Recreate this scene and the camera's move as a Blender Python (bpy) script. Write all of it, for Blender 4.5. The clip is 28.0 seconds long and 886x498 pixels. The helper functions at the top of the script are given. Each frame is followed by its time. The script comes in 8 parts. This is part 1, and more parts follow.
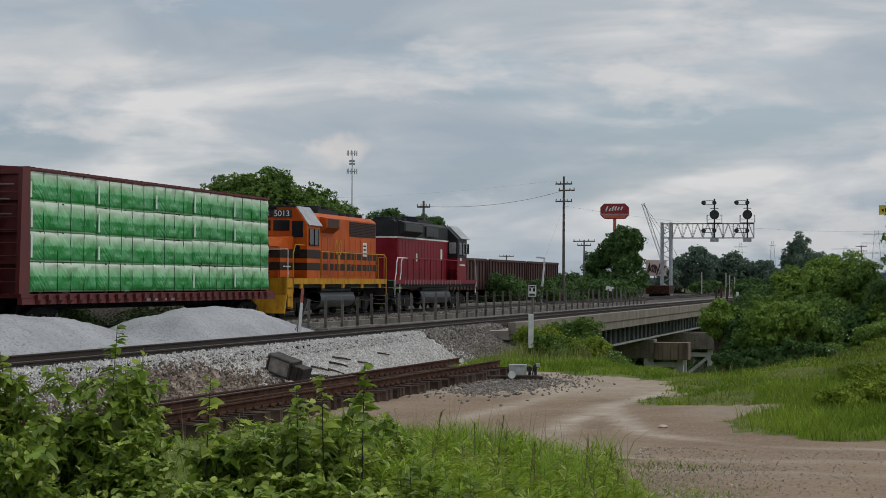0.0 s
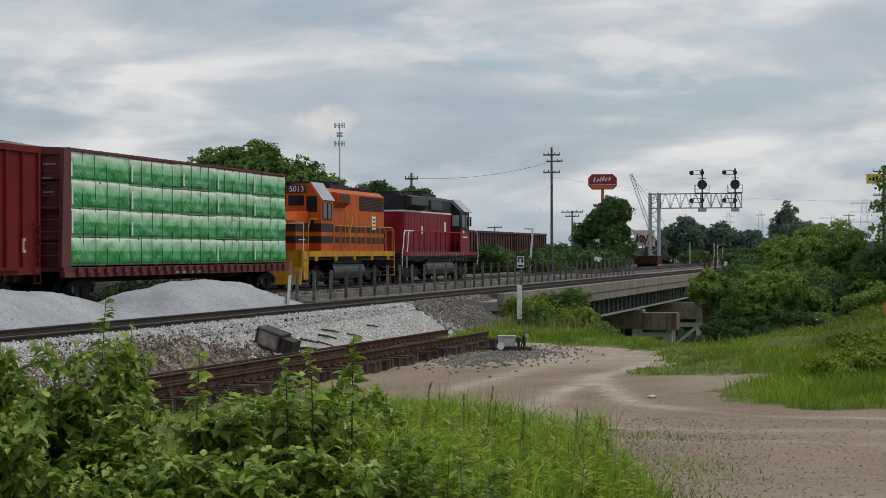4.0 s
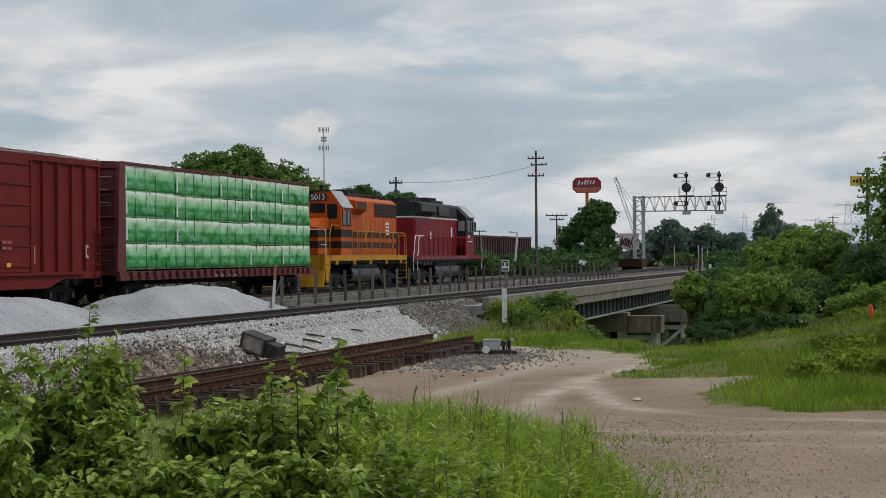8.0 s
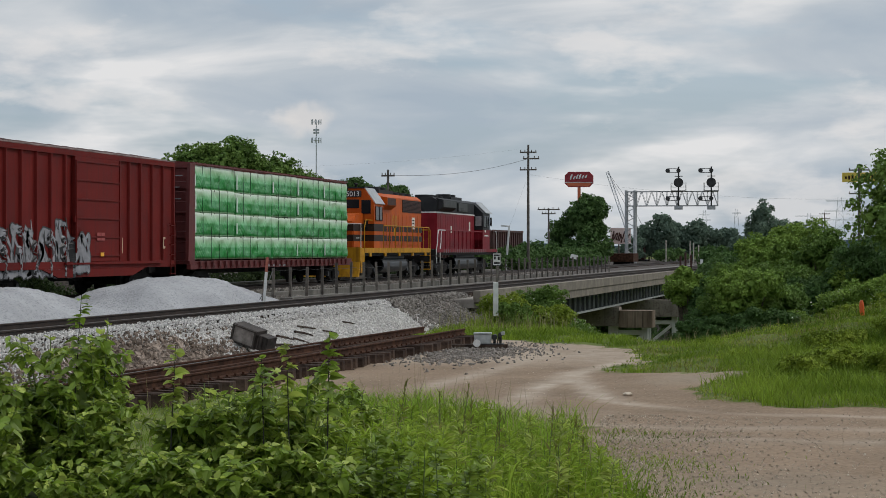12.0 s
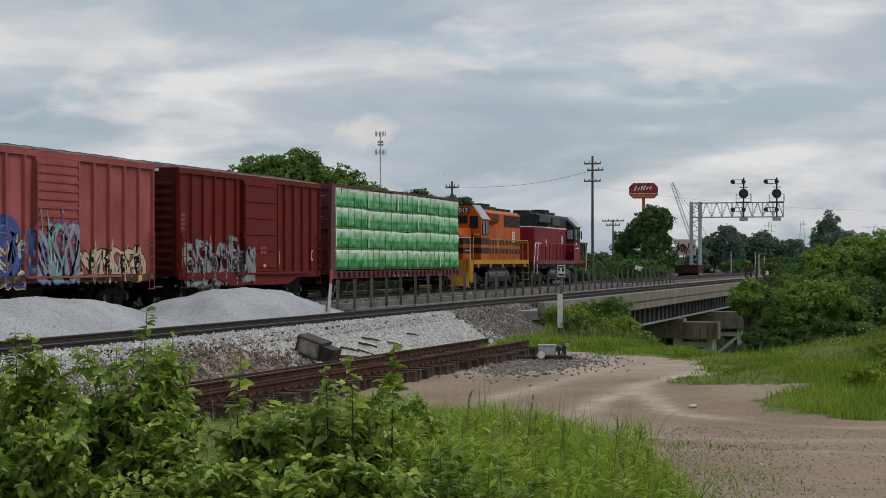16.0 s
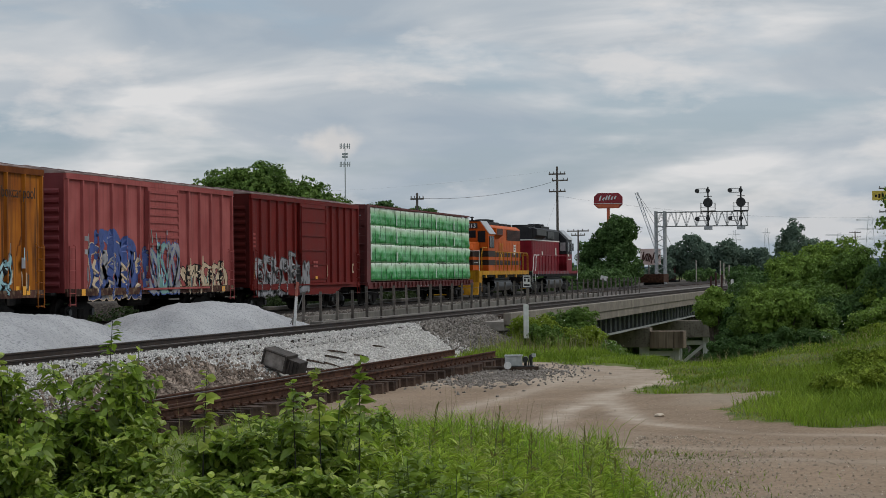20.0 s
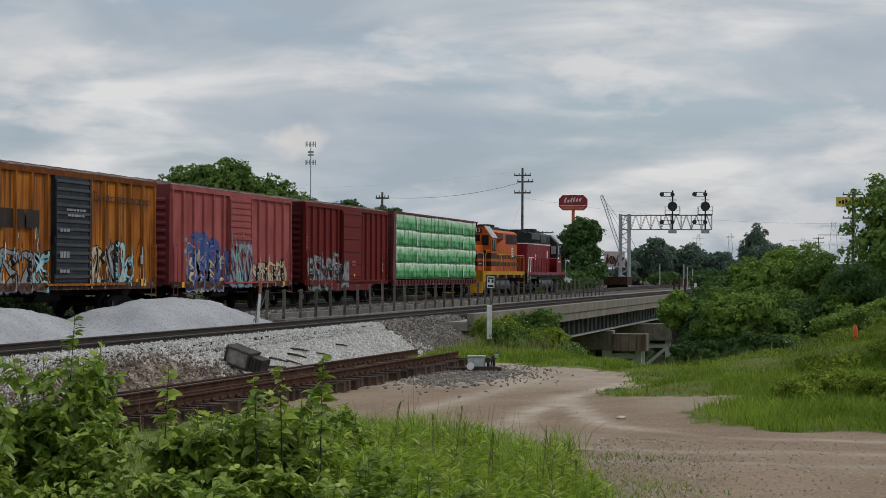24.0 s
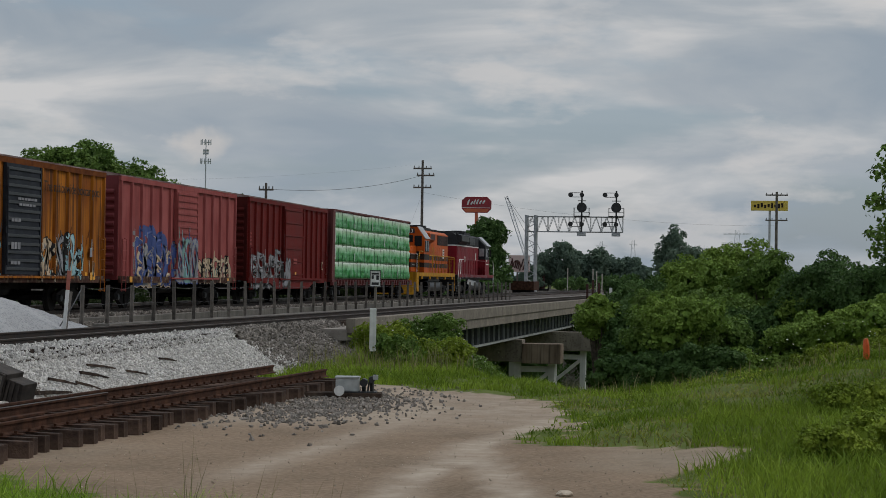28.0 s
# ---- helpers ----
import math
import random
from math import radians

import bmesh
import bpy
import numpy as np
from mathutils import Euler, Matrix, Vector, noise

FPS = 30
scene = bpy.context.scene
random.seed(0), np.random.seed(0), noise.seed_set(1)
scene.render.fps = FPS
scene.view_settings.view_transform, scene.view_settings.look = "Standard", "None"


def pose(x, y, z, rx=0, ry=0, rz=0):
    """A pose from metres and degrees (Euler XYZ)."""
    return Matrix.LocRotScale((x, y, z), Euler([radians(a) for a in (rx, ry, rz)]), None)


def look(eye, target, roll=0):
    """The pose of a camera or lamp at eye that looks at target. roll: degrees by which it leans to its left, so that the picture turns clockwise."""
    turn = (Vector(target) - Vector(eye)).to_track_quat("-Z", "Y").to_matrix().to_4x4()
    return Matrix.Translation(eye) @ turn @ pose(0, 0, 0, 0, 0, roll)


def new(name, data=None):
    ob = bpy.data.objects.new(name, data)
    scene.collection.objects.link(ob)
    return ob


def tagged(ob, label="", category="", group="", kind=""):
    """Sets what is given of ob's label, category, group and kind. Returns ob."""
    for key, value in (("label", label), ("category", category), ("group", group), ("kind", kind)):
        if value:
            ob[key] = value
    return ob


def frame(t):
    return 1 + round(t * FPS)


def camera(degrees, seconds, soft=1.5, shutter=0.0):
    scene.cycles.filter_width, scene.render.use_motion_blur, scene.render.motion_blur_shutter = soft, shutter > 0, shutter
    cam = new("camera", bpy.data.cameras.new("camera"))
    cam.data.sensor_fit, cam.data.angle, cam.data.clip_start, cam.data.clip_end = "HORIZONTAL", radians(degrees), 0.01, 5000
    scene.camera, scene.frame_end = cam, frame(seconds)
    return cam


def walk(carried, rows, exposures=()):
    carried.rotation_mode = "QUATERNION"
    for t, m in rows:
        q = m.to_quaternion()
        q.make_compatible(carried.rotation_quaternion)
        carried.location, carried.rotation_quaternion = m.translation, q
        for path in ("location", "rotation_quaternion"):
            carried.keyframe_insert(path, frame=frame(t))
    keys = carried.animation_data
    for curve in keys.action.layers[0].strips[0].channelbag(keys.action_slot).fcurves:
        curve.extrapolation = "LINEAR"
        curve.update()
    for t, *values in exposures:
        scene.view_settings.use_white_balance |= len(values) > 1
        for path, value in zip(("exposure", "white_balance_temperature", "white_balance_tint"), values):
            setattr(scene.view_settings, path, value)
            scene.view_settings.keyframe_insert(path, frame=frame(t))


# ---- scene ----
cam = camera(24.29, 28.0, soft=0.6)


def aim(x, y, z, turn, tilt, lean):
    """A camera pose: degrees turned left of the track's line, tilted up, and rolled."""
    return pose(x, y, z, 0, 0, turn) @ pose(0, 0, 0, 90 + tilt) @ pose(0, 0, 0, 0, 0, lean)


# seconds, eye (x, y, z), turn, tilt, lean
WALK = [
    (0, 0.00, 0.00, 1.52, 12.987, 0.885, 0.228),
    (0.5, 0.00, 0.00, 1.52, 12.810, 0.623, 0.182),
    (1, 0.00, 0.00, 1.52, 12.933, 0.356, 0.202),
    (1.5, 0.00, 0.00, 1.52, 13.059, -0.070, 0.191),
    (2, 0.00, 0.00, 1.52, 13.526, -0.161, 0.123),
    (2.5, 0.00, 0.00, 1.52, 13.567, 0.012, -0.124),
    (3, 0.00, 0.00, 1.52, 13.685, -0.016, -0.380),
    (3.5, 0.00, 0.00, 1.52, 12.958, 0.108, -0.222),
    (5.5, 0.00, 0.00, 1.52, 12.434, -0.044, -0.117),
    (6, 0.00, 0.00, 1.52, 12.888, -0.414, -0.204),
    (6.5, 0.00, 0.00, 1.52, 13.435, -0.522, -0.225),
    (7, 0.00, 0.00, 1.52, 13.155, -0.065, -0.280),
    (7.5, 0.00, 0.00, 1.52, 12.686, 0.137, -0.376),
    (8, 0.00, 0.00, 1.52, 12.232, 0.205, -0.413),
    (8.5, 0.00, 0.00, 1.52, 11.480, 0.351, -0.226),
    (9, 0.00, 0.00, 1.52, 11.272, 0.128, -0.115),
    (9.5, 0.00, 0.00, 1.52, 11.247, -0.085, -0.254),
    (10, 0.00, 0.00, 1.52, 11.565, -0.168, -0.247),
    (10.5, 0.00, 0.00, 1.52, 11.865, -0.065, -0.230),
    (11, 0.00, 0.00, 1.52, 11.875, -0.042, -0.179),
    (11.5, 0.00, 0.00, 1.52, 11.791, -0.040, -0.145),
    (12, 0.00, 0.00, 1.52, 12.002, 0.015, 0.028),
    (12.5, 0.00, 0.00, 1.52, 12.708, 0.013, 0.099),
    (13, 0.00, 0.00, 1.52, 13.613, -0.131, 0.216),
    (13.5, 0.00, 0.00, 1.52, 14.257, -0.383, 0.341),
    (15.5, 0.00, 0.00, 1.52, 14.269, 0.032, 0.289),
    (16, 0.00, 0.00, 1.52, 13.787, 0.339, -0.024),
    (16.5, 0.00, 0.00, 1.52, 13.465, 0.513, -0.194),
    (17, 0.00, 0.00, 1.52, 12.964, 0.674, -0.390),
    (17.5, 0.00, 0.00, 1.52, 12.684, 0.689, -0.554),
    (18, 0.00, 0.00, 1.52, 12.544, 0.541, -0.594),
    (18.5, 0.00, 0.00, 1.52, 12.623, 0.517, -0.785),
    (19, 0.00, 0.00, 1.52, 12.584, 0.593, -0.584),
    (19.5, 0.00, 0.00, 1.52, 12.712, 0.751, -0.697),
    (20, 0.00, 0.00, 1.52, 12.825, 0.654, -0.569),
    (20.5, 0.00, 0.00, 1.52, 12.954, 0.526, -0.392),
    (21, 0.00, 0.00, 1.52, 12.988, 0.351, -0.080),
    (21.5, 0.00, 0.00, 1.52, 12.414, -0.378, 0.034),
    (23.5, 0.00, 0.00, 1.52, 13.038, 0.434, 0.214),
    (24, 0.00, 0.00, 1.52, 11.835, 0.647, 0.273),
    (24.5, -0.55, 3.20, 1.47, 11.892, 1.052, 0.411),
    (25, -0.55, 3.20, 1.47, 10.939, 1.317, 0.921),
    (25.5, -0.55, 3.20, 1.47, 10.447, 1.621, 1.133),
    (26, -1.85, 11.00, 1.30, 9.916, 1.733, 0.985),
    (26.5, -2.10, 13.50, 1.24, 9.670, 1.447, 0.972),
    (27, -2.10, 13.50, 1.24, 9.166, 1.701, 0.994),
    (27.5, -2.10, 13.50, 1.24, 8.807, 1.379, 1.209),
    (28, -2.30, 15.00, 1.21, 9.117, 0.833, 0.851),
]
walk(cam, [(r[0], aim(*r[1:])) for r in WALK],
     exposures=[(0, -0.14), (1, -0.13), (2, -0.04), (4, 0.01), (7, 0.05), (10, 0.0), (13, 0.03), (18, -0.06), (24, -0.08), (26, -0.28), (28, -0.38)])

# ---- world, sun, exposure ----
SUN_EL, SUN_AZ = radians(50), radians(62)


def make_world():
    w = bpy.data.worlds.new("overcast_sky")
    scene.world = w
    w.use_nodes = True
    nt = w.node_tree
    nt.nodes.clear()
    N, L = nt.nodes.new, nt.links.new
    out, bg = N("ShaderNodeOutputWorld"), N("ShaderNodeBackground")
    sky = N("ShaderNodeTexSky")
    sky.sky_type, sky.sun_disc = "NISHITA", False
    sky.sun_elevation, sky.sun_rotation = SUN_EL, SUN_AZ
    sky.air_density, sky.dust_density = 1.0, 2.0
    tc = N("ShaderNodeTexCoord")
    dim = N("ShaderNodeVectorMath")
    dim.operation = "SCALE"
    dim.inputs["Scale"].default_value = 0.10
    L(sky.outputs[0], dim.inputs[0])
    # two layers of cloud: broad banks and their ragged edges
    mp = N("ShaderNodeMapping")
    mp.inputs["Scale"].default_value = (7.5, 7.5, 25.0)
    mp.inputs["Location"].default_value = (2.3, 0.4, 0.35)
    L(tc.outputs["Generated"], mp.inputs["Vector"])
    n1 = N("ShaderNodeTexNoise")
    n1.inputs["Scale"].default_value, n1.inputs["Detail"].default_value = 1.0, 7.0
    n1.inputs["Roughness"].default_value, n1.inputs["Distortion"].default_value = 0.48, 0.5
    L(mp.outputs[0], n1.inputs["Vector"])
    mp2 = N("ShaderNodeMapping")
    mp2.inputs["Scale"].default_value = (6.0, 6.0, 28.0)
    mp2.inputs["Location"].default_value = (7.1, 3.2, 1.9)
    L(tc.outputs["Generated"], mp2.inputs["Vector"])
    n2 = N("ShaderNodeTexNoise")
    n2.inputs["Scale"].default_value, n2.inputs["Detail"].default_value = 1.0, 5.0
    n2.inputs["Roughness"].default_value = 0.55
    L(mp2.outputs[0], n2.inputs["Vector"])
    # cloud tone
    tone = N("ShaderNodeValToRGB")
    e = tone.color_ramp.elements
    e[0].position, e[0].color = 0.37, (0.37, 0.435, 0.505, 1)
    e[1].position, e[1].color = 0.64, (0.72, 0.72, 0.725, 1)
    m = tone.color_ramp.elements.new(0.5)
    m.color = (0.48, 0.525, 0.57, 1)
    L(n1.outputs["Fac"], tone.inputs["Fac"])
    # sunlit heads of cumulus
    mp3 = N("ShaderNodeMapping")
    mp3.inputs["Scale"].default_value = (11.0, 11.0, 30.0)
    mp3.inputs["Location"].default_value = (1.7, 5.2, 0.6)
    L(tc.outputs["Generated"], mp3.inputs["Vector"])
    n3 = N("ShaderNodeTexNoise")
    n3.inputs["Scale"].default_value, n3.inputs["Detail"].default_value, n3.inputs["Roughness"].default_value = 1.0, 8.0, 0.55
    L(mp3.outputs[0], n3.inputs["Vector"])
    head = N("ShaderNodeValToRGB")
    head.color_ramp.elements[0].position, head.color_ramp.elements[1].position = 0.54, 0.64
    head.color_ramp.elements[1].color = (0.6, 0.6, 0.6, 1)
    L(n3.outputs["Fac"], head.inputs["Fac"])
    lit = N("ShaderNodeMixRGB")
    lit.inputs["Color2"].default_value = (0.74, 0.72, 0.71, 1)
    L(head.outputs[0], lit.inputs["Fac"])
    # one sunlit cloud head low over the tracks
    az, el = radians(15.9), radians(3.62)
    off = N("ShaderNodeVectorMath")
    off.operation = "SUBTRACT"
    off.inputs[1].default_value = (-math.sin(az) * math.cos(el), math.cos(az) * math.cos(el), math.sin(el))
    L(tc.outputs["Generated"], off.inputs[0])
    wide = N("ShaderNodeVectorMath")
    wide.operation = "MULTIPLY"
    wide.inputs[1].default_value = (62, 62, 110)
    L(off.outputs[0], wide.inputs[0])
    far_off = N("ShaderNodeVectorMath")
    far_off.operation = "LENGTH"
    L(wide.outputs[0], far_off.inputs[0])
    n4 = N("ShaderNodeTexNoise")
    n4.inputs["Scale"].default_value, n4.inputs["Detail"].default_value = 90.0, 5.0
    L(tc.outputs["Generated"], n4.inputs["Vector"])
    ragged = N("ShaderNodeMath")
    ragged.operation = "MULTIPLY_ADD"
    ragged.inputs[1].default_value = 1.3
    L(n4.outputs["Fac"], ragged.inputs[0])
    L(far_off.outputs["Value"], ragged.inputs[2])
    puff = N("ShaderNodeMapRange")
    puff.interpolation_type = "SMOOTHSTEP"
    puff.inputs["From Min"].default_value, puff.inputs["From Max"].default_value = 0.9, 1.75
    puff.inputs["To Min"].default_value, puff.inputs["To Max"].default_value = 0.5, 0.0
    L(ragged.outputs[0], puff.inputs["Value"])
    # blue gaps
    gap = N("ShaderNodeValToRGB")
    g = gap.color_ramp.elements
    g[0].position, g[0].color = 0.48, (0, 0, 0, 1)
    g[1].position, g[1].color = 0.62, (0.85, 0.85, 0.85, 1)
    L(n2.outputs["Fac"], gap.inputs["Fac"])
    mix = N("ShaderNodeMixRGB")
    L(gap.outputs[0], mix.inputs["Fac"])
    L(tone.outputs[0], mix.inputs["Color1"])
    L(mix.outputs[0], lit.inputs["Color1"])
    blue = N("ShaderNodeMixRGB")
    blue.inputs["Fac"].default_value = 0.55
    blue.inputs["Color2"].default_value = (0.35, 0.46, 0.58, 1)
    L(dim.outputs[0], blue.inputs["Color1"])
    L(blue.outputs[0], mix.inputs["Color2"])
    # an overcast sky is brighter overhead than at the horizon
    sep = N("ShaderNodeSeparateXYZ")
    L(tc.outputs["Generated"], sep.inputs[0])
    up = N("ShaderNodeMapRange")
    up.inputs["From Min"].default_value, up.inputs["From Max"].default_value = 0.16, 0.9
    up.inputs["To Min"].default_value, up.inputs["To Max"].default_value = 1.0, 1.3
    L(sep.outputs["Z"], up.inputs["Value"])
    gain = N("ShaderNodeVectorMath")
    gain.operation = "SCALE"
    cloud = N("ShaderNodeMixRGB")
    cloud.inputs["Color2"].default_value = (0.78, 0.72, 0.67, 1)
    L(puff.outputs[0], cloud.inputs["Fac"])
    L(lit.outputs[0], cloud.inputs["Color1"])
    L(cloud.outputs[0], gain.inputs[0])
    L(up.outputs[0], gain.inputs["Scale"])
    L(gain.outputs[0], bg.inputs["Color"])
    bg.inputs["Strength"].default_value = 1.03
    L(bg.outputs[0], out.inputs[0])


make_world()
sun_data = bpy.data.lights.new("sun", "SUN")
sun_data.energy, sun_data.angle, sun_data.color = 1.22, radians(12), (1.0, 0.96, 0.9)
sun = new("sun", sun_data)
sun.matrix_world = look((32, 17, 44), (0, 0, 0))

# ---- materials ----


def surf(name, c1, c2, scale=3.0, rough=0.7, metal=0.0, bump=0.15, c3=None, fine=40.0, streak=0.0, island=0.0, spec=0.5, sheen=0.3, obj=0.0):
    """A weathered surface: two colours mixed at one scale, a third in fine grain, runs down the face, and a fine relief."""
    m = bpy.data.materials.new(name)
    m.use_nodes = True
    nt = m.node_tree
    N, L = nt.nodes.new, nt.links.new
    b = nt.nodes["Principled BSDF"]
    tc = N("ShaderNodeTexCoord")
    n1 = N("ShaderNodeTexNoise")
    n1.inputs["Scale"].default_value, n1.inputs["Detail"].default_value = scale, 5
    L(tc.outputs["Object"], n1.inputs["Vector"])
    r = N("ShaderNodeValToRGB")
    r.color_ramp.elements[0].position, r.color_ramp.elements[1].position = 0.35, 0.68
    r.color_ramp.elements[0].color, r.color_ramp.elements[1].color = (*c1, 1), (*c2, 1)
    L(n1.outputs["Fac"], r.inputs["Fac"])
    col = r.outputs[0]
    n2 = N("ShaderNodeTexNoise")
    n2.inputs["Scale"].default_value, n2.inputs["Detail"].default_value = fine, 3
    L(tc.outputs["Object"], n2.inputs["Vector"])
    if c3:
        r2 = N("ShaderNodeValToRGB")
        r2.color_ramp.elements[0].position, r2.color_ramp.elements[1].position = 0.5, 0.68
        L(n2.outputs["Fac"], r2.inputs["Fac"])
        mx = N("ShaderNodeMixRGB")
        L(r2.outputs[0], mx.inputs["Fac"])
        L(col, mx.inputs["Color1"])
        mx.inputs["Color2"].default_value = (*c3, 1)
        col = mx.outputs[0]
    if streak:
        mp = N("ShaderNodeMapping")
        mp.inputs["Scale"].default_value = (7, 7, 0.35)
        L(tc.outputs["Object"], mp.inputs["Vector"])
        n3 = N("ShaderNodeTexNoise")
        n3.inputs["Scale"].default_value, n3.inputs["Detail"].default_value = 1.0, 4
        L(mp.outputs[0], n3.inputs["Vector"])
        r3 = N("ShaderNodeValToRGB")
        r3.color_ramp.elements[0].position, r3.color_ramp.elements[1].position = (0.48, 0.75) if streak < 0.9 else (0.45, 0.62)
        r3.color_ramp.elements[1].color = (streak, streak, streak, 1)
        L(n3.outputs["Fac"], r3.inputs["Fac"])
        mx = N("ShaderNodeMixRGB")
        L(r3.outputs[0], mx.inputs["Fac"])
        L(col, mx.inputs["Color1"])
        mx.inputs["Color2"].default_value = (c1[0] * 0.35 + 0.02, c1[1] * 0.35 + 0.015, c1[2] * 0.35 + 0.012, 1)
        col = mx.outputs[0]
    if island or obj:
        src = (N("ShaderNodeNewGeometry").outputs["Random Per Island"] if island else N("ShaderNodeObjectInfo").outputs["Random"])
        a = island or obj
        mr = N("ShaderNodeMapRange")
        mr.inputs["To Min"].default_value, mr.inputs["To Max"].default_value = 1 - a, 1 + a
        L(src, mr.inputs["Value"])
        sc = N("ShaderNodeVectorMath")
        sc.operation = "SCALE"
        L(col, sc.inputs[0])
        L(mr.outputs[0], sc.inputs["Scale"])
        col = sc.outputs[0]
    L(col, b.inputs["Base Color"])
    rr = N("ShaderNodeMapRange")
    rr.inputs["To Min"].default_value, rr.inputs["To Max"].default_value = max(rough - 0.12, 0.05), min(rough + 0.12, 1)
    L(n1.outputs["Fac"], rr.inputs["Value"])
    L(rr.outputs[0], b.inputs["Roughness"])
    b.inputs["Metallic"].default_value = metal
    b.inputs["Specular IOR Level"].default_value = spec
    if bump:
        bp = N("ShaderNodeBump")
        bp.inputs["Strength"].default_value, bp.inputs["Distance"].default_value = bump, 0.03
        L(n2.outputs["Fac"], bp.inputs["Height"])
        L(bp.outputs[0], b.inputs["Normal"])
    return m


def leafy(name, c1, c2, rough=0.6, spread=0.45, scale=0.6, through_light=0.36, spec=0.12):
    """Foliage: each leaf its own shade, some light passing through."""
    m = surf(name, c1, c2, scale=scale, rough=rough, bump=0.0, island=spread, spec=spec)
    b = m.node_tree.nodes["Principled BSDF"]
    t = m.node_tree.nodes.new("ShaderNodeBsdfTranslucent")
    mx = m.node_tree.nodes.new("ShaderNodeMixShader")
    mx.inputs[0].default_value = through_light
    src = b.inputs["Base Color"].links[0].from_socket
    m.node_tree.links.new(src, t.inputs["Color"])
    m.node_tree.links.new(b.outputs[0], mx.inputs[1])
    m.node_tree.links.new(t.outputs[0], mx.inputs[2])
    m.node_tree.links.new(mx.outputs[0], m.node_tree.nodes["Material Output"].inputs[0])
    return m


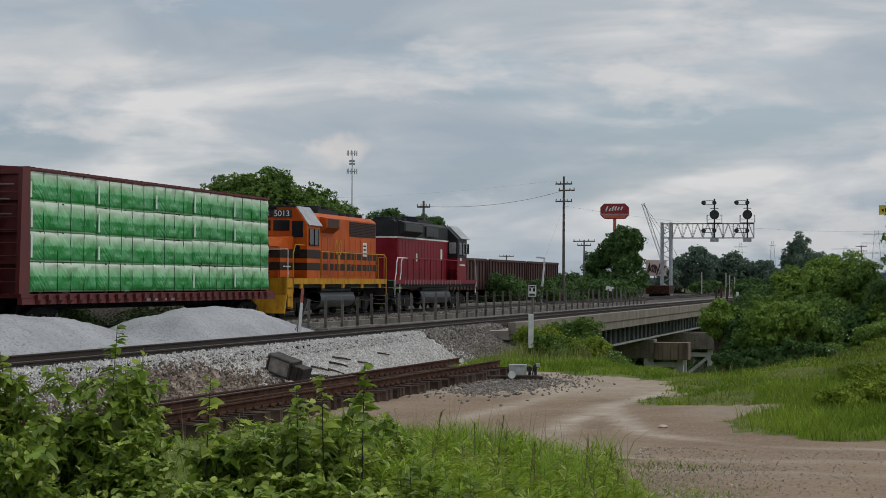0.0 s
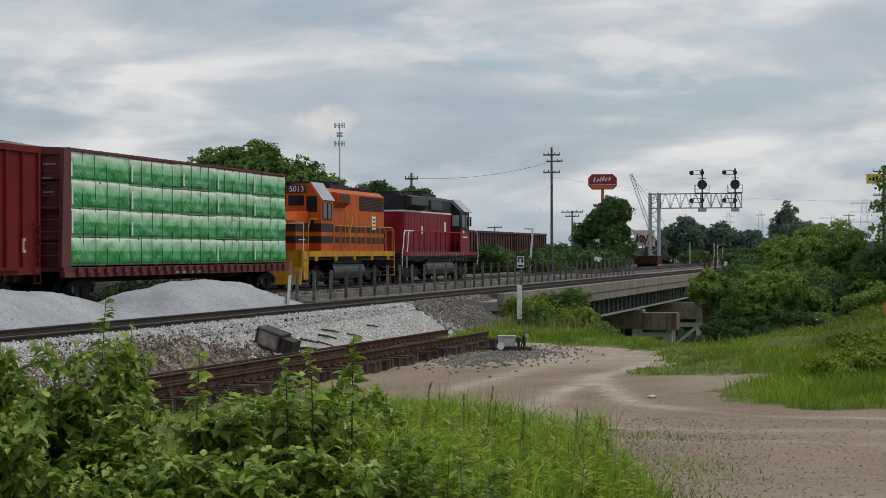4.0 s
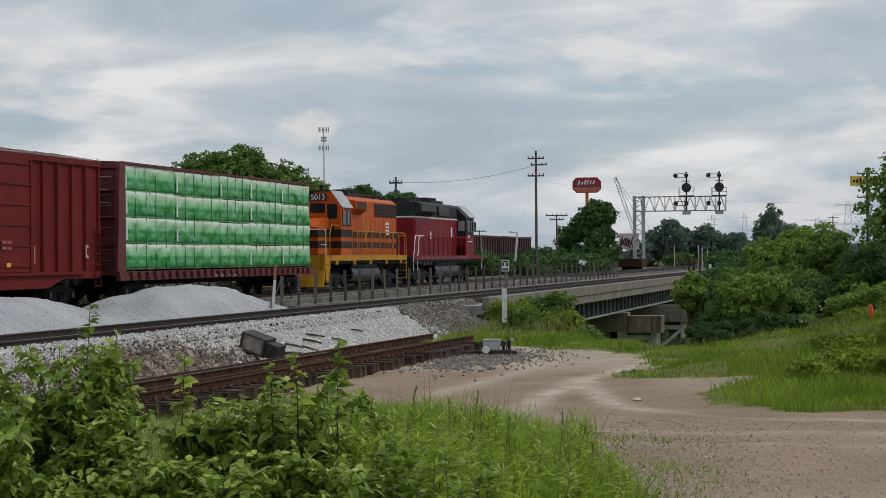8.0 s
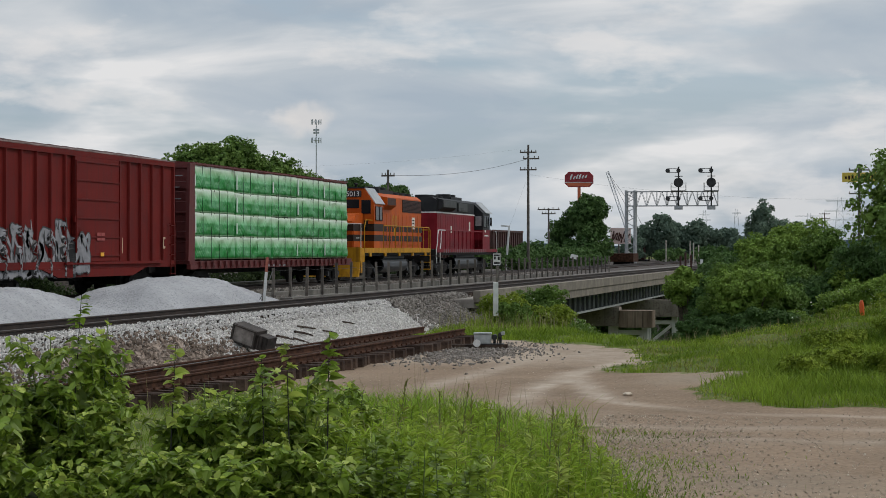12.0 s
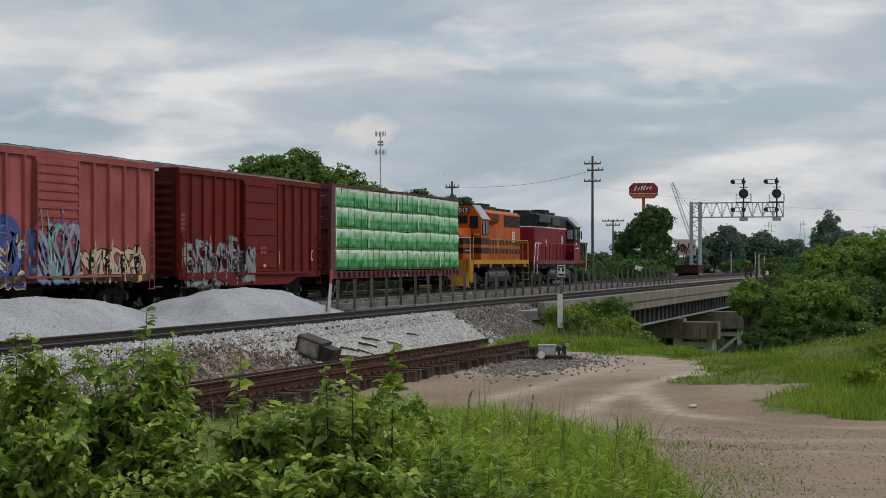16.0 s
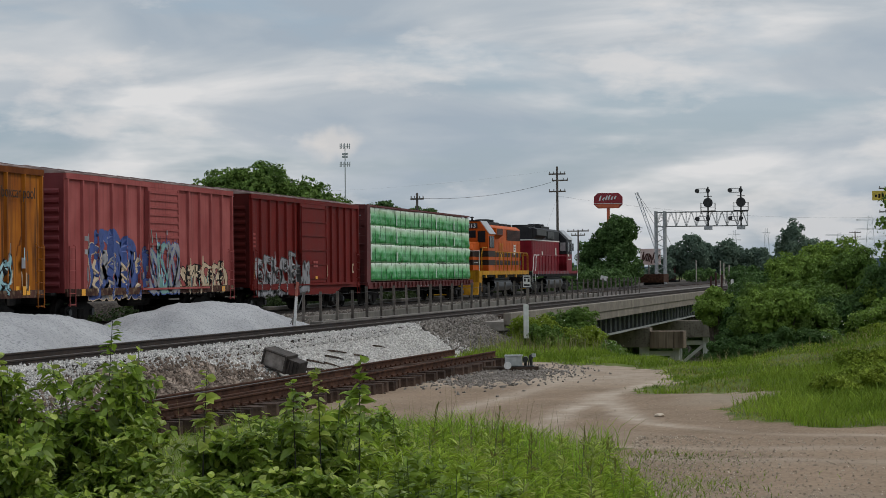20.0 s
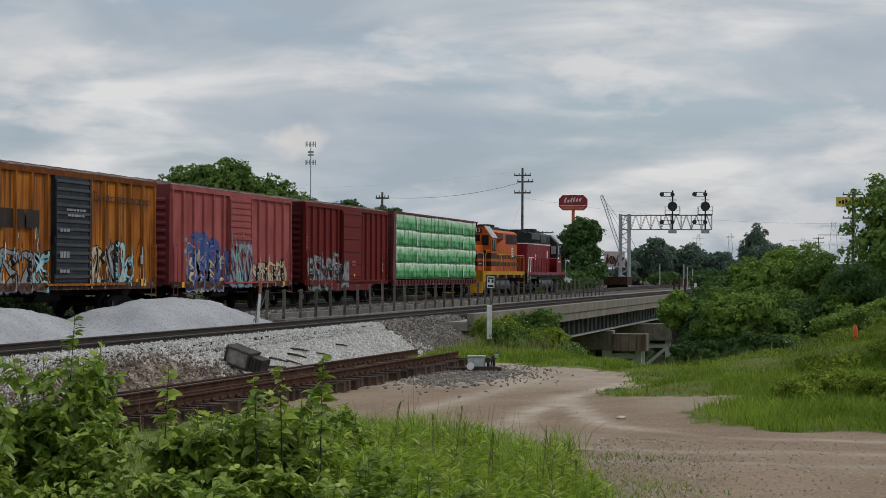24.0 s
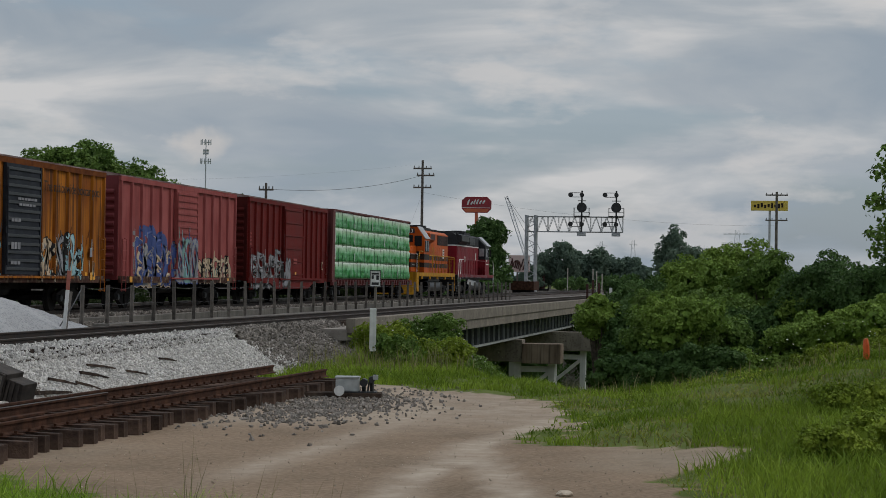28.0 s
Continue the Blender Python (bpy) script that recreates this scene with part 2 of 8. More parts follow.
M = dict(
    leaf_bush=leafy("bush_leaf", (0.162, 0.255, 0.030), (0.285, 0.378, 0.060), rough=0.45, spread=0.4, scale=1.1, through_light=0.4, spec=0.4),
    leaf_bush_light=leafy("young_leaf", (0.305, 0.39, 0.066), (0.43, 0.49, 0.115), rough=0.45, through_light=0.42, spec=0.4),
    leaf_tree=leafy("tree_leaf", (0.052, 0.105, 0.030), (0.105, 0.180, 0.054), spread=0.25, scale=0.45, through_light=0.2),
    leaf_tree_mid=leafy("mid_tree_leaf", (0.086, 0.160, 0.034), (0.178, 0.268, 0.06), spread=0.28, scale=0.5, through_light=0.2),
    leaf_tree_light=leafy("light_tree_leaf", (0.124, 0.21, 0.038), (0.242, 0.348, 0.068), spread=0.28, scale=0.5, through_light=0.22),
    # near black: shade below the cars put into the leaf colour
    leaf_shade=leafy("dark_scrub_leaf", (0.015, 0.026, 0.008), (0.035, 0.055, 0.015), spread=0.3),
    # distance haze put into the colour: paler, bluer leaves for far trees
    leaf_hazed=leafy("far_leaf", (0.105, 0.155, 0.115), (0.165, 0.23, 0.165), spread=0.2, scale=0.3),
    grass=leafy("grass_blade", (0.098, 0.165, 0.015), (0.265, 0.362, 0.046), scale=0.35, spread=0.35),
    grass_pale=leafy("yellowed_grass", (0.17, 0.20, 0.025), (0.34, 0.35, 0.075), scale=0.5, spread=0.35),
    grass_lush=leafy("lush_grass", (0.16, 0.28, 0.025), (0.33, 0.46, 0.06), scale=1.1, spread=0.4),
    leaf_lance=leafy("lance_leaf", (0.215, 0.32, 0.030), (0.36, 0.46, 0.070), spread=0.35, scale=1.5, through_light=0.4),
    leaf_dock=leafy("seeding_dock", (0.18, 0.18, 0.05), (0.30, 0.27, 0.09), spread=0.3, scale=2.0),
    leaf_weed=leafy("weed_leaf", (0.142, 0.21, 0.022), (0.30, 0.37, 0.05), spread=0.35, scale=0.8, through_light=0.25),
    grass_dry=leafy("dry_grass", (0.22, 0.21, 0.09), (0.30, 0.27, 0.14)),
    bark=surf("bark", (0.05, 0.04, 0.03), (0.12, 0.095, 0.075), scale=6, rough=0.9, bump=0.6),
    stem=surf("green_stem", (0.09, 0.14, 0.035), (0.16, 0.21, 0.07), rough=0.7),
    dark_stem=surf("dark_stem", (0.02, 0.02, 0.016), (0.05, 0.045, 0.03), rough=0.8),
    ballast=surf("white_limestone", (0.52, 0.50, 0.475), (0.70, 0.68, 0.65), scale=2.0, rough=0.9, bump=0.3, c3=(0.44, 0.42, 0.39), island=0.24),
    ballast_grey=surf("grey_ballast", (0.135, 0.118, 0.10), (0.28, 0.252, 0.224), scale=2.0, rough=0.9, bump=0.4, island=0.4),
    cinder=surf("oily_dark_ballast", (0.022, 0.016, 0.013), (0.065, 0.05, 0.041), scale=3.0, rough=0.95, bump=0.8, c3=(0.10, 0.08, 0.066), fine=14),
    ballast_brown=surf("brown_ballast", (0.12, 0.085, 0.062), (0.33, 0.265, 0.215), scale=2.0, rough=0.9, bump=0.4, island=0.45),
    pile=surf("crushed_stone", (0.31, 0.315, 0.325), (0.40, 0.405, 0.415), scale=0.8, rough=0.95, bump=1.0, c3=(0.21, 0.215, 0.225), fine=17),
    rail=surf("rail_steel", (0.018, 0.012, 0.009), (0.05, 0.032, 0.023), scale=5, rough=0.65, metal=0.3, bump=0.2),
    rail_top=surf("worn_rail_head", (0.032, 0.024, 0.019), (0.075, 0.059, 0.048), scale=9, rough=0.6, metal=0.25, bump=0.05),
    rail_rust=surf("rusty_rail", (0.034, 0.017, 0.011), (0.09, 0.043, 0.027), scale=4, rough=0.9, bump=0.3, spec=0.12),
    tie=surf("creosote_tie", (0.028, 0.02, 0.016), (0.095, 0.068, 0.052), scale=5, rough=0.9, bump=0.5, obj=0.35, spec=0.15),
    tie_old=surf("weathered_tie", (0.034, 0.022, 0.017), (0.125, 0.082, 0.062), scale=5, rough=0.9, bump=0.5, obj=0.4, spec=0.15),
    concrete=surf("weathered_concrete", (0.165, 0.142, 0.115), (0.27, 0.238, 0.195), scale=0.9, rough=0.9, bump=0.25, c3=(0.125, 0.103, 0.082), fine=9, streak=0.5),
    concrete_brown=surf("stained_concrete", (0.17, 0.122, 0.085), (0.30, 0.235, 0.175), scale=0.8, rough=0.9, bump=0.25, streak=0.95),
    flower=surf("pale_flower_head", (0.42, 0.44, 0.34), (0.60, 0.61, 0.52), scale=4, rough=0.8, bump=0.0),
    concrete_grimy=surf("soot_stained_concrete", (0.085, 0.078, 0.068), (0.18, 0.165, 0.145), scale=0.9, rough=0.9, bump=0.25, streak=0.5),
    concrete_white=surf("pale_concrete", (0.50, 0.51, 0.50), (0.64, 0.65, 0.64), scale=1.2, rough=0.85, bump=0.2, streak=0.2),
    # girder web colour blackened for the shaded recess below the parapet
    steel_dark=surf("dark_girder_paint", (0.02, 0.022, 0.023), (0.045, 0.05, 0.05), scale=1.5, rough=0.9, bump=0.1, streak=0.4, spec=0.05),
    steel_grey=surf("grey_girder_paint", (0.24, 0.255, 0.25), (0.38, 0.40, 0.39), scale=1.5, rough=0.85, bump=0.1, streak=0.3, spec=0.1),
    galv=surf("galvanised_steel", (0.30, 0.315, 0.325), (0.43, 0.44, 0.45), scale=4, rough=0.5, metal=0.55, bump=0.05),
    post=surf("fence_post_steel", (0.10, 0.088, 0.076), (0.21, 0.185, 0.16), scale=5, rough=0.8, metal=0.2, bump=0.2, obj=0.3),
    black=surf("black_paint", (0.012, 0.012, 0.013), (0.03, 0.03, 0.03), scale=3, rough=0.5, bump=0.05),
    dark_grey=surf("grimy_dark_steel", (0.010, 0.010, 0.011), (0.030, 0.028, 0.026), scale=2.5, rough=0.85, bump=0.2, spec=0.12),
    tank_grey=surf("dusty_tank_steel", (0.018, 0.021, 0.024), (0.046, 0.049, 0.052), scale=2, rough=0.5, metal=0.2, bump=0.1),
    white=surf("white_paint", (0.62, 0.62, 0.60), (0.78, 0.78, 0.76), scale=4, rough=0.6, bump=0.1, streak=0.2),
    orange=surf("orange_loco_paint", (0.40, 0.068, 0.008), (0.56, 0.112, 0.013), scale=1.2, rough=0.5, bump=0.04, streak=0.3, spec=0.11),
    yellow=surf("yellow_loco_paint", (0.40, 0.19, 0.012), (0.58, 0.30, 0.02), scale=2.0, rough=0.55, bump=0.05, streak=0.7, spec=0.11),
    stripe=surf("black_loco_paint", (0.015, 0.011, 0.01), (0.045, 0.028, 0.02), scale=3, rough=0.5, bump=0.04, spec=0.11),
    maroon=surf("crimson_loco_paint", (0.155, 0.007, 0.014), (0.235, 0.017, 0.027), scale=1.3, rough=0.5, bump=0.04, streak=0.3, spec=0.11),
    loco_black=surf("faded_black_paint", (0.014, 0.015, 0.017), (0.034, 0.035, 0.038), scale=1.5, rough=0.6, bump=0.05, streak=0.2, spec=0.18),
    # pale grey carries the sky's reflection on the sloping cab roofs
    roof_grey=surf("bare_roof_sheet", (0.30, 0.31, 0.32), (0.44, 0.45, 0.455), scale=3, rough=0.4, metal=0.3, bump=0.05),
    car_dark=surf("dark_red_car_paint", (0.110, 0.0085, 0.007), (0.158, 0.0145, 0.0115), scale=0.9, rough=0.6, bump=0.08, streak=0.35, spec=0.11),
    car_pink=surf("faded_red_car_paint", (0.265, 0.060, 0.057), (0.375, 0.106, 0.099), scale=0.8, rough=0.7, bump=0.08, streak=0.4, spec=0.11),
    # side paint darkened: shade of the end wall put into the colour
    car_dark_end_shade=surf("grimy_red_end_paint", (0.045, 0.007, 0.006), (0.08, 0.012, 0.010), scale=1.2, rough=0.7, bump=0.08, spec=0.1),
    # darker than the faded side, shade of the turned-away end painted in
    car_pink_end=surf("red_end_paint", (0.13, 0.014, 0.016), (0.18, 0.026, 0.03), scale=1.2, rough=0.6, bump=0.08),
    car_orange=surf("weathered_yellow_car_paint", (0.24, 0.068, 0.010), (0.50, 0.18, 0.018), scale=0.55, rough=0.7, bump=0.1, streak=1.0, spec=0.1),
    sill_grime=surf("grimy_painted_sill", (0.032, 0.015, 0.012), (0.105, 0.05, 0.038), scale=1.6, rough=0.8, bump=0.1, c3=(0.18, 0.13, 0.085), fine=5, spec=0.1),
    rust_brown=surf("rust_brown_bleed", (0.11, 0.035, 0.014), (0.19, 0.065, 0.02), scale=3, rough=0.85, bump=0.05, spec=0.05),
    car_maroon=surf("centerbeam_maroon", (0.088, 0.0095, 0.009), (0.13, 0.016, 0.014), scale=1.2, rough=0.6, bump=0.08, streak=0.4),
    door_dark=surf("slate_door_paint", (0.014, 0.017, 0.023), (0.036, 0.040, 0.050), scale=2, rough=0.65, bump=0.06, streak=0.3, spec=0.12),
    roof_sheet=surf("weathered_roof_sheet", (0.11, 0.055, 0.045), (0.36, 0.27, 0.245), scale=1.2, rough=0.6, metal=0.2, bump=0.1),
    glass=surf("dark_window_glass", (0.012, 0.013, 0.015), (0.025, 0.027, 0.03), scale=1, rough=0.14, bump=0.0, spec=0.22),
    silver=surf("silver_spray_paint", (0.17, 0.17, 0.18), (0.30, 0.30, 0.32), scale=3, rough=0.6, bump=0.03),
    blue=surf("blue_spray_paint", (0.022, 0.045, 0.17), (0.045, 0.085, 0.28), scale=3, rough=0.6, bump=0.03),
    cyan=surf("pale_blue_spray_paint", (0.20, 0.40, 0.45), (0.38, 0.57, 0.61), scale=3, rough=0.6, bump=0.03),
    teal=surf("teal_spray_paint", (0.10, 0.24, 0.22), (0.20, 0.34, 0.31), scale=3, rough=0.55, bump=0.03),
    cream=surf("cream_spray_paint", (0.44, 0.33, 0.21), (0.58, 0.46, 0.32), scale=3, rough=0.55, bump=0.03),
    ylw=surf("yellow_reflector", (0.75, 0.33, 0.015), (0.85, 0.42, 0.03), scale=6, rough=0.4, bump=0.0),
    strap=surf("black_strap", (0.010, 0.04, 0.015), (0.02, 0.08, 0.03), scale=8, rough=0.5, bump=0.0),
    wrap_end=surf("white_wrap_edge", (0.55, 0.66, 0.56), (0.74, 0.80, 0.74), scale=6, rough=0.4, bump=0.2),
    sign_red=surf("red_sign_face", (0.24, 0.012, 0.02), (0.31, 0.02, 0.028), scale=1, rough=0.4, bump=0.0),
    sign_orange=surf("orange_sign_face", (0.48, 0.10, 0.035), (0.56, 0.14, 0.05), scale=1, rough=0.4, bump=0.0),
    sign_yellow=surf("yellow_sign_face", (0.58, 0.42, 0.06), (0.68, 0.50, 0.09), scale=1, rough=0.4, bump=0.0),
    rust=surf("rusty_car_steel", (0.04, 0.015, 0.012), (0.085, 0.031, 0.024), scale=0.8, rough=0.8, bump=0.15, streak=0.5),
    wood_pole=surf("pole_wood", (0.075, 0.065, 0.055), (0.16, 0.14, 0.12), scale=4, rough=0.9, bump=0.3),
    case=surf("weathered_case", (0.024, 0.019, 0.016), (0.07, 0.057, 0.048), scale=4, rough=0.8, bump=0.2),
    case_face=surf("scuffed_case_panel", (0.14, 0.12, 0.105), (0.30, 0.27, 0.245), scale=5, rough=0.8, bump=0.2),
    machine=surf("pale_grey_machine_paint", (0.30, 0.32, 0.315), (0.43, 0.45, 0.445), scale=5, rough=0.55, bump=0.08, streak=0.2),
    marker=surf("orange_marker_plastic", (0.75, 0.10, 0.02), (0.85, 0.16, 0.04), scale=5, rough=0.5, bump=0.0),
    marker_red=surf("faded_red_paint", (0.36, 0.10, 0.07), (0.48, 0.17, 0.12), scale=8, rough=0.7, bump=0.1),
    wire=surf("cable", (0.03, 0.03, 0.032), (0.06, 0.06, 0.062), scale=2, rough=0.6, bump=0.0),
    insul=surf("steel_lattice", (0.36, 0.39, 0.42), (0.46, 0.49, 0.52), scale=0.2, rough=0.6, metal=0.0, bump=0.0),
    stone=surf("pale_stone", (0.40, 0.36, 0.31), (0.56, 0.52, 0.46), scale=6, rough=0.9, bump=0.4),
    grit=surf("road_grit", (0.30, 0.245, 0.185), (0.46, 0.39, 0.31), scale=6, rough=0.95, bump=0.3, island=0.35),
    pink_board=surf("faded_billboard", (0.50, 0.36, 0.33), (0.64, 0.52, 0.48), scale=0.5, rough=0.7, bump=0.0),
    # aerial haze put into the ridge's colour as blue
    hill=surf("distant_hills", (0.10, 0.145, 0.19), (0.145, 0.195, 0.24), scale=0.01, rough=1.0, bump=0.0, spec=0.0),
)


def wrap_material():
    """Printed lumber wrap: a white top, two ragged rows of firs, deep green below with faint printed marks, a pale hem, and creased film."""
    m = bpy.data.materials.new("green_lumber_wrap")
    m.use_nodes = True
    nt = m.node_tree
    N, L = nt.nodes.new, nt.links.new
    b = nt.nodes["Principled BSDF"]
    tc, sep = N("ShaderNodeTexCoord"), N("ShaderNodeSeparateXYZ")
    L(tc.outputs["Object"], sep.inputs[0])

    def math_node(op, x, y=None, z=None):
        k = N("ShaderNodeMath")
        k.operation = op
        for i, q in enumerate((x, y, z)):
            if q is None:
                continue
            if isinstance(q, (int, float)):
                k.inputs[i].default_value = q
            else:
                L(q, k.inputs[i])
        return k.outputs[0]

    def ramp_of(fac, stops):
        r = N("ShaderNodeValToRGB")
        e = r.color_ramp.elements
        e[0].position, e[0].color = stops[0][0], (*stops[0][1], 1)
        e[1].position, e[1].color = stops[-1][0], (*stops[-1][1], 1)
        for p, c in stops[1:-1]:
            r.color_ramp.elements.new(p).color = (*c, 1)
        L(fac, r.inputs["Fac"])
        return r.outputs[0]

    def grain(scale, detail, size, turn=0.0):
        lean, mp, n = N("ShaderNodeMapping"), N("ShaderNodeMapping"), N("ShaderNodeTexNoise")
        lean.inputs["Rotation"].default_value = (radians(turn), 0, 0)
        mp.inputs["Scale"].default_value = scale
        L(tc.outputs["Object"], lean.inputs["Vector"])
        L(lean.outputs[0], mp.inputs["Vector"])
        L(mp.outputs[0], n.inputs["Vector"])
        n.inputs["Scale"].default_value, n.inputs["Detail"].default_value = size, detail
        return n.outputs["Fac"]

    # height over the bundle, roughened by tall narrow tree tops
    firs = math_node("MULTIPLY_ADD", math_node("SUBTRACT", grain((1, 9, 0.5), 4, 2.6), 0.5), 0.26, sep.outputs["Z"])
    near_row = ramp_of(firs, [(0.445, (0, 0, 0)), (0.46, (1, 1, 1))])
    back = ramp_of(math_node("MULTIPLY_ADD", math_node("SUBTRACT", grain((1, 6, 0.4), 3, 1.3), 0.5), 0.20, sep.outputs["Z"]),
                   [(0.44, (0.13, 0.44, 0.17)), (0.55, (0.19, 0.48, 0.21)), (0.63, (0.31, 0.55, 0.30)), (0.72, (0.44, 0.60, 0.41)), (0.80, (0.53, 0.62, 0.50))])
    front = ramp_of(sep.outputs["Z"], [(0.0, (0.34, 0.58, 0.34)), (0.035, (0.30, 0.56, 0.30)), (0.05, (0.006, 0.19, 0.028)), (0.22, (0.010, 0.23, 0.036)), (0.45, (0.014, 0.25, 0.042))])
    # faint printed marks, one to a strap's width
    run = math_node("FRACT", math_node("MULTIPLY", sep.outputs["Y"], 0.92))
    inside = math_node("MULTIPLY", math_node("COMPARE", run, 0.5, 0.24), math_node("COMPARE", sep.outputs["Z"], 0.27, 0.05))
    broken = math_node("GREATER_THAN", grain((1, 13, 9), 2, 2.0), 0.47)
    mark = math_node("MULTIPLY", math_node("MULTIPLY", inside, broken), 0.42)
    mk = N("ShaderNodeMixRGB")
    L(mark, mk.inputs[0])
    L(front, mk.inputs[1])
    mk.inputs[2].default_value = (0.30, 0.58, 0.32, 1)
    mx = N("ShaderNodeMixRGB")
    L(near_row, mx.inputs[0])
    L(mk.outputs[0], mx.inputs[1])
    L(back, mx.inputs[2])
    L(mx.outputs[0], b.inputs["Base Color"])
    # slack film: long slanting creases and short puckers
    slack = ramp_of(grain((1, 0.45, 1.1), 1, 1.0), [(0.46, (0.30, 0.30, 0.30)), (0.58, (1, 1, 1))])
    crease = math_node("ADD", math_node("MULTIPLY", grain((1, 1.0, 8), 2, 1.3, 38), slack), math_node("MULTIPLY", grain((1, 3, 1.2), 2, 1.2, 8), 0.35))
    bp = N("ShaderNodeBump")
    bp.inputs["Strength"].default_value, bp.inputs["Distance"].default_value = 0.6, 0.07
    L(crease, bp.inputs["Height"])
    L(bp.outputs[0], b.inputs["Normal"])
    b.inputs["Roughness"].default_value = 0.36
    return m


M["wrap"] = wrap_material()


# ---- building helpers ----
def link(name, bm, material, parent=None, label="", smooth=False):
    me = bpy.data.meshes.new(name)
    bm.to_mesh(me)
    bm.free()
    for mt in (material if isinstance(material, (list, tuple)) else [material]):
        me.materials.append(mt)
    if smooth:
        me.shade_smooth()
    ob = new(name, me)
    if parent:
        ob.parent = parent
    if label:
        ob["label"] = label
    return ob


part = link


def again(ob, parent, m=None, label=""):
    """Another object on the same mesh, under a thing."""
    o = new(ob.name.split(".")[0], ob.data)
    o.parent = parent
    if m is not None:
        o.matrix_basis = m
    if label:
        o["label"] = label
    return o


def thing(name, label, category, m=None, group="", kind=""):
    e = new(name)
    e.empty_display_size = 0.2
    if m is not None:
        e.matrix_basis = m
    return tagged(e, label, category, group, kind)


def box(bm, x0, x1, y0, y1, z0, z1, m=None, mat=0):
    vs = [bm.verts.new((x, y, z)) for x in (x0, x1) for y in (y0, y1) for z in (z0, z1)]
    if m is not None:
        for v in vs:
            v.co = m @ v.co
    for f in ((0, 1, 3, 2), (4, 6, 7, 5), (0, 4, 5, 1), (2, 3, 7, 6), (0, 2, 6, 4), (1, 5, 7, 3)):
        bm.faces.new([vs[i] for i in f]).material_index = mat
    return vs


def bbox(x0, x1, y0, y1, z0, z1, bevel=0.02, m=None):
    """A new bmesh with one box, its edges rounded."""
    bm = bmesh.new()
    box(bm, x0, x1, y0, y1, z0, z1, m)
    if bevel:
        bmesh.ops.bevel(bm, geom=bm.edges[:], offset=bevel, segments=2, affect="EDGES", profile=0.7)
    return bm


def tube(bm, pts, radii, n=6, mat=0, cap=True):
    """A tapered tube along points."""
    pts = [Vector(p) for p in pts]
    if not isinstance(radii, (list, tuple)):
        radii = [radii] * len(pts)
    rings = []
    for i, p in enumerate(pts):
        d = (pts[min(i + 1, len(pts) - 1)] - pts[max(i - 1, 0)]).normalized()
        a = d.orthogonal().normalized() if i == 0 else (a - d * a.dot(d)).normalized()
        b = d.cross(a)
        rings.append([bm.verts.new(p + (a * math.cos(2 * math.pi * k / n) + b * math.sin(2 * math.pi * k / n)) * radii[i]) for k in range(n)])
    for r0, r1 in zip(rings, rings[1:]):
        for k in range(n):
            f = bm.faces.new((r0[k], r0[(k + 1) % n], r1[(k + 1) % n], r1[k]))
            f.material_index = mat
    if cap:
        bm.faces.new(rings[0][::-1]).material_index = mat
        bm.faces.new(rings[-1]).material_index = mat


def extrude_y(bm, section, y0, y1, mat=0, cap=True):
    """A prism along y from a section of (x, z) points."""
    a = [bm.verts.new((x, y0, z)) for x, z in section]
    b = [bm.verts.new((x, y1, z)) for x, z in section]
    n = len(section)
    for k in range(n):
        bm.faces.new((a[k], a[(k + 1) % n], b[(k + 1) % n], b[k])).material_index = mat
    if cap:
        bm.faces.new(a[::-1]).material_index = mat
        bm.faces.new(b).material_index = mat


def extrude_x(bm, section, x0, x1, mat=0):
    """A prism along x from a section of (y, z) points."""
    a = [bm.verts.new((x0, y, z)) for y, z in section]
    b = [bm.verts.new((x1, y, z)) for y, z in section]
    n = len(section)
    for k in range(n):
        bm.faces.new((a[k], a[(k + 1) % n], b[(k + 1) % n], b[k])).material_index = mat
    bm.faces.new(a[::-1]).material_index = mat
    bm.faces.new(b).material_index = mat


def raw(name, verts, faces, material, parent=None, smooth=False):
    """A mesh from computed arrays."""
    me = bpy.data.meshes.new(name)
    me.from_pydata(verts, [], faces)
    me.materials.append(material)
    if smooth:
        me.shade_smooth()
    ob = new(name, me)
    ob.parent = parent
    return ob


def sm(a, b, v):
    """A smooth step from a to b."""
    t = np.clip((v - a) / (b - a), 0, 1)
    return t * t * (3 - 2 * t)


def frames_for(n, rng, up=0.0):
    """n random orthonormal frames; up leans their normals to the sky."""
    nz = rng.normal(size=(n, 3))
    nz /= np.linalg.norm(nz, axis=1)[:, None]
    nz[:, 2] = np.abs(nz[:, 2]) + up
    nz /= np.linalg.norm(nz, axis=1)[:, None]
    t = rng.normal(size=(n, 3))
    ax = np.cross(t, nz)
    ax /= np.linalg.norm(ax, axis=1)[:, None]
    return ax, np.cross(nz, ax), nz


LEAF = np.array([(0, 0, 0), (0.28, 0.28, 0.07), (0.30, 0.55, 0.08), (0, 1.0, -0.10), (-0.30, 0.55, 0.08), (-0.28, 0.28, 0.07), (0, 0.5, 0.0)])
LEAF_F = [(0, 1, 6), (1, 2, 6), (2, 3, 6), (3, 4, 6), (4, 5, 6), (5, 0, 6)]
CHIP = np.array([(0, 0, 0), (0.42, 0.5, 0.10), (0, 1.0, -0.06), (-0.42, 0.5, 0.10)])
CHIP_F = [(0, 1, 2), (0, 2, 3)]


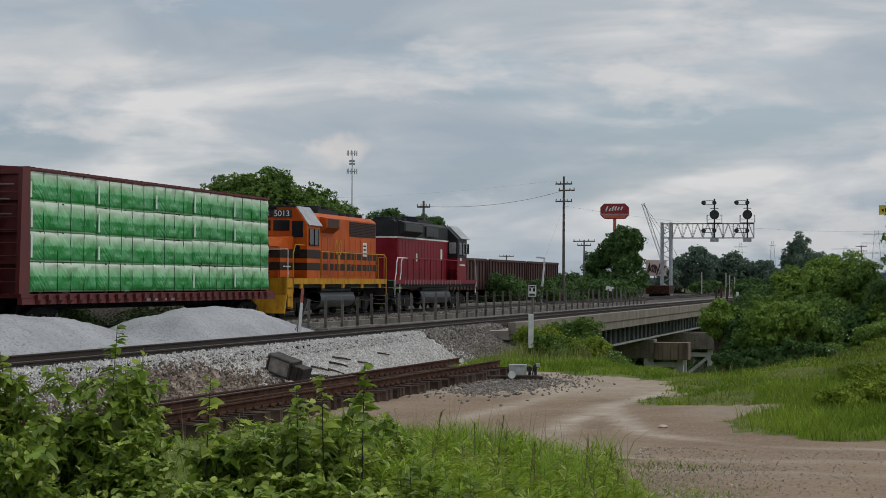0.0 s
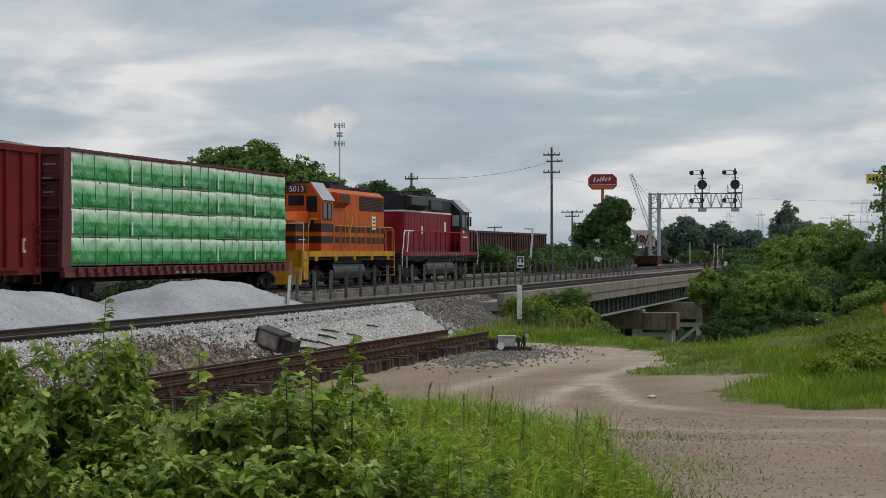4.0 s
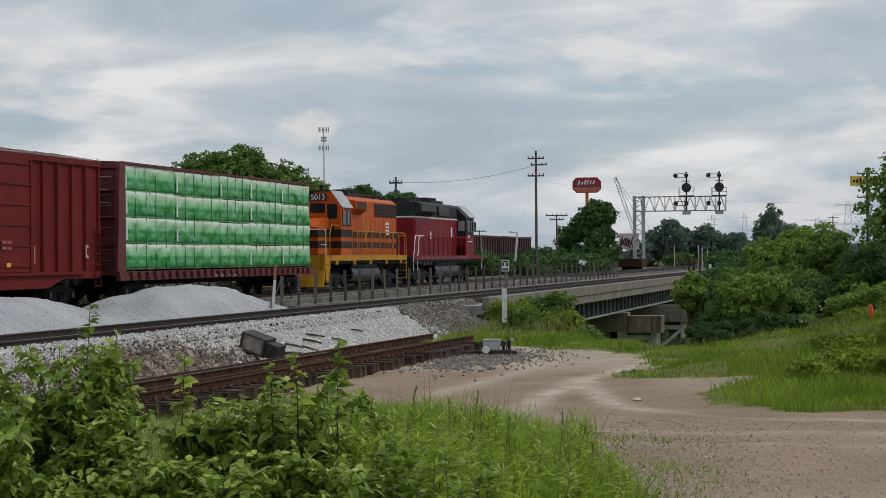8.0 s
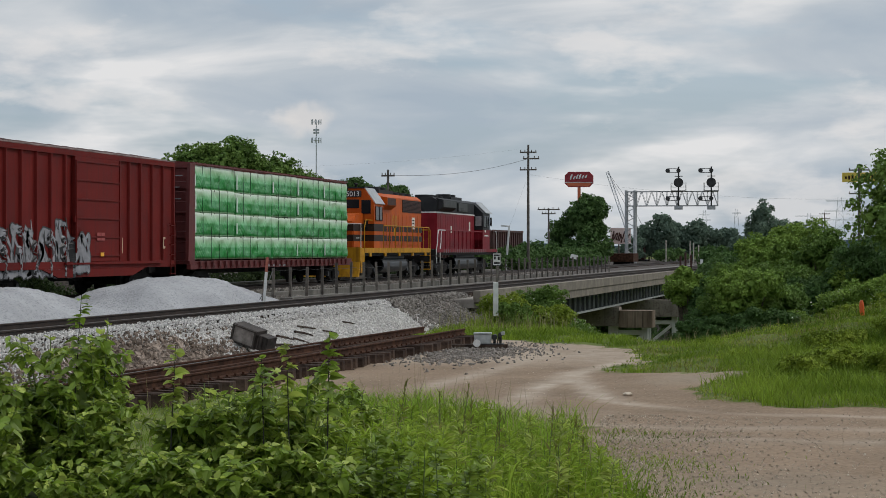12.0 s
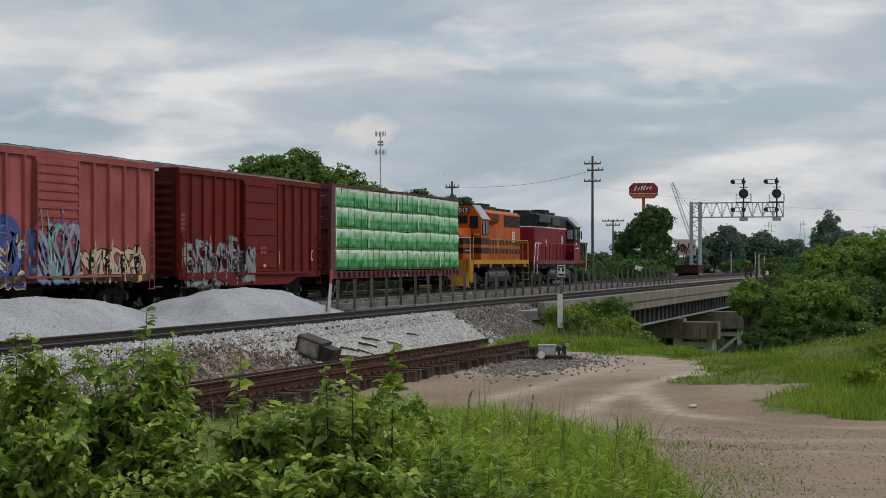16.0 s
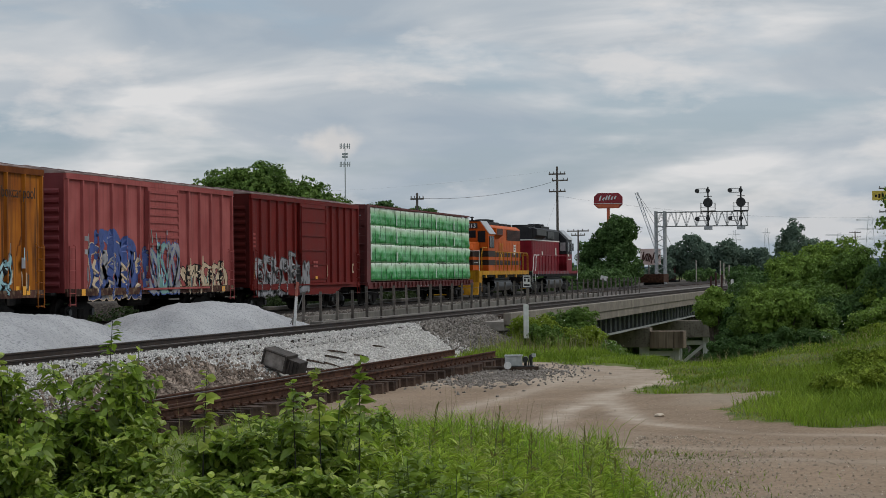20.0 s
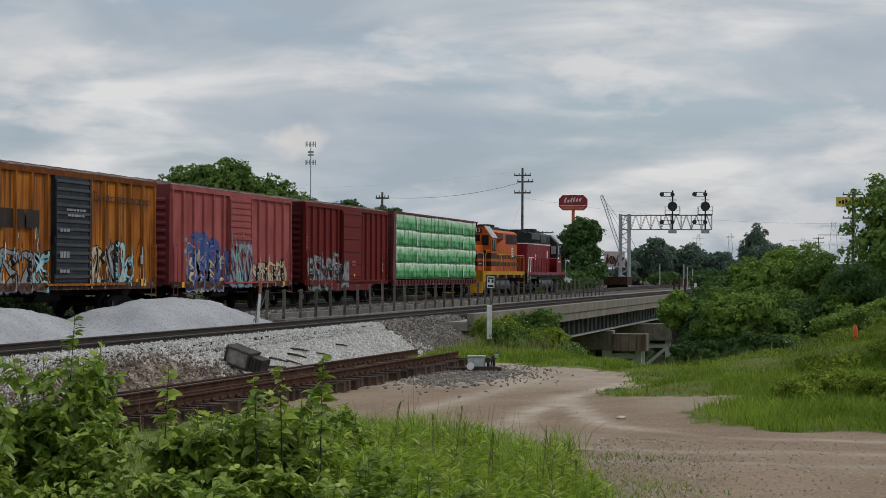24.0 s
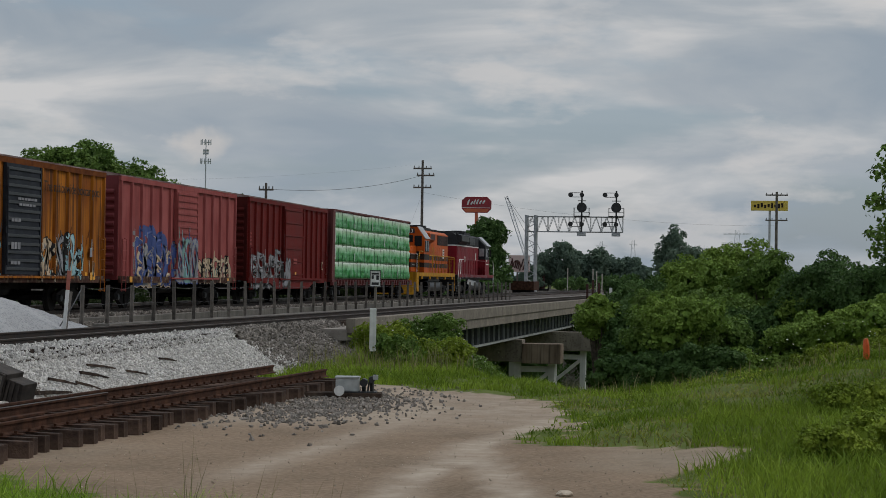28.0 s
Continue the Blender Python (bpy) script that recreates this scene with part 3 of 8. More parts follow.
def leaves(name, centres, size, material, rng, parent=None, template=LEAF, tf=LEAF_F, up=0.6, facing=None):
    """One mesh of many leaves, each with its own turn and size."""
    n = len(centres)
    ax, ay, az = frames_for(n, rng, up)
    if facing is not None:
        az = facing + rng.normal(0, 0.38, (n, 3))
        az /= np.linalg.norm(az, axis=1)[:, None]
        ax = np.cross(rng.normal(size=(n, 3)), az)
        ax /= np.linalg.norm(ax, axis=1)[:, None]
        ay = np.cross(az, ax)
    s = size * rng.uniform(0.6, 1.25, n)
    v = centres[:, None, :] + s[:, None, None] * (template[None, :, 0, None] * ax[:, None, :] + template[None, :, 1, None] * ay[:, None, :] + template[None, :, 2, None] * az[:, None, :])
    k = len(template)
    faces = (np.array(tf)[None] + (np.arange(n) * k)[:, None, None]).reshape(-1, 3)
    return raw(name, v.reshape(-1, 3).tolist(), faces.tolist(), material, parent)


def stones(name, pts, size, material, rng, parent=None, flat=0.7):
    """One mesh of many small angular stones."""
    base = np.array([(1, 0, 0), (-1, 0, 0), (0, 1, 0), (0, -1, 0), (0, 0, 1), (0, 0, -1)], float)
    tf = np.array([(0, 2, 4), (2, 1, 4), (1, 3, 4), (3, 0, 4), (2, 0, 5), (1, 2, 5), (3, 1, 5), (0, 3, 5)])
    n = len(pts)
    ax, ay, az = frames_for(n, rng)
    s = size * rng.uniform(0.5, 1.4, (n, 1)) * rng.uniform(0.6, 1.2, (n, 3)) * 0.5
    b = base[None] * s[:, None, :] * rng.uniform(0.75, 1.2, (n, 6, 1))
    v = pts[:, None, :] + b[:, :, :1] * ax[:, None, :] + b[:, :, 1:2] * ay[:, None, :] + b[:, :, 2:] * az[:, None, :] * flat
    faces = (tf[None] + (np.arange(n) * 6)[:, None, None]).reshape(-1, 3)
    ob = raw(name, v.reshape(-1, 3).tolist(), faces.tolist(), material, parent)
    return ob


# ---- plan: rails run along y at z = 0; the near track and the train's track ----
NEAR_X, TRAIN_X = -16.8, -25.8
BR0, BR1 = 77.0, 152.0  # bridge abutments
ROAD_Z = -1.15


def inlet(x, y):
    """How far a spot is dirt road (1) rather than grass (0)."""
    w = 0.30 * np.sin(1.3 * x + 0.7 * y) + 0.22 * np.sin(2.9 * x - 1.7 * y) + 0.25 * np.sin(4.7 * x + 3.1 * y) * np.sin(2.3 * y) + 0.2 * np.sin(7.1 * x - 5.3 * y)
    left = np.interp(y, [0, 22.9, 25.9, 31, 34.5, 38, 40], [-2.2, -2.8, -3.4, -4.7, -8.0, -11.5, -13.6])
    right = np.interp(y, [0, 34.2, 35.2, 37, 39.5, 42.5, 44.7, 50, 55, 58.5, 61], [60, 60, -1.5, -3.4, -3.0, -2.7, -5.6, -5.9, -6.2, -9.6, -12.5])
    far = 61.0
    return sm(-0.45, 0.45, x - left + w) * sm(-0.45, 0.45, right - x + w) * sm(-0.8, 0.8, far - y + w)


def gz(x, y):
    """The height of the ground."""
    x, y = np.asarray(x, float), np.asarray(y, float)
    end = 21 + 9 * sm(-2.0, -5.0, x)
    z = ROAD_Z + 1.08 * (1 - sm(9.0, end, y)) + 0 * x
    # grassy hill beside the road
    z = z + np.clip((x + 5.3) * 0.18, 0, 1.7) * sm(34.0, 57.0, y)
    # the ravine under the bridges
    y0 = 57.5 + np.clip((-x - 6) * 1.9, 0, 17)
    z = z - 6.2 * sm(y0, y0 + 26, y) * (1 - sm(146, 170, y) * sm(0, -8, x))
    # the rail embankment, up to the abutments
    bank = np.where(x < -15.25, -0.36, np.where(x < -14.1, -0.36 - (x + 15.25) / 1.15 * 0.79, ROAD_Z))
    bank = np.where(x < -30, -0.36 - 0.25 * sm(-30, -36, x), bank)
    on = (1 - sm(BR0 - 1.0, BR0 + 5, y)) + sm(BR1 - 5, BR1 + 1, y)
    z = np.where(x < -14.1, z + (bank - z) * np.clip(on, 0, 1), z)
    far = sm(160, 190, y)
    z = z * (1 - far) + (-0.36) * far
    rough = 0.05 * np.sin(1.7 * x + 0.6 * y) * np.sin(0.9 * y - 0.8 * x) + 0.03 * np.sin(3.7 * x + 2.2 * y)
    z = z + np.where((x > -14) & (y < 160), rough * (1 - 0.8 * inlet(x, y)), 0)
    return z


def ground_material():
    m = bpy.data.materials.new("dirt_gravel_and_turf")
    m.use_nodes = True
    nt = m.node_tree
    N, L = nt.nodes.new, nt.links.new
    b = nt.nodes["Principled BSDF"]
    tc = N("ShaderNodeTexCoord")

    def noise_ramp(scale, c0, c1, p0=0.35, p1=0.7, detail=6):
        n = N("ShaderNodeTexNoise")
        n.inputs["Scale"].default_value, n.inputs["Detail"].default_value = scale, detail
        L(tc.outputs["Object"], n.inputs["Vector"])
        r = N("ShaderNodeValToRGB")
        e = r.color_ramp.elements
        e[0].position, e[0].color, e[1].position, e[1].color = p0, (*c0, 1), p1, (*c1, 1)
        L(n.outputs["Fac"], r.inputs["Fac"])
        return n, r.outputs[0]

    def mixed(fac, a, c, mode="MIX"):
        x = N("ShaderNodeMixRGB")
        x.blend_type = mode
        if isinstance(fac, float):
            x.inputs[0].default_value = fac
        else:
            L(fac, x.inputs[0])
        L(a, x.inputs[1])
        L(c, x.inputs[2])
        return x.outputs[0]

    _, dirt = noise_ramp(0.6, (0.172, 0.115, 0.072), (0.298, 0.206, 0.136), 0.32, 0.66)
    n_f, grit = noise_ramp(16.0, (0.15, 0.112, 0.077), (0.32, 0.25, 0.178), 0.36, 0.66, 8)
    road = mixed(0.45, dirt, grit)
    _, pale = noise_ramp(0.16, (0, 0, 0), (0.6, 0.6, 0.6), 0.5, 0.7)
    _, light = noise_ramp(3.0, (0.30, 0.25, 0.185), (0.39, 0.335, 0.26))
    road = mixed(pale, road, light)
    aw = N("ShaderNodeAttribute")
    aw.attribute_name = "worn"
    _, rub = noise_ramp(1.3, (0.5, 0.5, 0.5), (1.0, 1.0, 1.0), 0.35, 0.6)
    wear = N("ShaderNodeMath")
    wear.operation = "MULTIPLY"
    L(aw.outputs["Fac"], wear.inputs[0])
    L(rub, wear.inputs[1])
    _, dust = noise_ramp(4.0, (0.375, 0.305, 0.235), (0.475, 0.398, 0.318))
    road = mixed(wear.outputs[0], road, dust)
    _, turf = noise_ramp(0.9, (0.07, 0.10, 0.014), (0.13, 0.165, 0.034))
    _, soil = noise_ramp(2.5, (0, 0, 0), (1, 1, 1), 0.58, 0.72)
    _, straw = noise_ramp(5.0, (0.15, 0.125, 0.06), (0.24, 0.21, 0.11))
    grass = mixed(soil, turf, straw)
    _, grey = noise_ramp(7.0, (0.10, 0.09, 0.08), (0.30, 0.28, 0.26), 0.40, 0.62, 8)
    at = N("ShaderNodeAttribute")
    at.attribute_name = "dirt"
    # worn edge between road and turf
    n_e = N("ShaderNodeTexNoise")
    n_e.inputs["Scale"].default_value, n_e.inputs["Detail"].default_value = 2.2, 6
    L(tc.outputs["Object"], n_e.inputs["Vector"])
    ad = N("ShaderNodeMath")
    ad.operation = "ADD"
    L(at.outputs["Fac"], ad.inputs[0])
    L(n_e.outputs["Fac"], ad.inputs[1])
    st = N("ShaderNodeMapRange")
    st.inputs["From Min"].default_value, st.inputs["From Max"].default_value = 0.86, 1.16
    L(ad.outputs[0], st.inputs["Value"])
    col = mixed(st.outputs[0], grass, road)
    ag = N("ShaderNodeAttribute")
    ag.attribute_name = "gravel"
    col = mixed(ag.outputs["Fac"], col, grey)
    # dark ballast, with shade under and behind the train painted in
    ac = N("ShaderNodeAttribute")
    ac.attribute_name = "cinder"
    _, under_train_dark = noise_ramp(6.0, (0.022, 0.018, 0.015), (0.085, 0.07, 0.058), 0.35, 0.68, 8)
    col = mixed(ac.outputs["Fac"], col, under_train_dark)
    aw = N("ShaderNodeAttribute")
    aw.attribute_name = "white"
    _, lime = noise_ramp(8.0, (0.40, 0.385, 0.365), (0.66, 0.64, 0.61), 0.40, 0.56, 8)
    col = mixed(aw.outputs["Fac"], col, lime)
    L(col, b.inputs["Base Color"])
    b.inputs["Roughness"].default_value = 0.95
    b.inputs["Specular IOR Level"].default_value = 0.2
    bp = N("ShaderNodeBump")
    bp.inputs["Strength"].default_value, bp.inputs["Distance"].default_value = 0.3, 0.012
    L(n_f.outputs["Fac"], bp.inputs["Height"])
    L(bp.outputs[0], b.inputs["Normal"])
    return m


def build_ground():
    xs = np.unique(np.concatenate([np.arange(-34, -14, 0.4), np.arange(-14, 8, 0.22), np.arange(8, 14, 0.4), np.arange(-90, -34, 4), np.arange(14, 90, 4), np.arange(-500, -90, 40), np.arange(90, 500, 40), np.linspace(-4000, -500, 8), np.linspace(500, 4000, 8)]))
    ys = np.unique(np.concatenate([np.arange(0, 20, 0.4), np.arange(20, 62, 0.25), np.arange(62, 70, 0.4), np.arange(70, 200, 1.5), np.arange(-60, 0, 5), np.arange(200, 500, 20), np.arange(500, 1500, 100), np.linspace(1500, 4800, 8), [-600, -2000]]))
    X, Y = np.meshgrid(xs, ys)
    Z = gz(X, Y)
    nx, ny = len(xs), len(ys)
    v = np.stack([X, Y, Z], -1).reshape(-1, 3)
    i = (np.arange(ny - 1)[:, None] * nx + np.arange(nx - 1)[None]).reshape(-1)
    f = np.stack([i, i + 1, i + nx + 1, i + nx], 1)
    ob = raw("ground", v.tolist(), f.tolist(), ground_material(), smooth=True)
    a = ob.data.attributes.new("dirt", "FLOAT", "POINT")
    a.data.foreach_set("value", inlet(X, Y).reshape(-1).astype(np.float32))
    g = ((X < -14.3) * (X > -70) * ((Y < BR0 + 3) | (Y > BR1 - 3)) * (Y < 420)).astype(np.float32)
    white = ((X < -13.9) * (X > -15.9)) * sm(35, 40, Y + 0.6 * np.sin(4 * X)) * sm(67, 64, Y + 0.8 * np.sin(3 * X)) * sm(-13.9, -14.2, X + 0.2 * np.sin(1.7 * Y))
    # tyre tracks: the straight lane and the turn out of it, and the pale trodden far end
    cx = np.interp(Y, [20, 30, 35, 38.7, 44, 46.6, 50, 60], [-3.6, -5.2, -6.2, -6.45, -6.5, -6.15, -5.9, -6.6])
    worn = np.clip(1.7 * np.exp(-((X - cx) / 0.24) ** 2), 0, 1) * sm(33, 38, Y)
    cx = np.interp(Y, [30, 33, 35.9, 37.3, 40.4, 44.5], [4.0, -2.0, -4.5, -5.05, -5.75, -6.6])
    worn = np.maximum(worn, np.clip(1.7 * np.exp(-((X - cx) / 0.22) ** 2), 0, 1) * sm(45, 43.5, Y) * sm(33, 36, Y))
    cx = np.interp(Y, [38, 42, 46, 52, 58], [-8.6, -8.5, -8.4, -8.2, -8.6])
    worn = np.maximum(worn, 0.75 * np.exp(-((X - cx) / 0.34) ** 2) * sm(36, 40, Y))
    worn = np.maximum(worn, 0.7 * sm(45, 50, Y))
    worn = np.maximum(worn, 0.9 * np.exp(-((Y - 33.7 - 0.1 * np.sin(2 * X)) / 0.25) ** 2) * sm(-2.8, -1.8, X))
    worn = np.maximum(worn, 0.5 * np.exp(-((Y - 31.2 - 0.05 * X) / 0.35) ** 2) + 0.45 * np.exp(-((Y - 29.2 - 0.04 * X) / 0.3) ** 2))
    a = ob.data.attributes.new("worn", "FLOAT", "POINT")
    a.data.foreach_set("value", np.clip(worn, 0, 1).reshape(-1).astype(np.float32))
    # mask of the ballast darkened as shade under and beyond the train
    a = ob.data.attributes.new("cinder", "FLOAT", "POINT")
    a.data.foreach_set("value", (sm(-22.6, -23.4, X) * (Y < 420)).reshape(-1).astype(np.float32))
    a = ob.data.attributes.new("white", "FLOAT", "POINT")
    a.data.foreach_set("value", white.reshape(-1).astype(np.float32))
    a = ob.data.attributes.new("gravel", "FLOAT", "POINT")
    a.data.foreach_set("value", g.reshape(-1))
    tagged(ob, "dirt and gravel access road with turf banks", "ground", kind="structure")


build_ground()

# far wooded ridge on the skyline, its haze painted in blue
def build_ridge():
    rng = np.random.default_rng(5)
    xs = np.linspace(-2600, 2600, 260)
    prof = 13 + 5 * np.sin(xs / 310) + 3 * np.sin(xs / 97 + 1) + rng.normal(0, 0.6, len(xs))
    v, f = [], []
    for i, x in enumerate(xs):
        v += [(x, 2600, -3), (x, 2600, prof[i]), (x, 3000, prof[i] * 0.9), (x, 3000, -3)]
        if i:
            b = 4 * i
            f += [(b - 4, b, b + 1, b - 3), (b - 3, b + 1, b + 2, b - 2), (b - 2, b + 2, b + 3, b - 1)]
    tagged(raw("backdrop", v, f, M["hill"]), "wooded ridge on the skyline with haze painted in blue", "hills", kind="structure")


build_ridge()


# ---- railway ----
RAIL_SEC = [(-0.07, -0.17), (0.07, -0.17), (0.07, -0.158), (0.012, -0.135), (0.012, -0.045), (0.036, -0.035), (0.036, -0.006), (0.028, 0), (-0.028, 0), (-0.036, -0.006), (-0.036, -0.035), (-0.012, -0.045), (-0.012, -0.135), (-0.07, -0.158)]


def rail_piece(x, y0, y1, z, material, top, parent):
    bm = bmesh.new()
    extrude_y(bm, [(x + a, z + b) for a, b in RAIL_SEC], y0, y1)
    bm.faces.ensure_lookup_table()
    for f in bm.faces:
        f.normal_update()
        if abs(f.calc_center_median().z - z) < 0.004:
            f.material_index = 1
    return part("rail", bm, [material, top], parent)


def bed(x, half, y0, y1, z, name, label):
    """A ballast bed, uneven along its shoulders."""
    rng = np.random.default_rng(int(abs(x) * 10 + y0))
    ys = np.arange(y0, y1 + 0.1, 0.8)
    sec = [(-half - 0.9, -0.45), (-half, -0.04), (-half * 0.5, 0.0), (0, -0.03), (half * 0.5, 0.0), (half, -0.04), (half + 0.45, -0.30)]
    v, f = [], []
    for i, yy in enumerate(ys):
        for a, b in sec:
            v.append((x + a + rng.normal(0, 0.03), yy, z + b + rng.normal(0, 0.015)))
        if i:
            k = len(sec)
            for j in range(k - 1):
                p = i * k + j
                f.append((p - k, p - k + 1, p + 1, p))
    return tagged(raw(name, v, f, M["cinder"], smooth=True), label, "ballast", kind="structure")


bed(NEAR_X, 1.2, -40, BR0, -0.22, "ballast_bed", "grey crushed stone bed under the near track")
bed(TRAIN_X, 2.6, -40, BR0, -0.22, "ballast_bed", "grey crushed stone bed under the train's track")
bed(NEAR_X, 1.65, BR1, 420, -0.22, "ballast_bed", "grey crushed stone bed beyond the bridge")
bed(TRAIN_X, 2.6, BR1, 420, -0.22, "ballast_bed", "grey crushed stone bed beyond the bridge")


def track(x, y0, y1, label, n_single):
    tr = thing("railway_track", label, "railway track", kind="structure")
    for s in (-1, 1):
        rail_piece(x + s * 0.7525, y0, y1, 0.0, M["rail"], M["rail_top"], tr)
    first = None
    ys = np.arange(36, 36 + n_single * 0.52, 0.52)
    for yy in ys:
        if first is None:
            first = part("tie", bbox(-1.3, 1.3, -0.11, 0.11, -0.10, 0.08, 0.012), M["tie"], tr)
            first.matrix_basis = pose(x, yy, -0.25, 0, 0, 0.4)
        else:
            again(first, tr, pose(x + random.uniform(-0.04, 0.04), yy, -0.25 + random.uniform(-0.01, 0.01), 0, 0, random.uniform(-1.2, 1.2)))
    bm = bmesh.new()
    for yy in [*np.arange(y0, 36 - 0.3, 0.52), *np.arange(ys[-1] + 0.52, y1, 0.52)]:
        box(bm, x - 1.3, x + 1.3, yy - 0.11, yy + 0.11, -0.35, -0.17)
    tagged(part("far_ties", bm, M["tie"], tr), kind="stuff")


track(NEAR_X, -40, 420, "rusty near railway track on wooden ties", 200)
track(TRAIN_X, -40, 420, "main railway track carrying the freight train", 60)


# loose ballast on the near shoulder: white, then grey, with a brown heap below
def loose_stone():
    rng = np.random.default_rng(11)

    def strip(n, y0, y1, x0=-15.75, x1=-14.0):
        x, y = rng.uniform(x0, x1, n), rng.uniform(y0, y1, n)
        return x, y

    x, y = strip(32000, 34, 67, -15.92)
    keep = y < 65.5 + 1.5 * np.sin(3 * x)
    x, y = x[keep], y[keep]
    z = np.where(x < -15.25, np.interp(x, [-15.95, -15.5, -15.25], [-0.13, -0.20, -0.34]), gz(x, y)) + rng.uniform(-0.01, 0.05, len(x))
    tagged(stones("white_ballast", np.stack([x, y, z], 1), 0.062, M["ballast"], rng), "white crushed limestone spilled down the track shoulder", "gravel", kind="stuff")
    x, y = strip(8000, 25, 35, -15.92, -13.8)
    z = np.where(x < -15.25, np.interp(x, [-15.95, -15.5, -15.25], [-0.13, -0.20, -0.34]), gz(x, y)) + rng.uniform(-0.01, 0.05, len(x))
    tagged(stones("white_ballast", np.stack([x, y, z], 1), 0.062, M["ballast"], rng), "dusty white limestone along the near end of the shoulder", "gravel", kind="stuff")
    x, y = strip(6000, 64.5, 77, -15.92, -13.7)
    z = np.where(x < -15.25, np.interp(x, [-15.95, -15.5, -15.25], [-0.13, -0.20, -0.34]), gz(x, y)) + rng.uniform(-0.01, 0.05, len(x))
    tagged(stones("grey_ballast", np.stack([x, y, z], 1), 0.11, M["ballast_grey"], rng), "grey crushed stone on the shoulder by the abutment", "gravel", kind="stuff")
    n = 6500
    x, y = rng.normal(-14.4, 0.36, n), rng.normal(39.2, 3.0, n)
    z = gz(x, y) + 0.10 * np.exp(-((y - 40.5) / 3) ** 2) + rng.uniform(0, 0.06, n)
    tagged(stones("brown_stones", np.stack([x, y, z], 1), 0.12, M["ballast_brown"], rng), "rust-brown stones below the white ballast", "gravel", kind="stuff")
    n = 5000
    x, y = rng.uniform(-24.0, -18.6, n), rng.uniform(36, 77, n)
    tagged(stones("grey_ballast", np.stack([x, y, gz(x, y) + 0.10], 1), 0.10, M["ballast_grey"], rng), "grey stones between the two tracks", "gravel", kind="stuff")
    n = 7000
    x, y = rng.uniform(-24.4, -23.2, n), rng.uniform(60, 150, n)
    tagged(stones("grey_ballast", np.stack([x, y, rng.uniform(-0.16, -0.08, n)], 1), 0.12, M["ballast_grey"], rng), "grey ballast along the edge of the train's track", "gravel", kind="stuff")
    # grit and small stones over the road
    n = 8000
    x, y = rng.uniform(-12, 9, n), 22 + rng.random(n) ** 1.6 * 36
    k = inlet(x, y) > 0.55
    x, y = x[k], y[k]
    tagged(stones("road_grit", np.stack([x, y, gz(x, y) + 0.005], 1), 0.024, M["grit"], rng, flat=0.5), "pale grit and pebbles on the dirt road", "gravel", kind="stuff")
    n = 6000
    y = 18 + 15 * rng.random(n) ** 1.5
    x = -3.2 - 0.12 * (y - 23) + rng.exponential(1.5, n)
    k = inlet(x, y) > 0.35
    x, y = x[k], y[k]
    tagged(stones("road_gravel", np.stack([x, y, gz(x, y) + 0.004], 1), 0.038, M["grit"], rng, flat=0.5), "pale gravel along the grassy edge of the road", "gravel", kind="stuff")
    n = 2200
    x, y = rng.normal(-10.3, 0.8, n), rng.normal(52, 2.6, n)
    tagged(stones("grey_ballast", np.stack([x, y, gz(x, y) + 0.01], 1), 0.09, M["ballast_grey"], rng), "scattered grey stones beside the track panel", "gravel", kind="stuff")


loose_stone()


def gravel_pile(cx, cy, hx, hy, top, seed, label):
    """A dumped heap with a flat ridge and slopes at the angle of repose."""
    rng = np.random.default_rng(seed)
    nx, ny = 60, 140
    xs, ys = np.linspace(-hx * 1.1, hx * 1.1, nx), np.linspace(-hy * 1.1, hy * 1.1, ny)
    X, Y = np.meshgrid(xs, ys)
    wob = 1 + 0.05 * np.sin(2.1 * Y + seed) + 0.05 * np.sin(3.3 * X + Y)
    r = np.sqrt((X / hx) ** 2 + (np.abs(Y) / hy) ** 2.6) * wob
    Z = top * np.tanh(1.7 * (1.0 - r)) / 0.935
    Z = np.where(r < 1.15, Z, -0.3 * top)
    Z += rng.normal(0, 0.012, Z.shape) + 0.02 * np.sin(5 * X + 2 * Y)
    v = np.stack([X + cx, Y + cy, Z - 0.3], -1).reshape(-1, 3)
    i = (np.arange(ny - 1)[:, None] * nx + np.arange(nx - 1)[None]).reshape(-1)
    ob = raw("gravel_mound", v.tolist(), np.stack([i, i + 1, i + nx + 1, i + nx], 1).tolist(), M["pile"], smooth=True)
    tagged(ob, label, "gravel pile", group="gravel piles between the tracks")


gravel_pile(-21.0, 59.4, 2.4, 6.9, 1.0, 1, "long heap of pale grey crushed stone beside the track")
gravel_pile(-21.0, 44.3, 2.5, 7.9, 0.97, 2, "pale grey crushed stone heap with a rounded top")


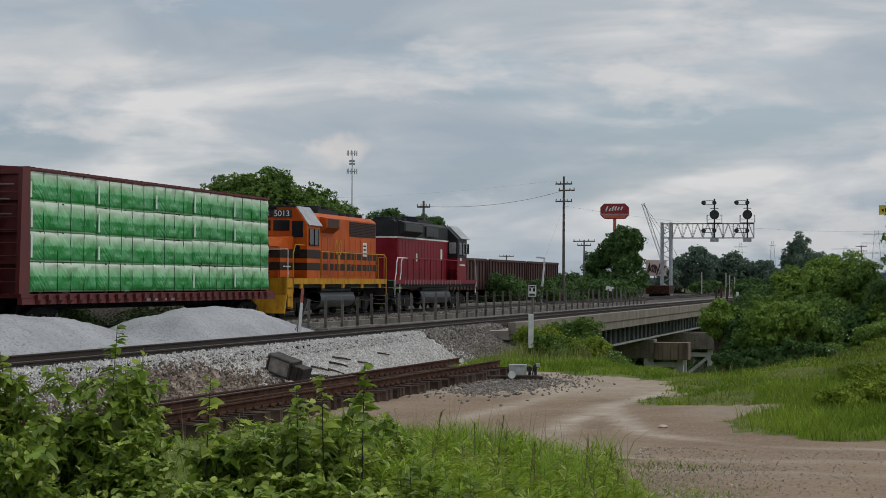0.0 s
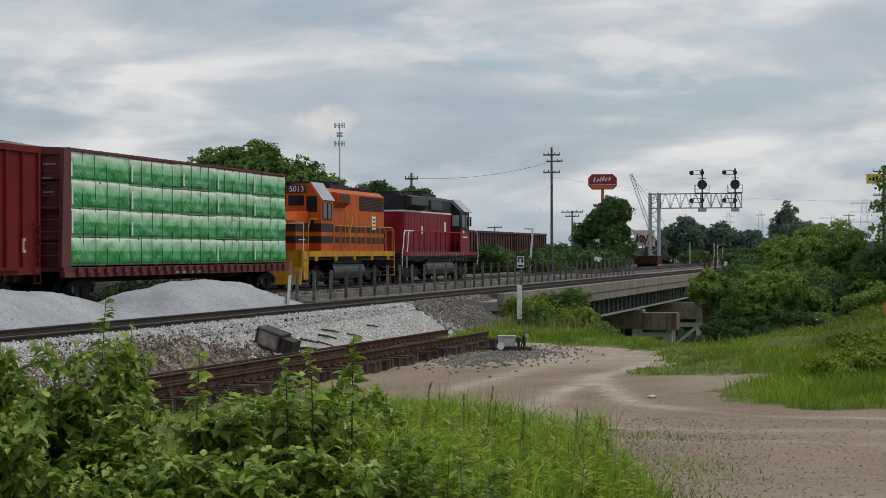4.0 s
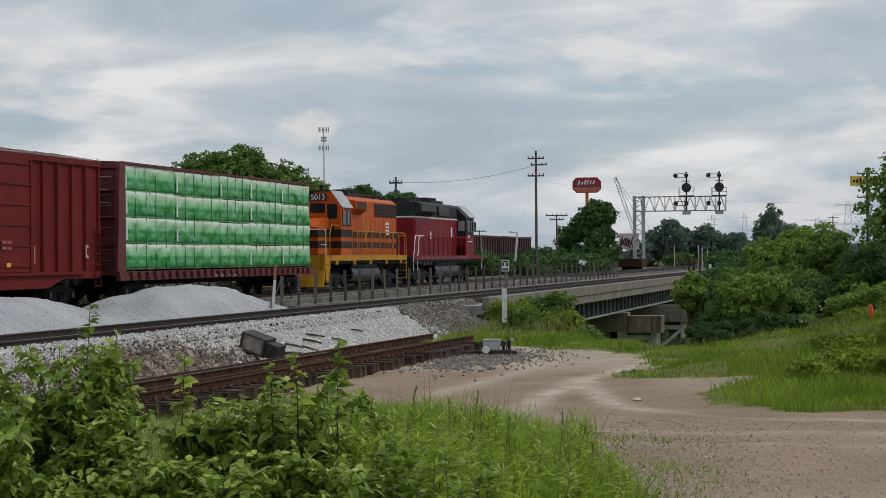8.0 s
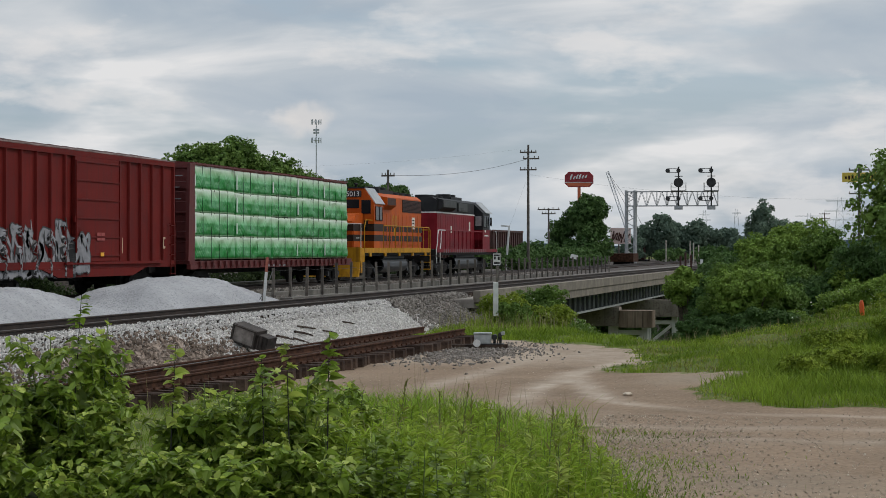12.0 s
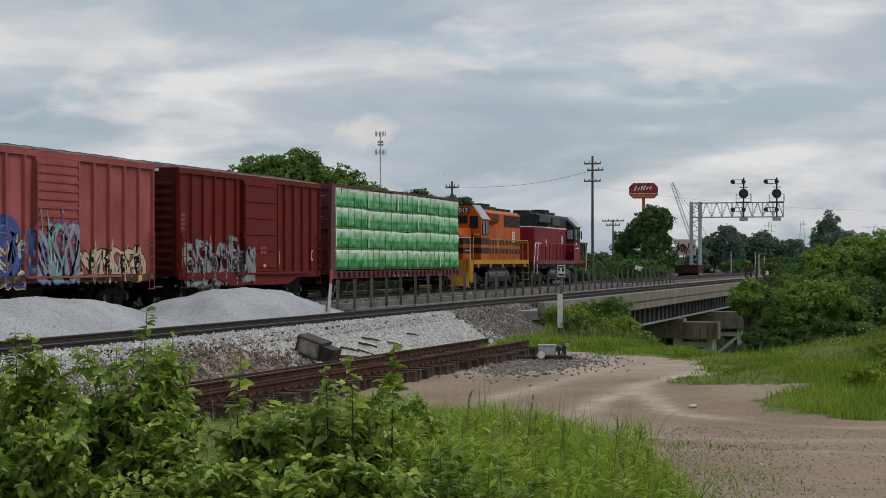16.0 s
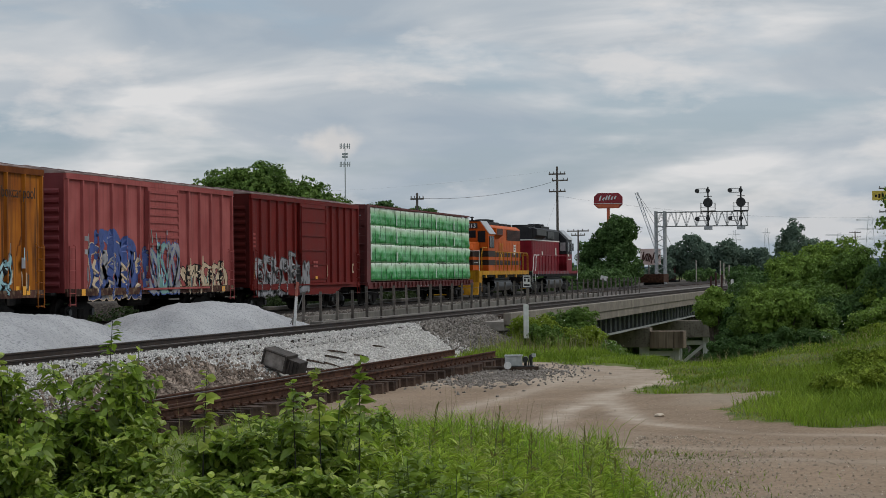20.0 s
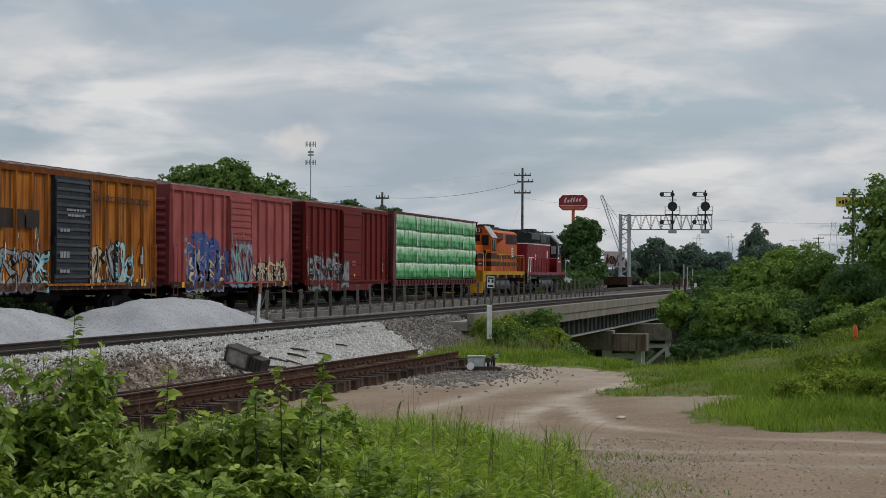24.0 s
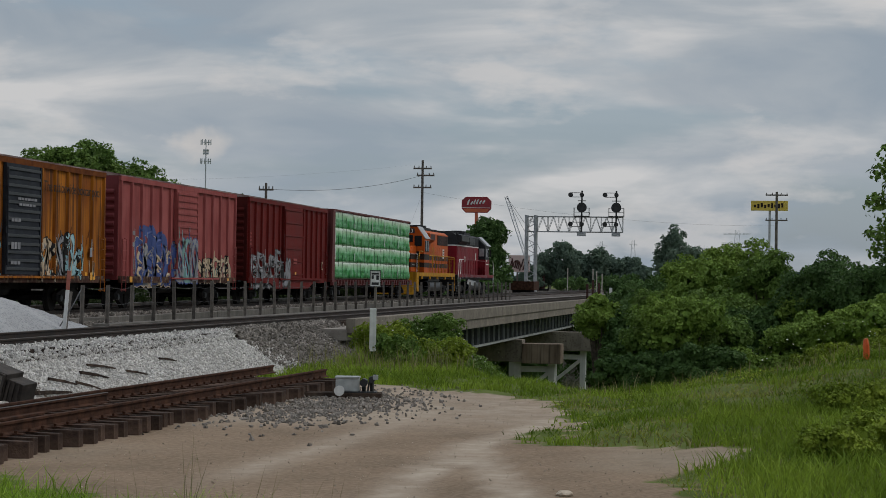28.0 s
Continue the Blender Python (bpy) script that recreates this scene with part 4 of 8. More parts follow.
# ---- bridges over the ravine ----
def bridge(x, half, label, near):
    br = thing("railway_bridge", label, "bridge", kind="structure")
    y0, y1 = BR0 - 3.4, BR1 + 3
    bm = bmesh.new()
    box(bm, x - half + 0.25, x + half - 0.25, y0, y1, -0.62, -0.30 if near else -0.15)
    part("deck", bm, M["ballast_grey"], br)
    for s, top in ((1, 0.02 if near else -0.13), (-1, -0.09 if near else 0.05)):
        e = x + s * half
        ys = [y0, *np.arange(y0 + 16.5, y1 - 8, 16.5), y1]
        for a, b in zip(ys, ys[1:]):
            bm = bmesh.new()
            o, i = (e, e - s * 0.28)
            extrude_y(bm, [(min(o, i), -0.42), (max(o, i), -0.42), (max(o, i), top), (min(o, i), top)], a + 0.012, b - 0.012)
            bmesh.ops.bevel(bm, geom=bm.edges[:], offset=0.02, segments=1, affect="EDGES")
            part("parapet", bm, M["concrete" if near and s > 0 else "concrete_grimy"], br)
        bm = bmesh.new()
        extrude_y(bm, [(min(e - s * 0.05, e - s * 0.9), -0.78), (max(e - s * 0.05, e - s * 0.9), -0.78), (max(e - s * 0.05, e - s * 0.9), -0.424), (min(e - s * 0.05, e - s * 0.9), -0.424)], BR0 + 0.2, y1)
        part("edge_beam", bm, M["concrete"], br)
    # plate girders with stiffeners; the web's colour holds the shade under the deck
    for g in (half - 0.70, -half + 0.75):
        gx = x + g
        bm = bmesh.new()
        box(bm, gx - 0.015, gx + 0.015, BR0 + 0.4, BR1, -1.62, -0.785)
        part("girder_web", bm, M["steel_dark"], br)
        bm = bmesh.new()
        box(bm, gx - 0.2, gx + 0.2, BR0 + 0.4, BR1, -1.70, -1.624)
        part("girder_flange", bm, M["steel_grey"], br)
        if near and g > 0:
            st = None
            for k, yy in enumerate(np.arange(BR0 + 1.0, BR1 - 0.5, 1.7)):
                if st is None:
                    bm = bmesh.new()
                    box(bm, 0, 0.085, -0.03, 0.03, -1.622, -0.787)
                    st = part("stiffener", bm, M["steel_grey"], br)
                    st.matrix_basis = pose(gx + 0.016, yy, 0)
                else:
                    again(st, br, pose(gx + 0.016, yy, 0))
    return br


near_bridge = bridge(NEAR_X, 2.55, "concrete and steel girder bridge under the near track", True)
train_bridge = bridge(TRAIN_X, 2.9, "concrete railway bridge under the train", False)


def abutment():
    ab = thing("abutment", "weathered concrete bridge abutment in the bank", "abutment", kind="structure")
    part("wall", bbox(-29.5, -14.28, BR0 - 1.2, BR0 + 0.35, -5.0, -0.80, 0.03), M["concrete"], ab)
    part("wall", bbox(-29.5, -16.2, BR1 - 0.3, BR1 + 1.2, -6.0, -0.80, 0.03), M["concrete"], ab)


abutment()


def pier(y, x_end, brown):
    """A pier: heavy cap across both bridges, braced columns below."""
    p = thing("bridge_pier", "stained concrete pier cap on braced pale columns", "pier", group="bridge piers", kind="structure")
    part("cap", bbox(-29.6, x_end - 1.9 if brown else x_end, y - 0.6, y + 0.6, -2.80, -1.72, 0.03), M["concrete"], p)
    if brown:
        part("cap_end", bbox(x_end - 1.9, x_end, y - 0.75, y + 0.75, -2.86, -1.90, 0.03), M["concrete_brown"], p, "rust-stained concrete cap end")
    for cx in (x_end - 0.5, x_end - 2.2, x_end - 4.6, -22, -28):
        part("column", bbox(cx - 0.17, cx + 0.17, y - 0.2, y + 0.2, -8.2, -2.8, 0.02), M["concrete_white"], p)
    for a, b in ((x_end - 0.5, x_end - 2.2),):
        bm = bmesh.new()
        tube(bm, [(a, y, -3.2), (b, y, -4.6)], 0.13, 4)
        part("brace", bm, M["concrete_white"], p)
        bm = bmesh.new()
        box(bm, b + 0.17, a - 0.17, y - 0.12, y + 0.12, -3.3, -3.02)
        part("tie_beam", bm, M["concrete_white"], p)


pier(116, -12.5, True)
pier(133, -12.5, False)
pier(98, -14.4, False)


def cable_fence():
    """Steel posts with two sagging cables along the walkway."""
    fn = thing("fence", "rusty steel post and cable fence along the walkway", "fence")
    x = -19.35
    ys = np.arange(64.4, 150, 2.02)
    first = None
    for i, yy in enumerate(ys):
        base = -0.30 if yy < BR0 - 5 else -0.06
        if first is None:
            bm = bmesh.new()
            box(bm, -0.045, 0.045, -0.012, 0.012, 0, 1.22)
            box(bm, -0.045, -0.021, -0.045, 0.045, 0, 1.22)
            first = part("post", bm, M["post"], fn)
            first.matrix_basis = pose(x, yy, base, 0, 1)
        else:
            again(first, fn, pose(x, yy, base - (0.12 if base > -0.2 else 0), random.uniform(-1.5, 1.5), random.uniform(-2, 2), random.uniform(-20, 20)))
    for z in (0.86, 0.45):
        pts = []
        for a, b in zip(ys, ys[1:]):
            pts += [(x + 0.05, a, z), (x + 0.05, (a + b) / 2, z - 0.05)]
        bm = bmesh.new()
        tube(bm, pts, 0.006, 4)
        part("cable", bm, M["wire"], fn)
    bm = bmesh.new()
    tube(bm, [(x, 64.4, 0.86), (x + 0.3, 62.9, 0.45), (x + 0.3, 61.6, -0.25)], 0.014, 4)
    part("guy_cable", bm, M["wire"], fn)


cable_fence()
tagged(link("kerb", bbox(-19.6, -19.15, 66.0, BR0 - 3.45, -0.42, -0.08, 0.02), M["concrete_grimy"]), "low weathered concrete kerb along the walkway", "kerb", kind="structure")


def slim_post(name, x, y, z0, z1, w, parts, label, category, tilt=0):
    """A slim post of stacked lengths: (top height share, material, part name)."""
    p = thing(name, label, category, pose(x, y, z0, 0, tilt, 15))
    a = 0.0
    for share, mt, nm in parts:
        b = (z1 - z0) * share
        part(nm, bbox(-w / 2, w / 2, -w / 2, w / 2, a, b, w * 0.12), M[mt], p)
        a = b
    return p


slim_post("marker_post", -18.72, 61.3, -0.34, 1.28, 0.085, ((0.72, "white", "white_post"), (1.0, "marker_red", "red_tip")), "leaning white marker post with a faded red tip", "post", 4)
slim_post("rotten_post", -19.2, 62.7, -0.35, 0.78, 0.10, ((1.0, "post", "shaft"),), "short leaning rusted steel post", "post", 7)
slim_post("white_marker", -12.85, 69.1, -0.75, 0.40, 0.17, ((1.0, "white", "shaft"),), "square white concrete marker post in the grass", "post", 0)


def track_sign():
    s = thing("track_sign", "small white track sign with black symbol on a dark post", "sign", pose(-12.92, 69.75, -1.0))
    part("post", bbox(-0.035, 0.035, -0.035, 0.035, 0, 2.4, 0.008), M["post"], s)
    pl = part("plate", bbox(-0.15, 0.15, -0.06, -0.038, 1.96, 2.42, 0.01), M["white"], s)
    bm = bmesh.new()
    for x0, x1, z0, z1 in ((-0.10, 0.10, 2.30, 2.35), (-0.10, -0.04, 2.18, 2.28), (0.03, 0.10, 2.16, 2.28), (-0.10, 0.10, 2.02, 2.09)):
        box(bm, x0, x1, -0.066, -0.061, z0, z1)
    part("symbol", bm, M["black"], pl)
    bm = bmesh.new()
    for x0, x1, z0, z1 in ((-0.15, 0.15, 2.39, 2.42), (-0.15, 0.15, 1.96, 1.985), (-0.15, -0.13, 1.985, 2.39), (0.13, 0.15, 1.985, 2.39)):
        box(bm, x0, x1, -0.068, -0.0605, z0, z1)
    part("border", bm, M["black"], pl)


track_sign()


# ---- the loose track panel, switch machine, case and scrap ----
def track_panel():
    tp = thing("spare_track", "rusty prefabricated length of track lying on its ties", "track", pose(-12.85, 47.0, 0, 0, 0, -1.6))
    for s, a, b in ((1, -19.0, 11.4), (-1, -19.0, 12.6)):
        rail_piece(s * 0.7525, a, b, -0.76, M["rail_rust"], M["rail_rust"], tp)
    rail_piece(-0.42, -16.0, 1.0, -0.76, M["rail_rust"], M["rail_top"], tp)
    rail_piece(0.45, -18.0, -4.0, -0.76, M["rail_rust"], M["rail_rust"], tp)
    first = None
    for i, yy in enumerate(np.arange(-18.6, 10.9, 0.47)):
        m = pose(random.uniform(-0.09, 0.09), yy, -1.02, random.uniform(-1, 1), random.uniform(-0.6, 0.6), random.uniform(-1.5, 1.5))
        if first is None:
            first = part("tie", bbox(-1.35, 1.35, -0.085, 0.085, -0.14, 0.09, 0.012), M["tie_old"], tp)
            first.matrix_basis = m
        else:
            again(first, tp, m)
    pl = None
    for i, yy in enumerate(np.arange(-18.6, 10.9, 0.47)):
        for s in (-1, 1):
            m = pose(s * 0.7525, yy, -0.932)
            if pl is None:
                bm = bmesh.new()
                box(bm, -0.19, 0.19, -0.09, 0.09, 0, 0.012)
                for a in (-0.1, 0.1):
                    box(bm, a - 0.02, a + 0.02, -0.05, -0.01, 0.0125, 0.05)
                pl = part("tie_plate", bm, M["rail_rust"], tp)
                pl.matrix_basis = m
            else:
                again(pl, tp, m)


track_panel()


def switch_machine():
    s = thing("switch_machine", "pale grey switch machine with black levers on dark timbers", "switch machine", pose(-10.42, 54.6, -1.17, 0, 0, 8) @ Matrix.Scale(0.78, 4))
    for dy in (-0.22, 0.22):
        part("timber", bbox(-1.2, 0.75, dy - 0.11, dy + 0.11, 0.0, 0.17, 0.015), M["tie"], s)
    part("base_plate", bbox(-0.42, 0.62, -0.3, 0.3, 0.172, 0.20, 0.008), M["black"], s)
    h = part("housing", bbox(-0.40, 0.18, -0.26, 0.26, 0.20, 0.52, 0.03), M["machine"], s)
    part("lid", bbox(-0.42, 0.20, -0.28, 0.28, 0.522, 0.575, 0.02), M["machine"], h, "pale grey hinged lid")
    bm = bmesh.new()
    tube(bm, [(-0.30, -0.34, 0.22), (-0.30, -0.262, 0.22)], 0.13, 14)
    part("hand_wheel", bm, M["white"], s, "white round cover")
    for x0, r, z in ((0.30, 0.10, 0.42), (0.50, 0.08, 0.50)):
        bm = bmesh.new()
        tube(bm, [(x0, -0.2, z), (x0, 0.2, z)], r, 12)
        tube(bm, [(x0, 0, 0.2), (x0, 0, z)], 0.05, 8)
        part("mechanism", bm, M["black"], s)
    bm = bmesh.new()
    tube(bm, [(0.40, -0.1, 0.2), (0.46, -0.1, 0.55), (0.60, -0.12, 0.62)], 0.025, 6)
    part("lever", bm, M["black"], s)
    part("lamp", bbox(0.53, 0.66, -0.22, -0.08, 0.50, 0.62, 0.02), M["machine"], s)


switch_machine()


def relay_case():
    c = thing("equipment_case", "dark steel equipment case tipped over on the ballast", "case", pose(-14.42, 46.2, -0.74, 4, 17, -14) @ Matrix.Scale(0.74, 4))
    part("body", bbox(-0.62, 0.30, -0.30, 0.30, 0, 0.60, 0.015), M["case"], c)
    fr = bmesh.new()
    for a in ((-0.60, 0.28, 0.54, 0.585), (-0.60, 0.28, 0.02, 0.065), (-0.60, -0.54, 0.066, 0.539), (0.22, 0.28, 0.066, 0.539)):
        box(fr, a[0], a[1], -0.345, -0.301, a[2], a[3])
    part("front_frame", fr, M["case"], c)
    part("front_panel", bbox(-0.53, 0.21, -0.318, -0.302, 0.075, 0.53, 0.004), M["case_face"], c, "scuffed grey-brown panel")
    part("extension", bbox(0.305, 0.72, -0.26, 0.26, 0.03, 0.50, 0.015), M["case"], c)
    bm = bmesh.new()
    for k in range(3):
        box(bm, 0.36 + 0.13 * k, 0.40 + 0.13 * k, -0.30, -0.261, 0.04, 0.52)
    part("ribs", bm, M["case"], c)


relay_case()


def scrap():
    for x, y, dx, dy, w in ((-14.95, 52.0, 0.16, 1.2, 0.035), (-14.8, 51.2, 0.2, 1.0, 0.04), (-14.7, 53.6, 0.15, 0.9, 0.03), (-14.75, 49.4, 0.2, 0.9, 0.035), (-14.5, 48.0, 0.1, 1.6, 0.05), (-14.6, 50.4, 0.22, 0.7, 0.03), (-14.9, 56.4, 0.12, 0.9, 0.03)):
        z0, z1 = float(gz(x, y)) + 0.07, float(gz(x + dx, y + dy)) + 0.07
        bm = bmesh.new()
        tube(bm, [(x, y, z0), (x + dx * 0.5, y + dy * 0.5, (z0 + z1) / 2 + 0.01), (x + dx, y + dy, z1)], [w, w * 0.9, w * 0.5], 4)
        tagged(link("scrap_board", bm, M["tie"]), "dark splintered board lying on white ballast", "board", group="scrap boards on the ballast")
    rng = np.random.default_rng(3)
    bm = bmesh.new()
    bmesh.ops.create_icosphere(bm, subdivisions=2, radius=0.10)
    for v in bm.verts:
        v.co *= rng.uniform(0.8, 1.15)
        v.co.z *= 0.38
    ob = link("stone", bm, M["grit"])
    ob.matrix_basis = pose(-4.52, 37.5, -1.12)
    tagged(ob, "flat tan stone lying on the dirt road", "stone")
    # orange stake on the hill
    st = thing("marker_stake", "orange plastic marker stake standing in tall grass", "marker", pose(-0.45, 56, -0.75, 2, -3, 0))
    bm = bmesh.new()
    tube(bm, [(0, 0, 0), (0, 0, 0.8), (0, 0, 0.92)], [0.065, 0.065, 0.04], 10)
    part("tube", bm, M["marker"], st)


scrap()


# ---- the train: x across (near side +), y along the track, z up from the rail ----
def lettering(text, size, material, parent, m, name="lettering"):
    """Words as a flat mesh; x to the right, y up in their own plane."""
    cu = bpy.data.curves.new(name, "FONT")
    cu.body, cu.size, cu.align_x, cu.extrude = text, size, "CENTER", 0.002
    tmp = bpy.data.objects.new("tmp", cu)
    scene.collection.objects.link(tmp)
    me = bpy.data.meshes.new_from_object(tmp.evaluated_get(bpy.context.evaluated_depsgraph_get()))
    bpy.data.objects.remove(tmp)
    me.materials.clear()
    me.materials.append(material)
    ob = new(name, me)
    ob.parent = parent
    ob.matrix_basis = m
    return ob


SIDE = Matrix(((0, 0, 1, 0), (1, 0, 0, 0), (0, 1, 0, 0), (0, 0, 0, 1)))  # text on the near side, read along +y
REAR = pose(0, 0, 0, 90)  # text on a face that looks back along the track


def wheelset(parent, y, r, wheels):
    """Two wheels on an axle; turns as the vehicle rolls."""
    w = new("wheelset")
    w.parent = parent
    w.matrix_basis = pose(0, y, r)
    for s in (-1, 1):
        bm = bmesh.new()
        tube(bm, [(s * 0.66, 0, 0), (s * 0.70, 0, 0), (s * 0.71, 0, 0), (s * 0.82, 0, 0)], [r + 0.025, r + 0.025, r, r * 0.985], 24)
        part("wheel", bm, M["dark_grey"], w)
    bm = bmesh.new()
    tube(bm, [(-0.66, 0, 0), (0.66, 0, 0)], 0.08, 8)
    tube(bm, [(0.83, 0, 0), (1.02, 0, 0)], 0.09, 8)
    part("axle", bm, M["dark_grey"], w)
    wheels.append((w, y, r))


def truck(parent, y, base, r, wheels, axles=2):
    """A bogie: side frames with a sprung opening, bolster, wheelsets."""
    n = axles
    ys = [y + base * (k - (n - 1) / 2) for k in range(n)]
    for yy in ys:
        wheelset(parent, yy, r, wheels)
    a, b = ys[0], ys[-1]
    for s in (-1, 1):
        x0, x1 = sorted((s * 0.93, s * 1.07))
        bm = bmesh.new()
        extrude_x(bm, [(a - 0.25, r - 0.1), (a + 0.2, r - 0.1), (a + 0.5, r - 0.25), (b - 0.5, r - 0.25), (b - 0.2, r - 0.1), (b + 0.25, r - 0.1), (b + 0.25, r + 0.14), (b - 0.3, r + 0.30), (a + 0.3, r + 0.30), (a - 0.25, r + 0.14)], x0, x1)
        part("side_frame", bm, M["dark_grey"], parent)
        for k, yy in enumerate(ys):
            bm = bmesh.new()
            tube(bm, [(s * 1.071, yy, r), (s * 1.15, yy, r)], 0.11, 10)
            part("axle_box", bm, M["tank_grey"], parent)
        if n == 2:
            bm = bmesh.new()
            for q in (-0.13, 0.0, 0.13):
                tube(bm, [(s * 1.11, y + q, r - 0.22), (s * 1.11, y + q, r + 0.1)], 0.055, 8)
            part("spring_nest", bm, M["dark_grey"], parent)
    bm = bmesh.new()
    box(bm, -0.92, 0.92, y - 0.22, y + 0.22, r - 0.1, r + 0.22)
    part("bolster", bm, M["dark_grey"], parent)


def coupler(parent, y, s):
    bm = bmesh.new()
    box(bm, -0.11, 0.11, min(y, y + s * 0.75), max(y, y + s * 0.75), 0.72, 0.98)
    box(bm, -0.17, 0.17, min(y + s * 0.5, y + s * 0.8), max(y + s * 0.5, y + s * 0.8), 0.68, 1.02)
    part("coupler", bm, M["dark_grey"], parent)


def ladder(parent, x, y0, y1, z0, z1, n, material, name="ladder"):
    bm = bmesh.new()
    tube(bm, [(x - 0.06, y0, 0), (x, y0, 0), (x, y1, 0), (x - 0.06, y1, 0)], 0.015, 5)
    first = part(name, bm, material, parent)
    first.matrix_basis = pose(0, 0, z0)
    for k in range(1, n):
        again(first, parent, pose(0, 0, z0 + (z1 - z0) * k / (n - 1)))


def ribbons(parent, strokes, depth, x, name):
    """Spray-painted strokes that follow the side: (points (y, z), width, material, lift)."""
    mats, vs, fs, ids = [], [], [], []
    for pts, w, mt, lift in strokes:
        if M[mt] not in mats:
            mats.append(M[mt])
        mi = mats.index(M[mt])
        dense = []
        for (a, b), (c, d) in zip(pts, pts[1:]):
            n = max(2, int(math.hypot(c - a, d - b) / 0.06))
            dense += [(a + (c - a) * k / n, b + (d - b) * k / n) for k in range(n)]
        dense.append(pts[-1])
        base = len(vs)
        for k, (yy, zz) in enumerate(dense):
            p, q = dense[max(k - 1, 0)], dense[min(k + 1, len(dense) - 1)]
            ty, tz = q[0] - p[0], q[1] - p[1]
            ln = math.hypot(ty, tz) or 1
            ww = w * 0.5 * (0.75 + 0.25 * math.sin(k * 0.4))
            for s in (-1, 1):
                y1, z1 = yy - s * tz / ln * ww, zz + s * ty / ln * ww
                vs.append((x + depth(y1) + lift, y1, z1))
            if k:
                i = base + 2 * k
                fs.append((i - 2, i - 1, i + 1, i))
                ids.append(mi)
    me = bpy.data.meshes.new(name)
    me.from_pydata(vs, [], fs)
    for mt in mats:
        me.materials.append(mt)
    me.polygons.foreach_set("material_index", ids)
    ob = new(name, me)
    ob.parent = parent
    return ob


def curl(rng, y, z, w, h, turns=3):
    """A looping letter-like stroke in a cell."""
    pts, n = [], 26
    ph, k1, k2 = rng.uniform(0, 6.28), rng.uniform(0.7, 1.5), rng.uniform(1.2, 2.4)
    for i in range(n):
        t = i / (n - 1)
        pts.append((y + w * (0.5 + 0.45 * math.sin(ph + k1 * 6.28 * t)), z + h * (0.5 + 0.48 * math.cos(ph * 1.7 + k2 * 3.6 * t))))
    return pts


def graffiti(parent, x, depth, y0, y1, z0, z1, n, fills, line, seed, outer=0.30, inner=0.20):
    rng = random.Random(seed)
    w = (y1 - y0) / n
    for k in range(n):
        st = []
        a = y0 + w * k
        hh = (z1 - z0) * rng.uniform(0.75, 1.05)
        f = fills[rng.randrange(len(fills))]
        for j in range(3):
            c = curl(rng, a - 0.1 * w, z0, w * 1.2, hh)
            st.append((c, outer, line, 0.004 + 0.0005 * j))
            st.append((c, inner, f, 0.006 + 0.0005 * j))
        ribbons(parent, st, depth, x, "graffiti_letter")


S0 = (53.951, 0.70278, 0.062158, 1.65408e-4, -1.3205e-5)


def advance(t):
    """How far along the track the rear of the lumber load has come."""
    return sum(c * t ** k for k, c in enumerate(S0))


VEHICLES = []  # thing, offset along the train, its wheelsets


def vehicle(name, label, category, off):
    v = thing(name, label, category, pose(TRAIN_X, advance(0) + off, 0))
    wheels = []
    VEHICLES.append((v, off, wheels))
    return v, wheels


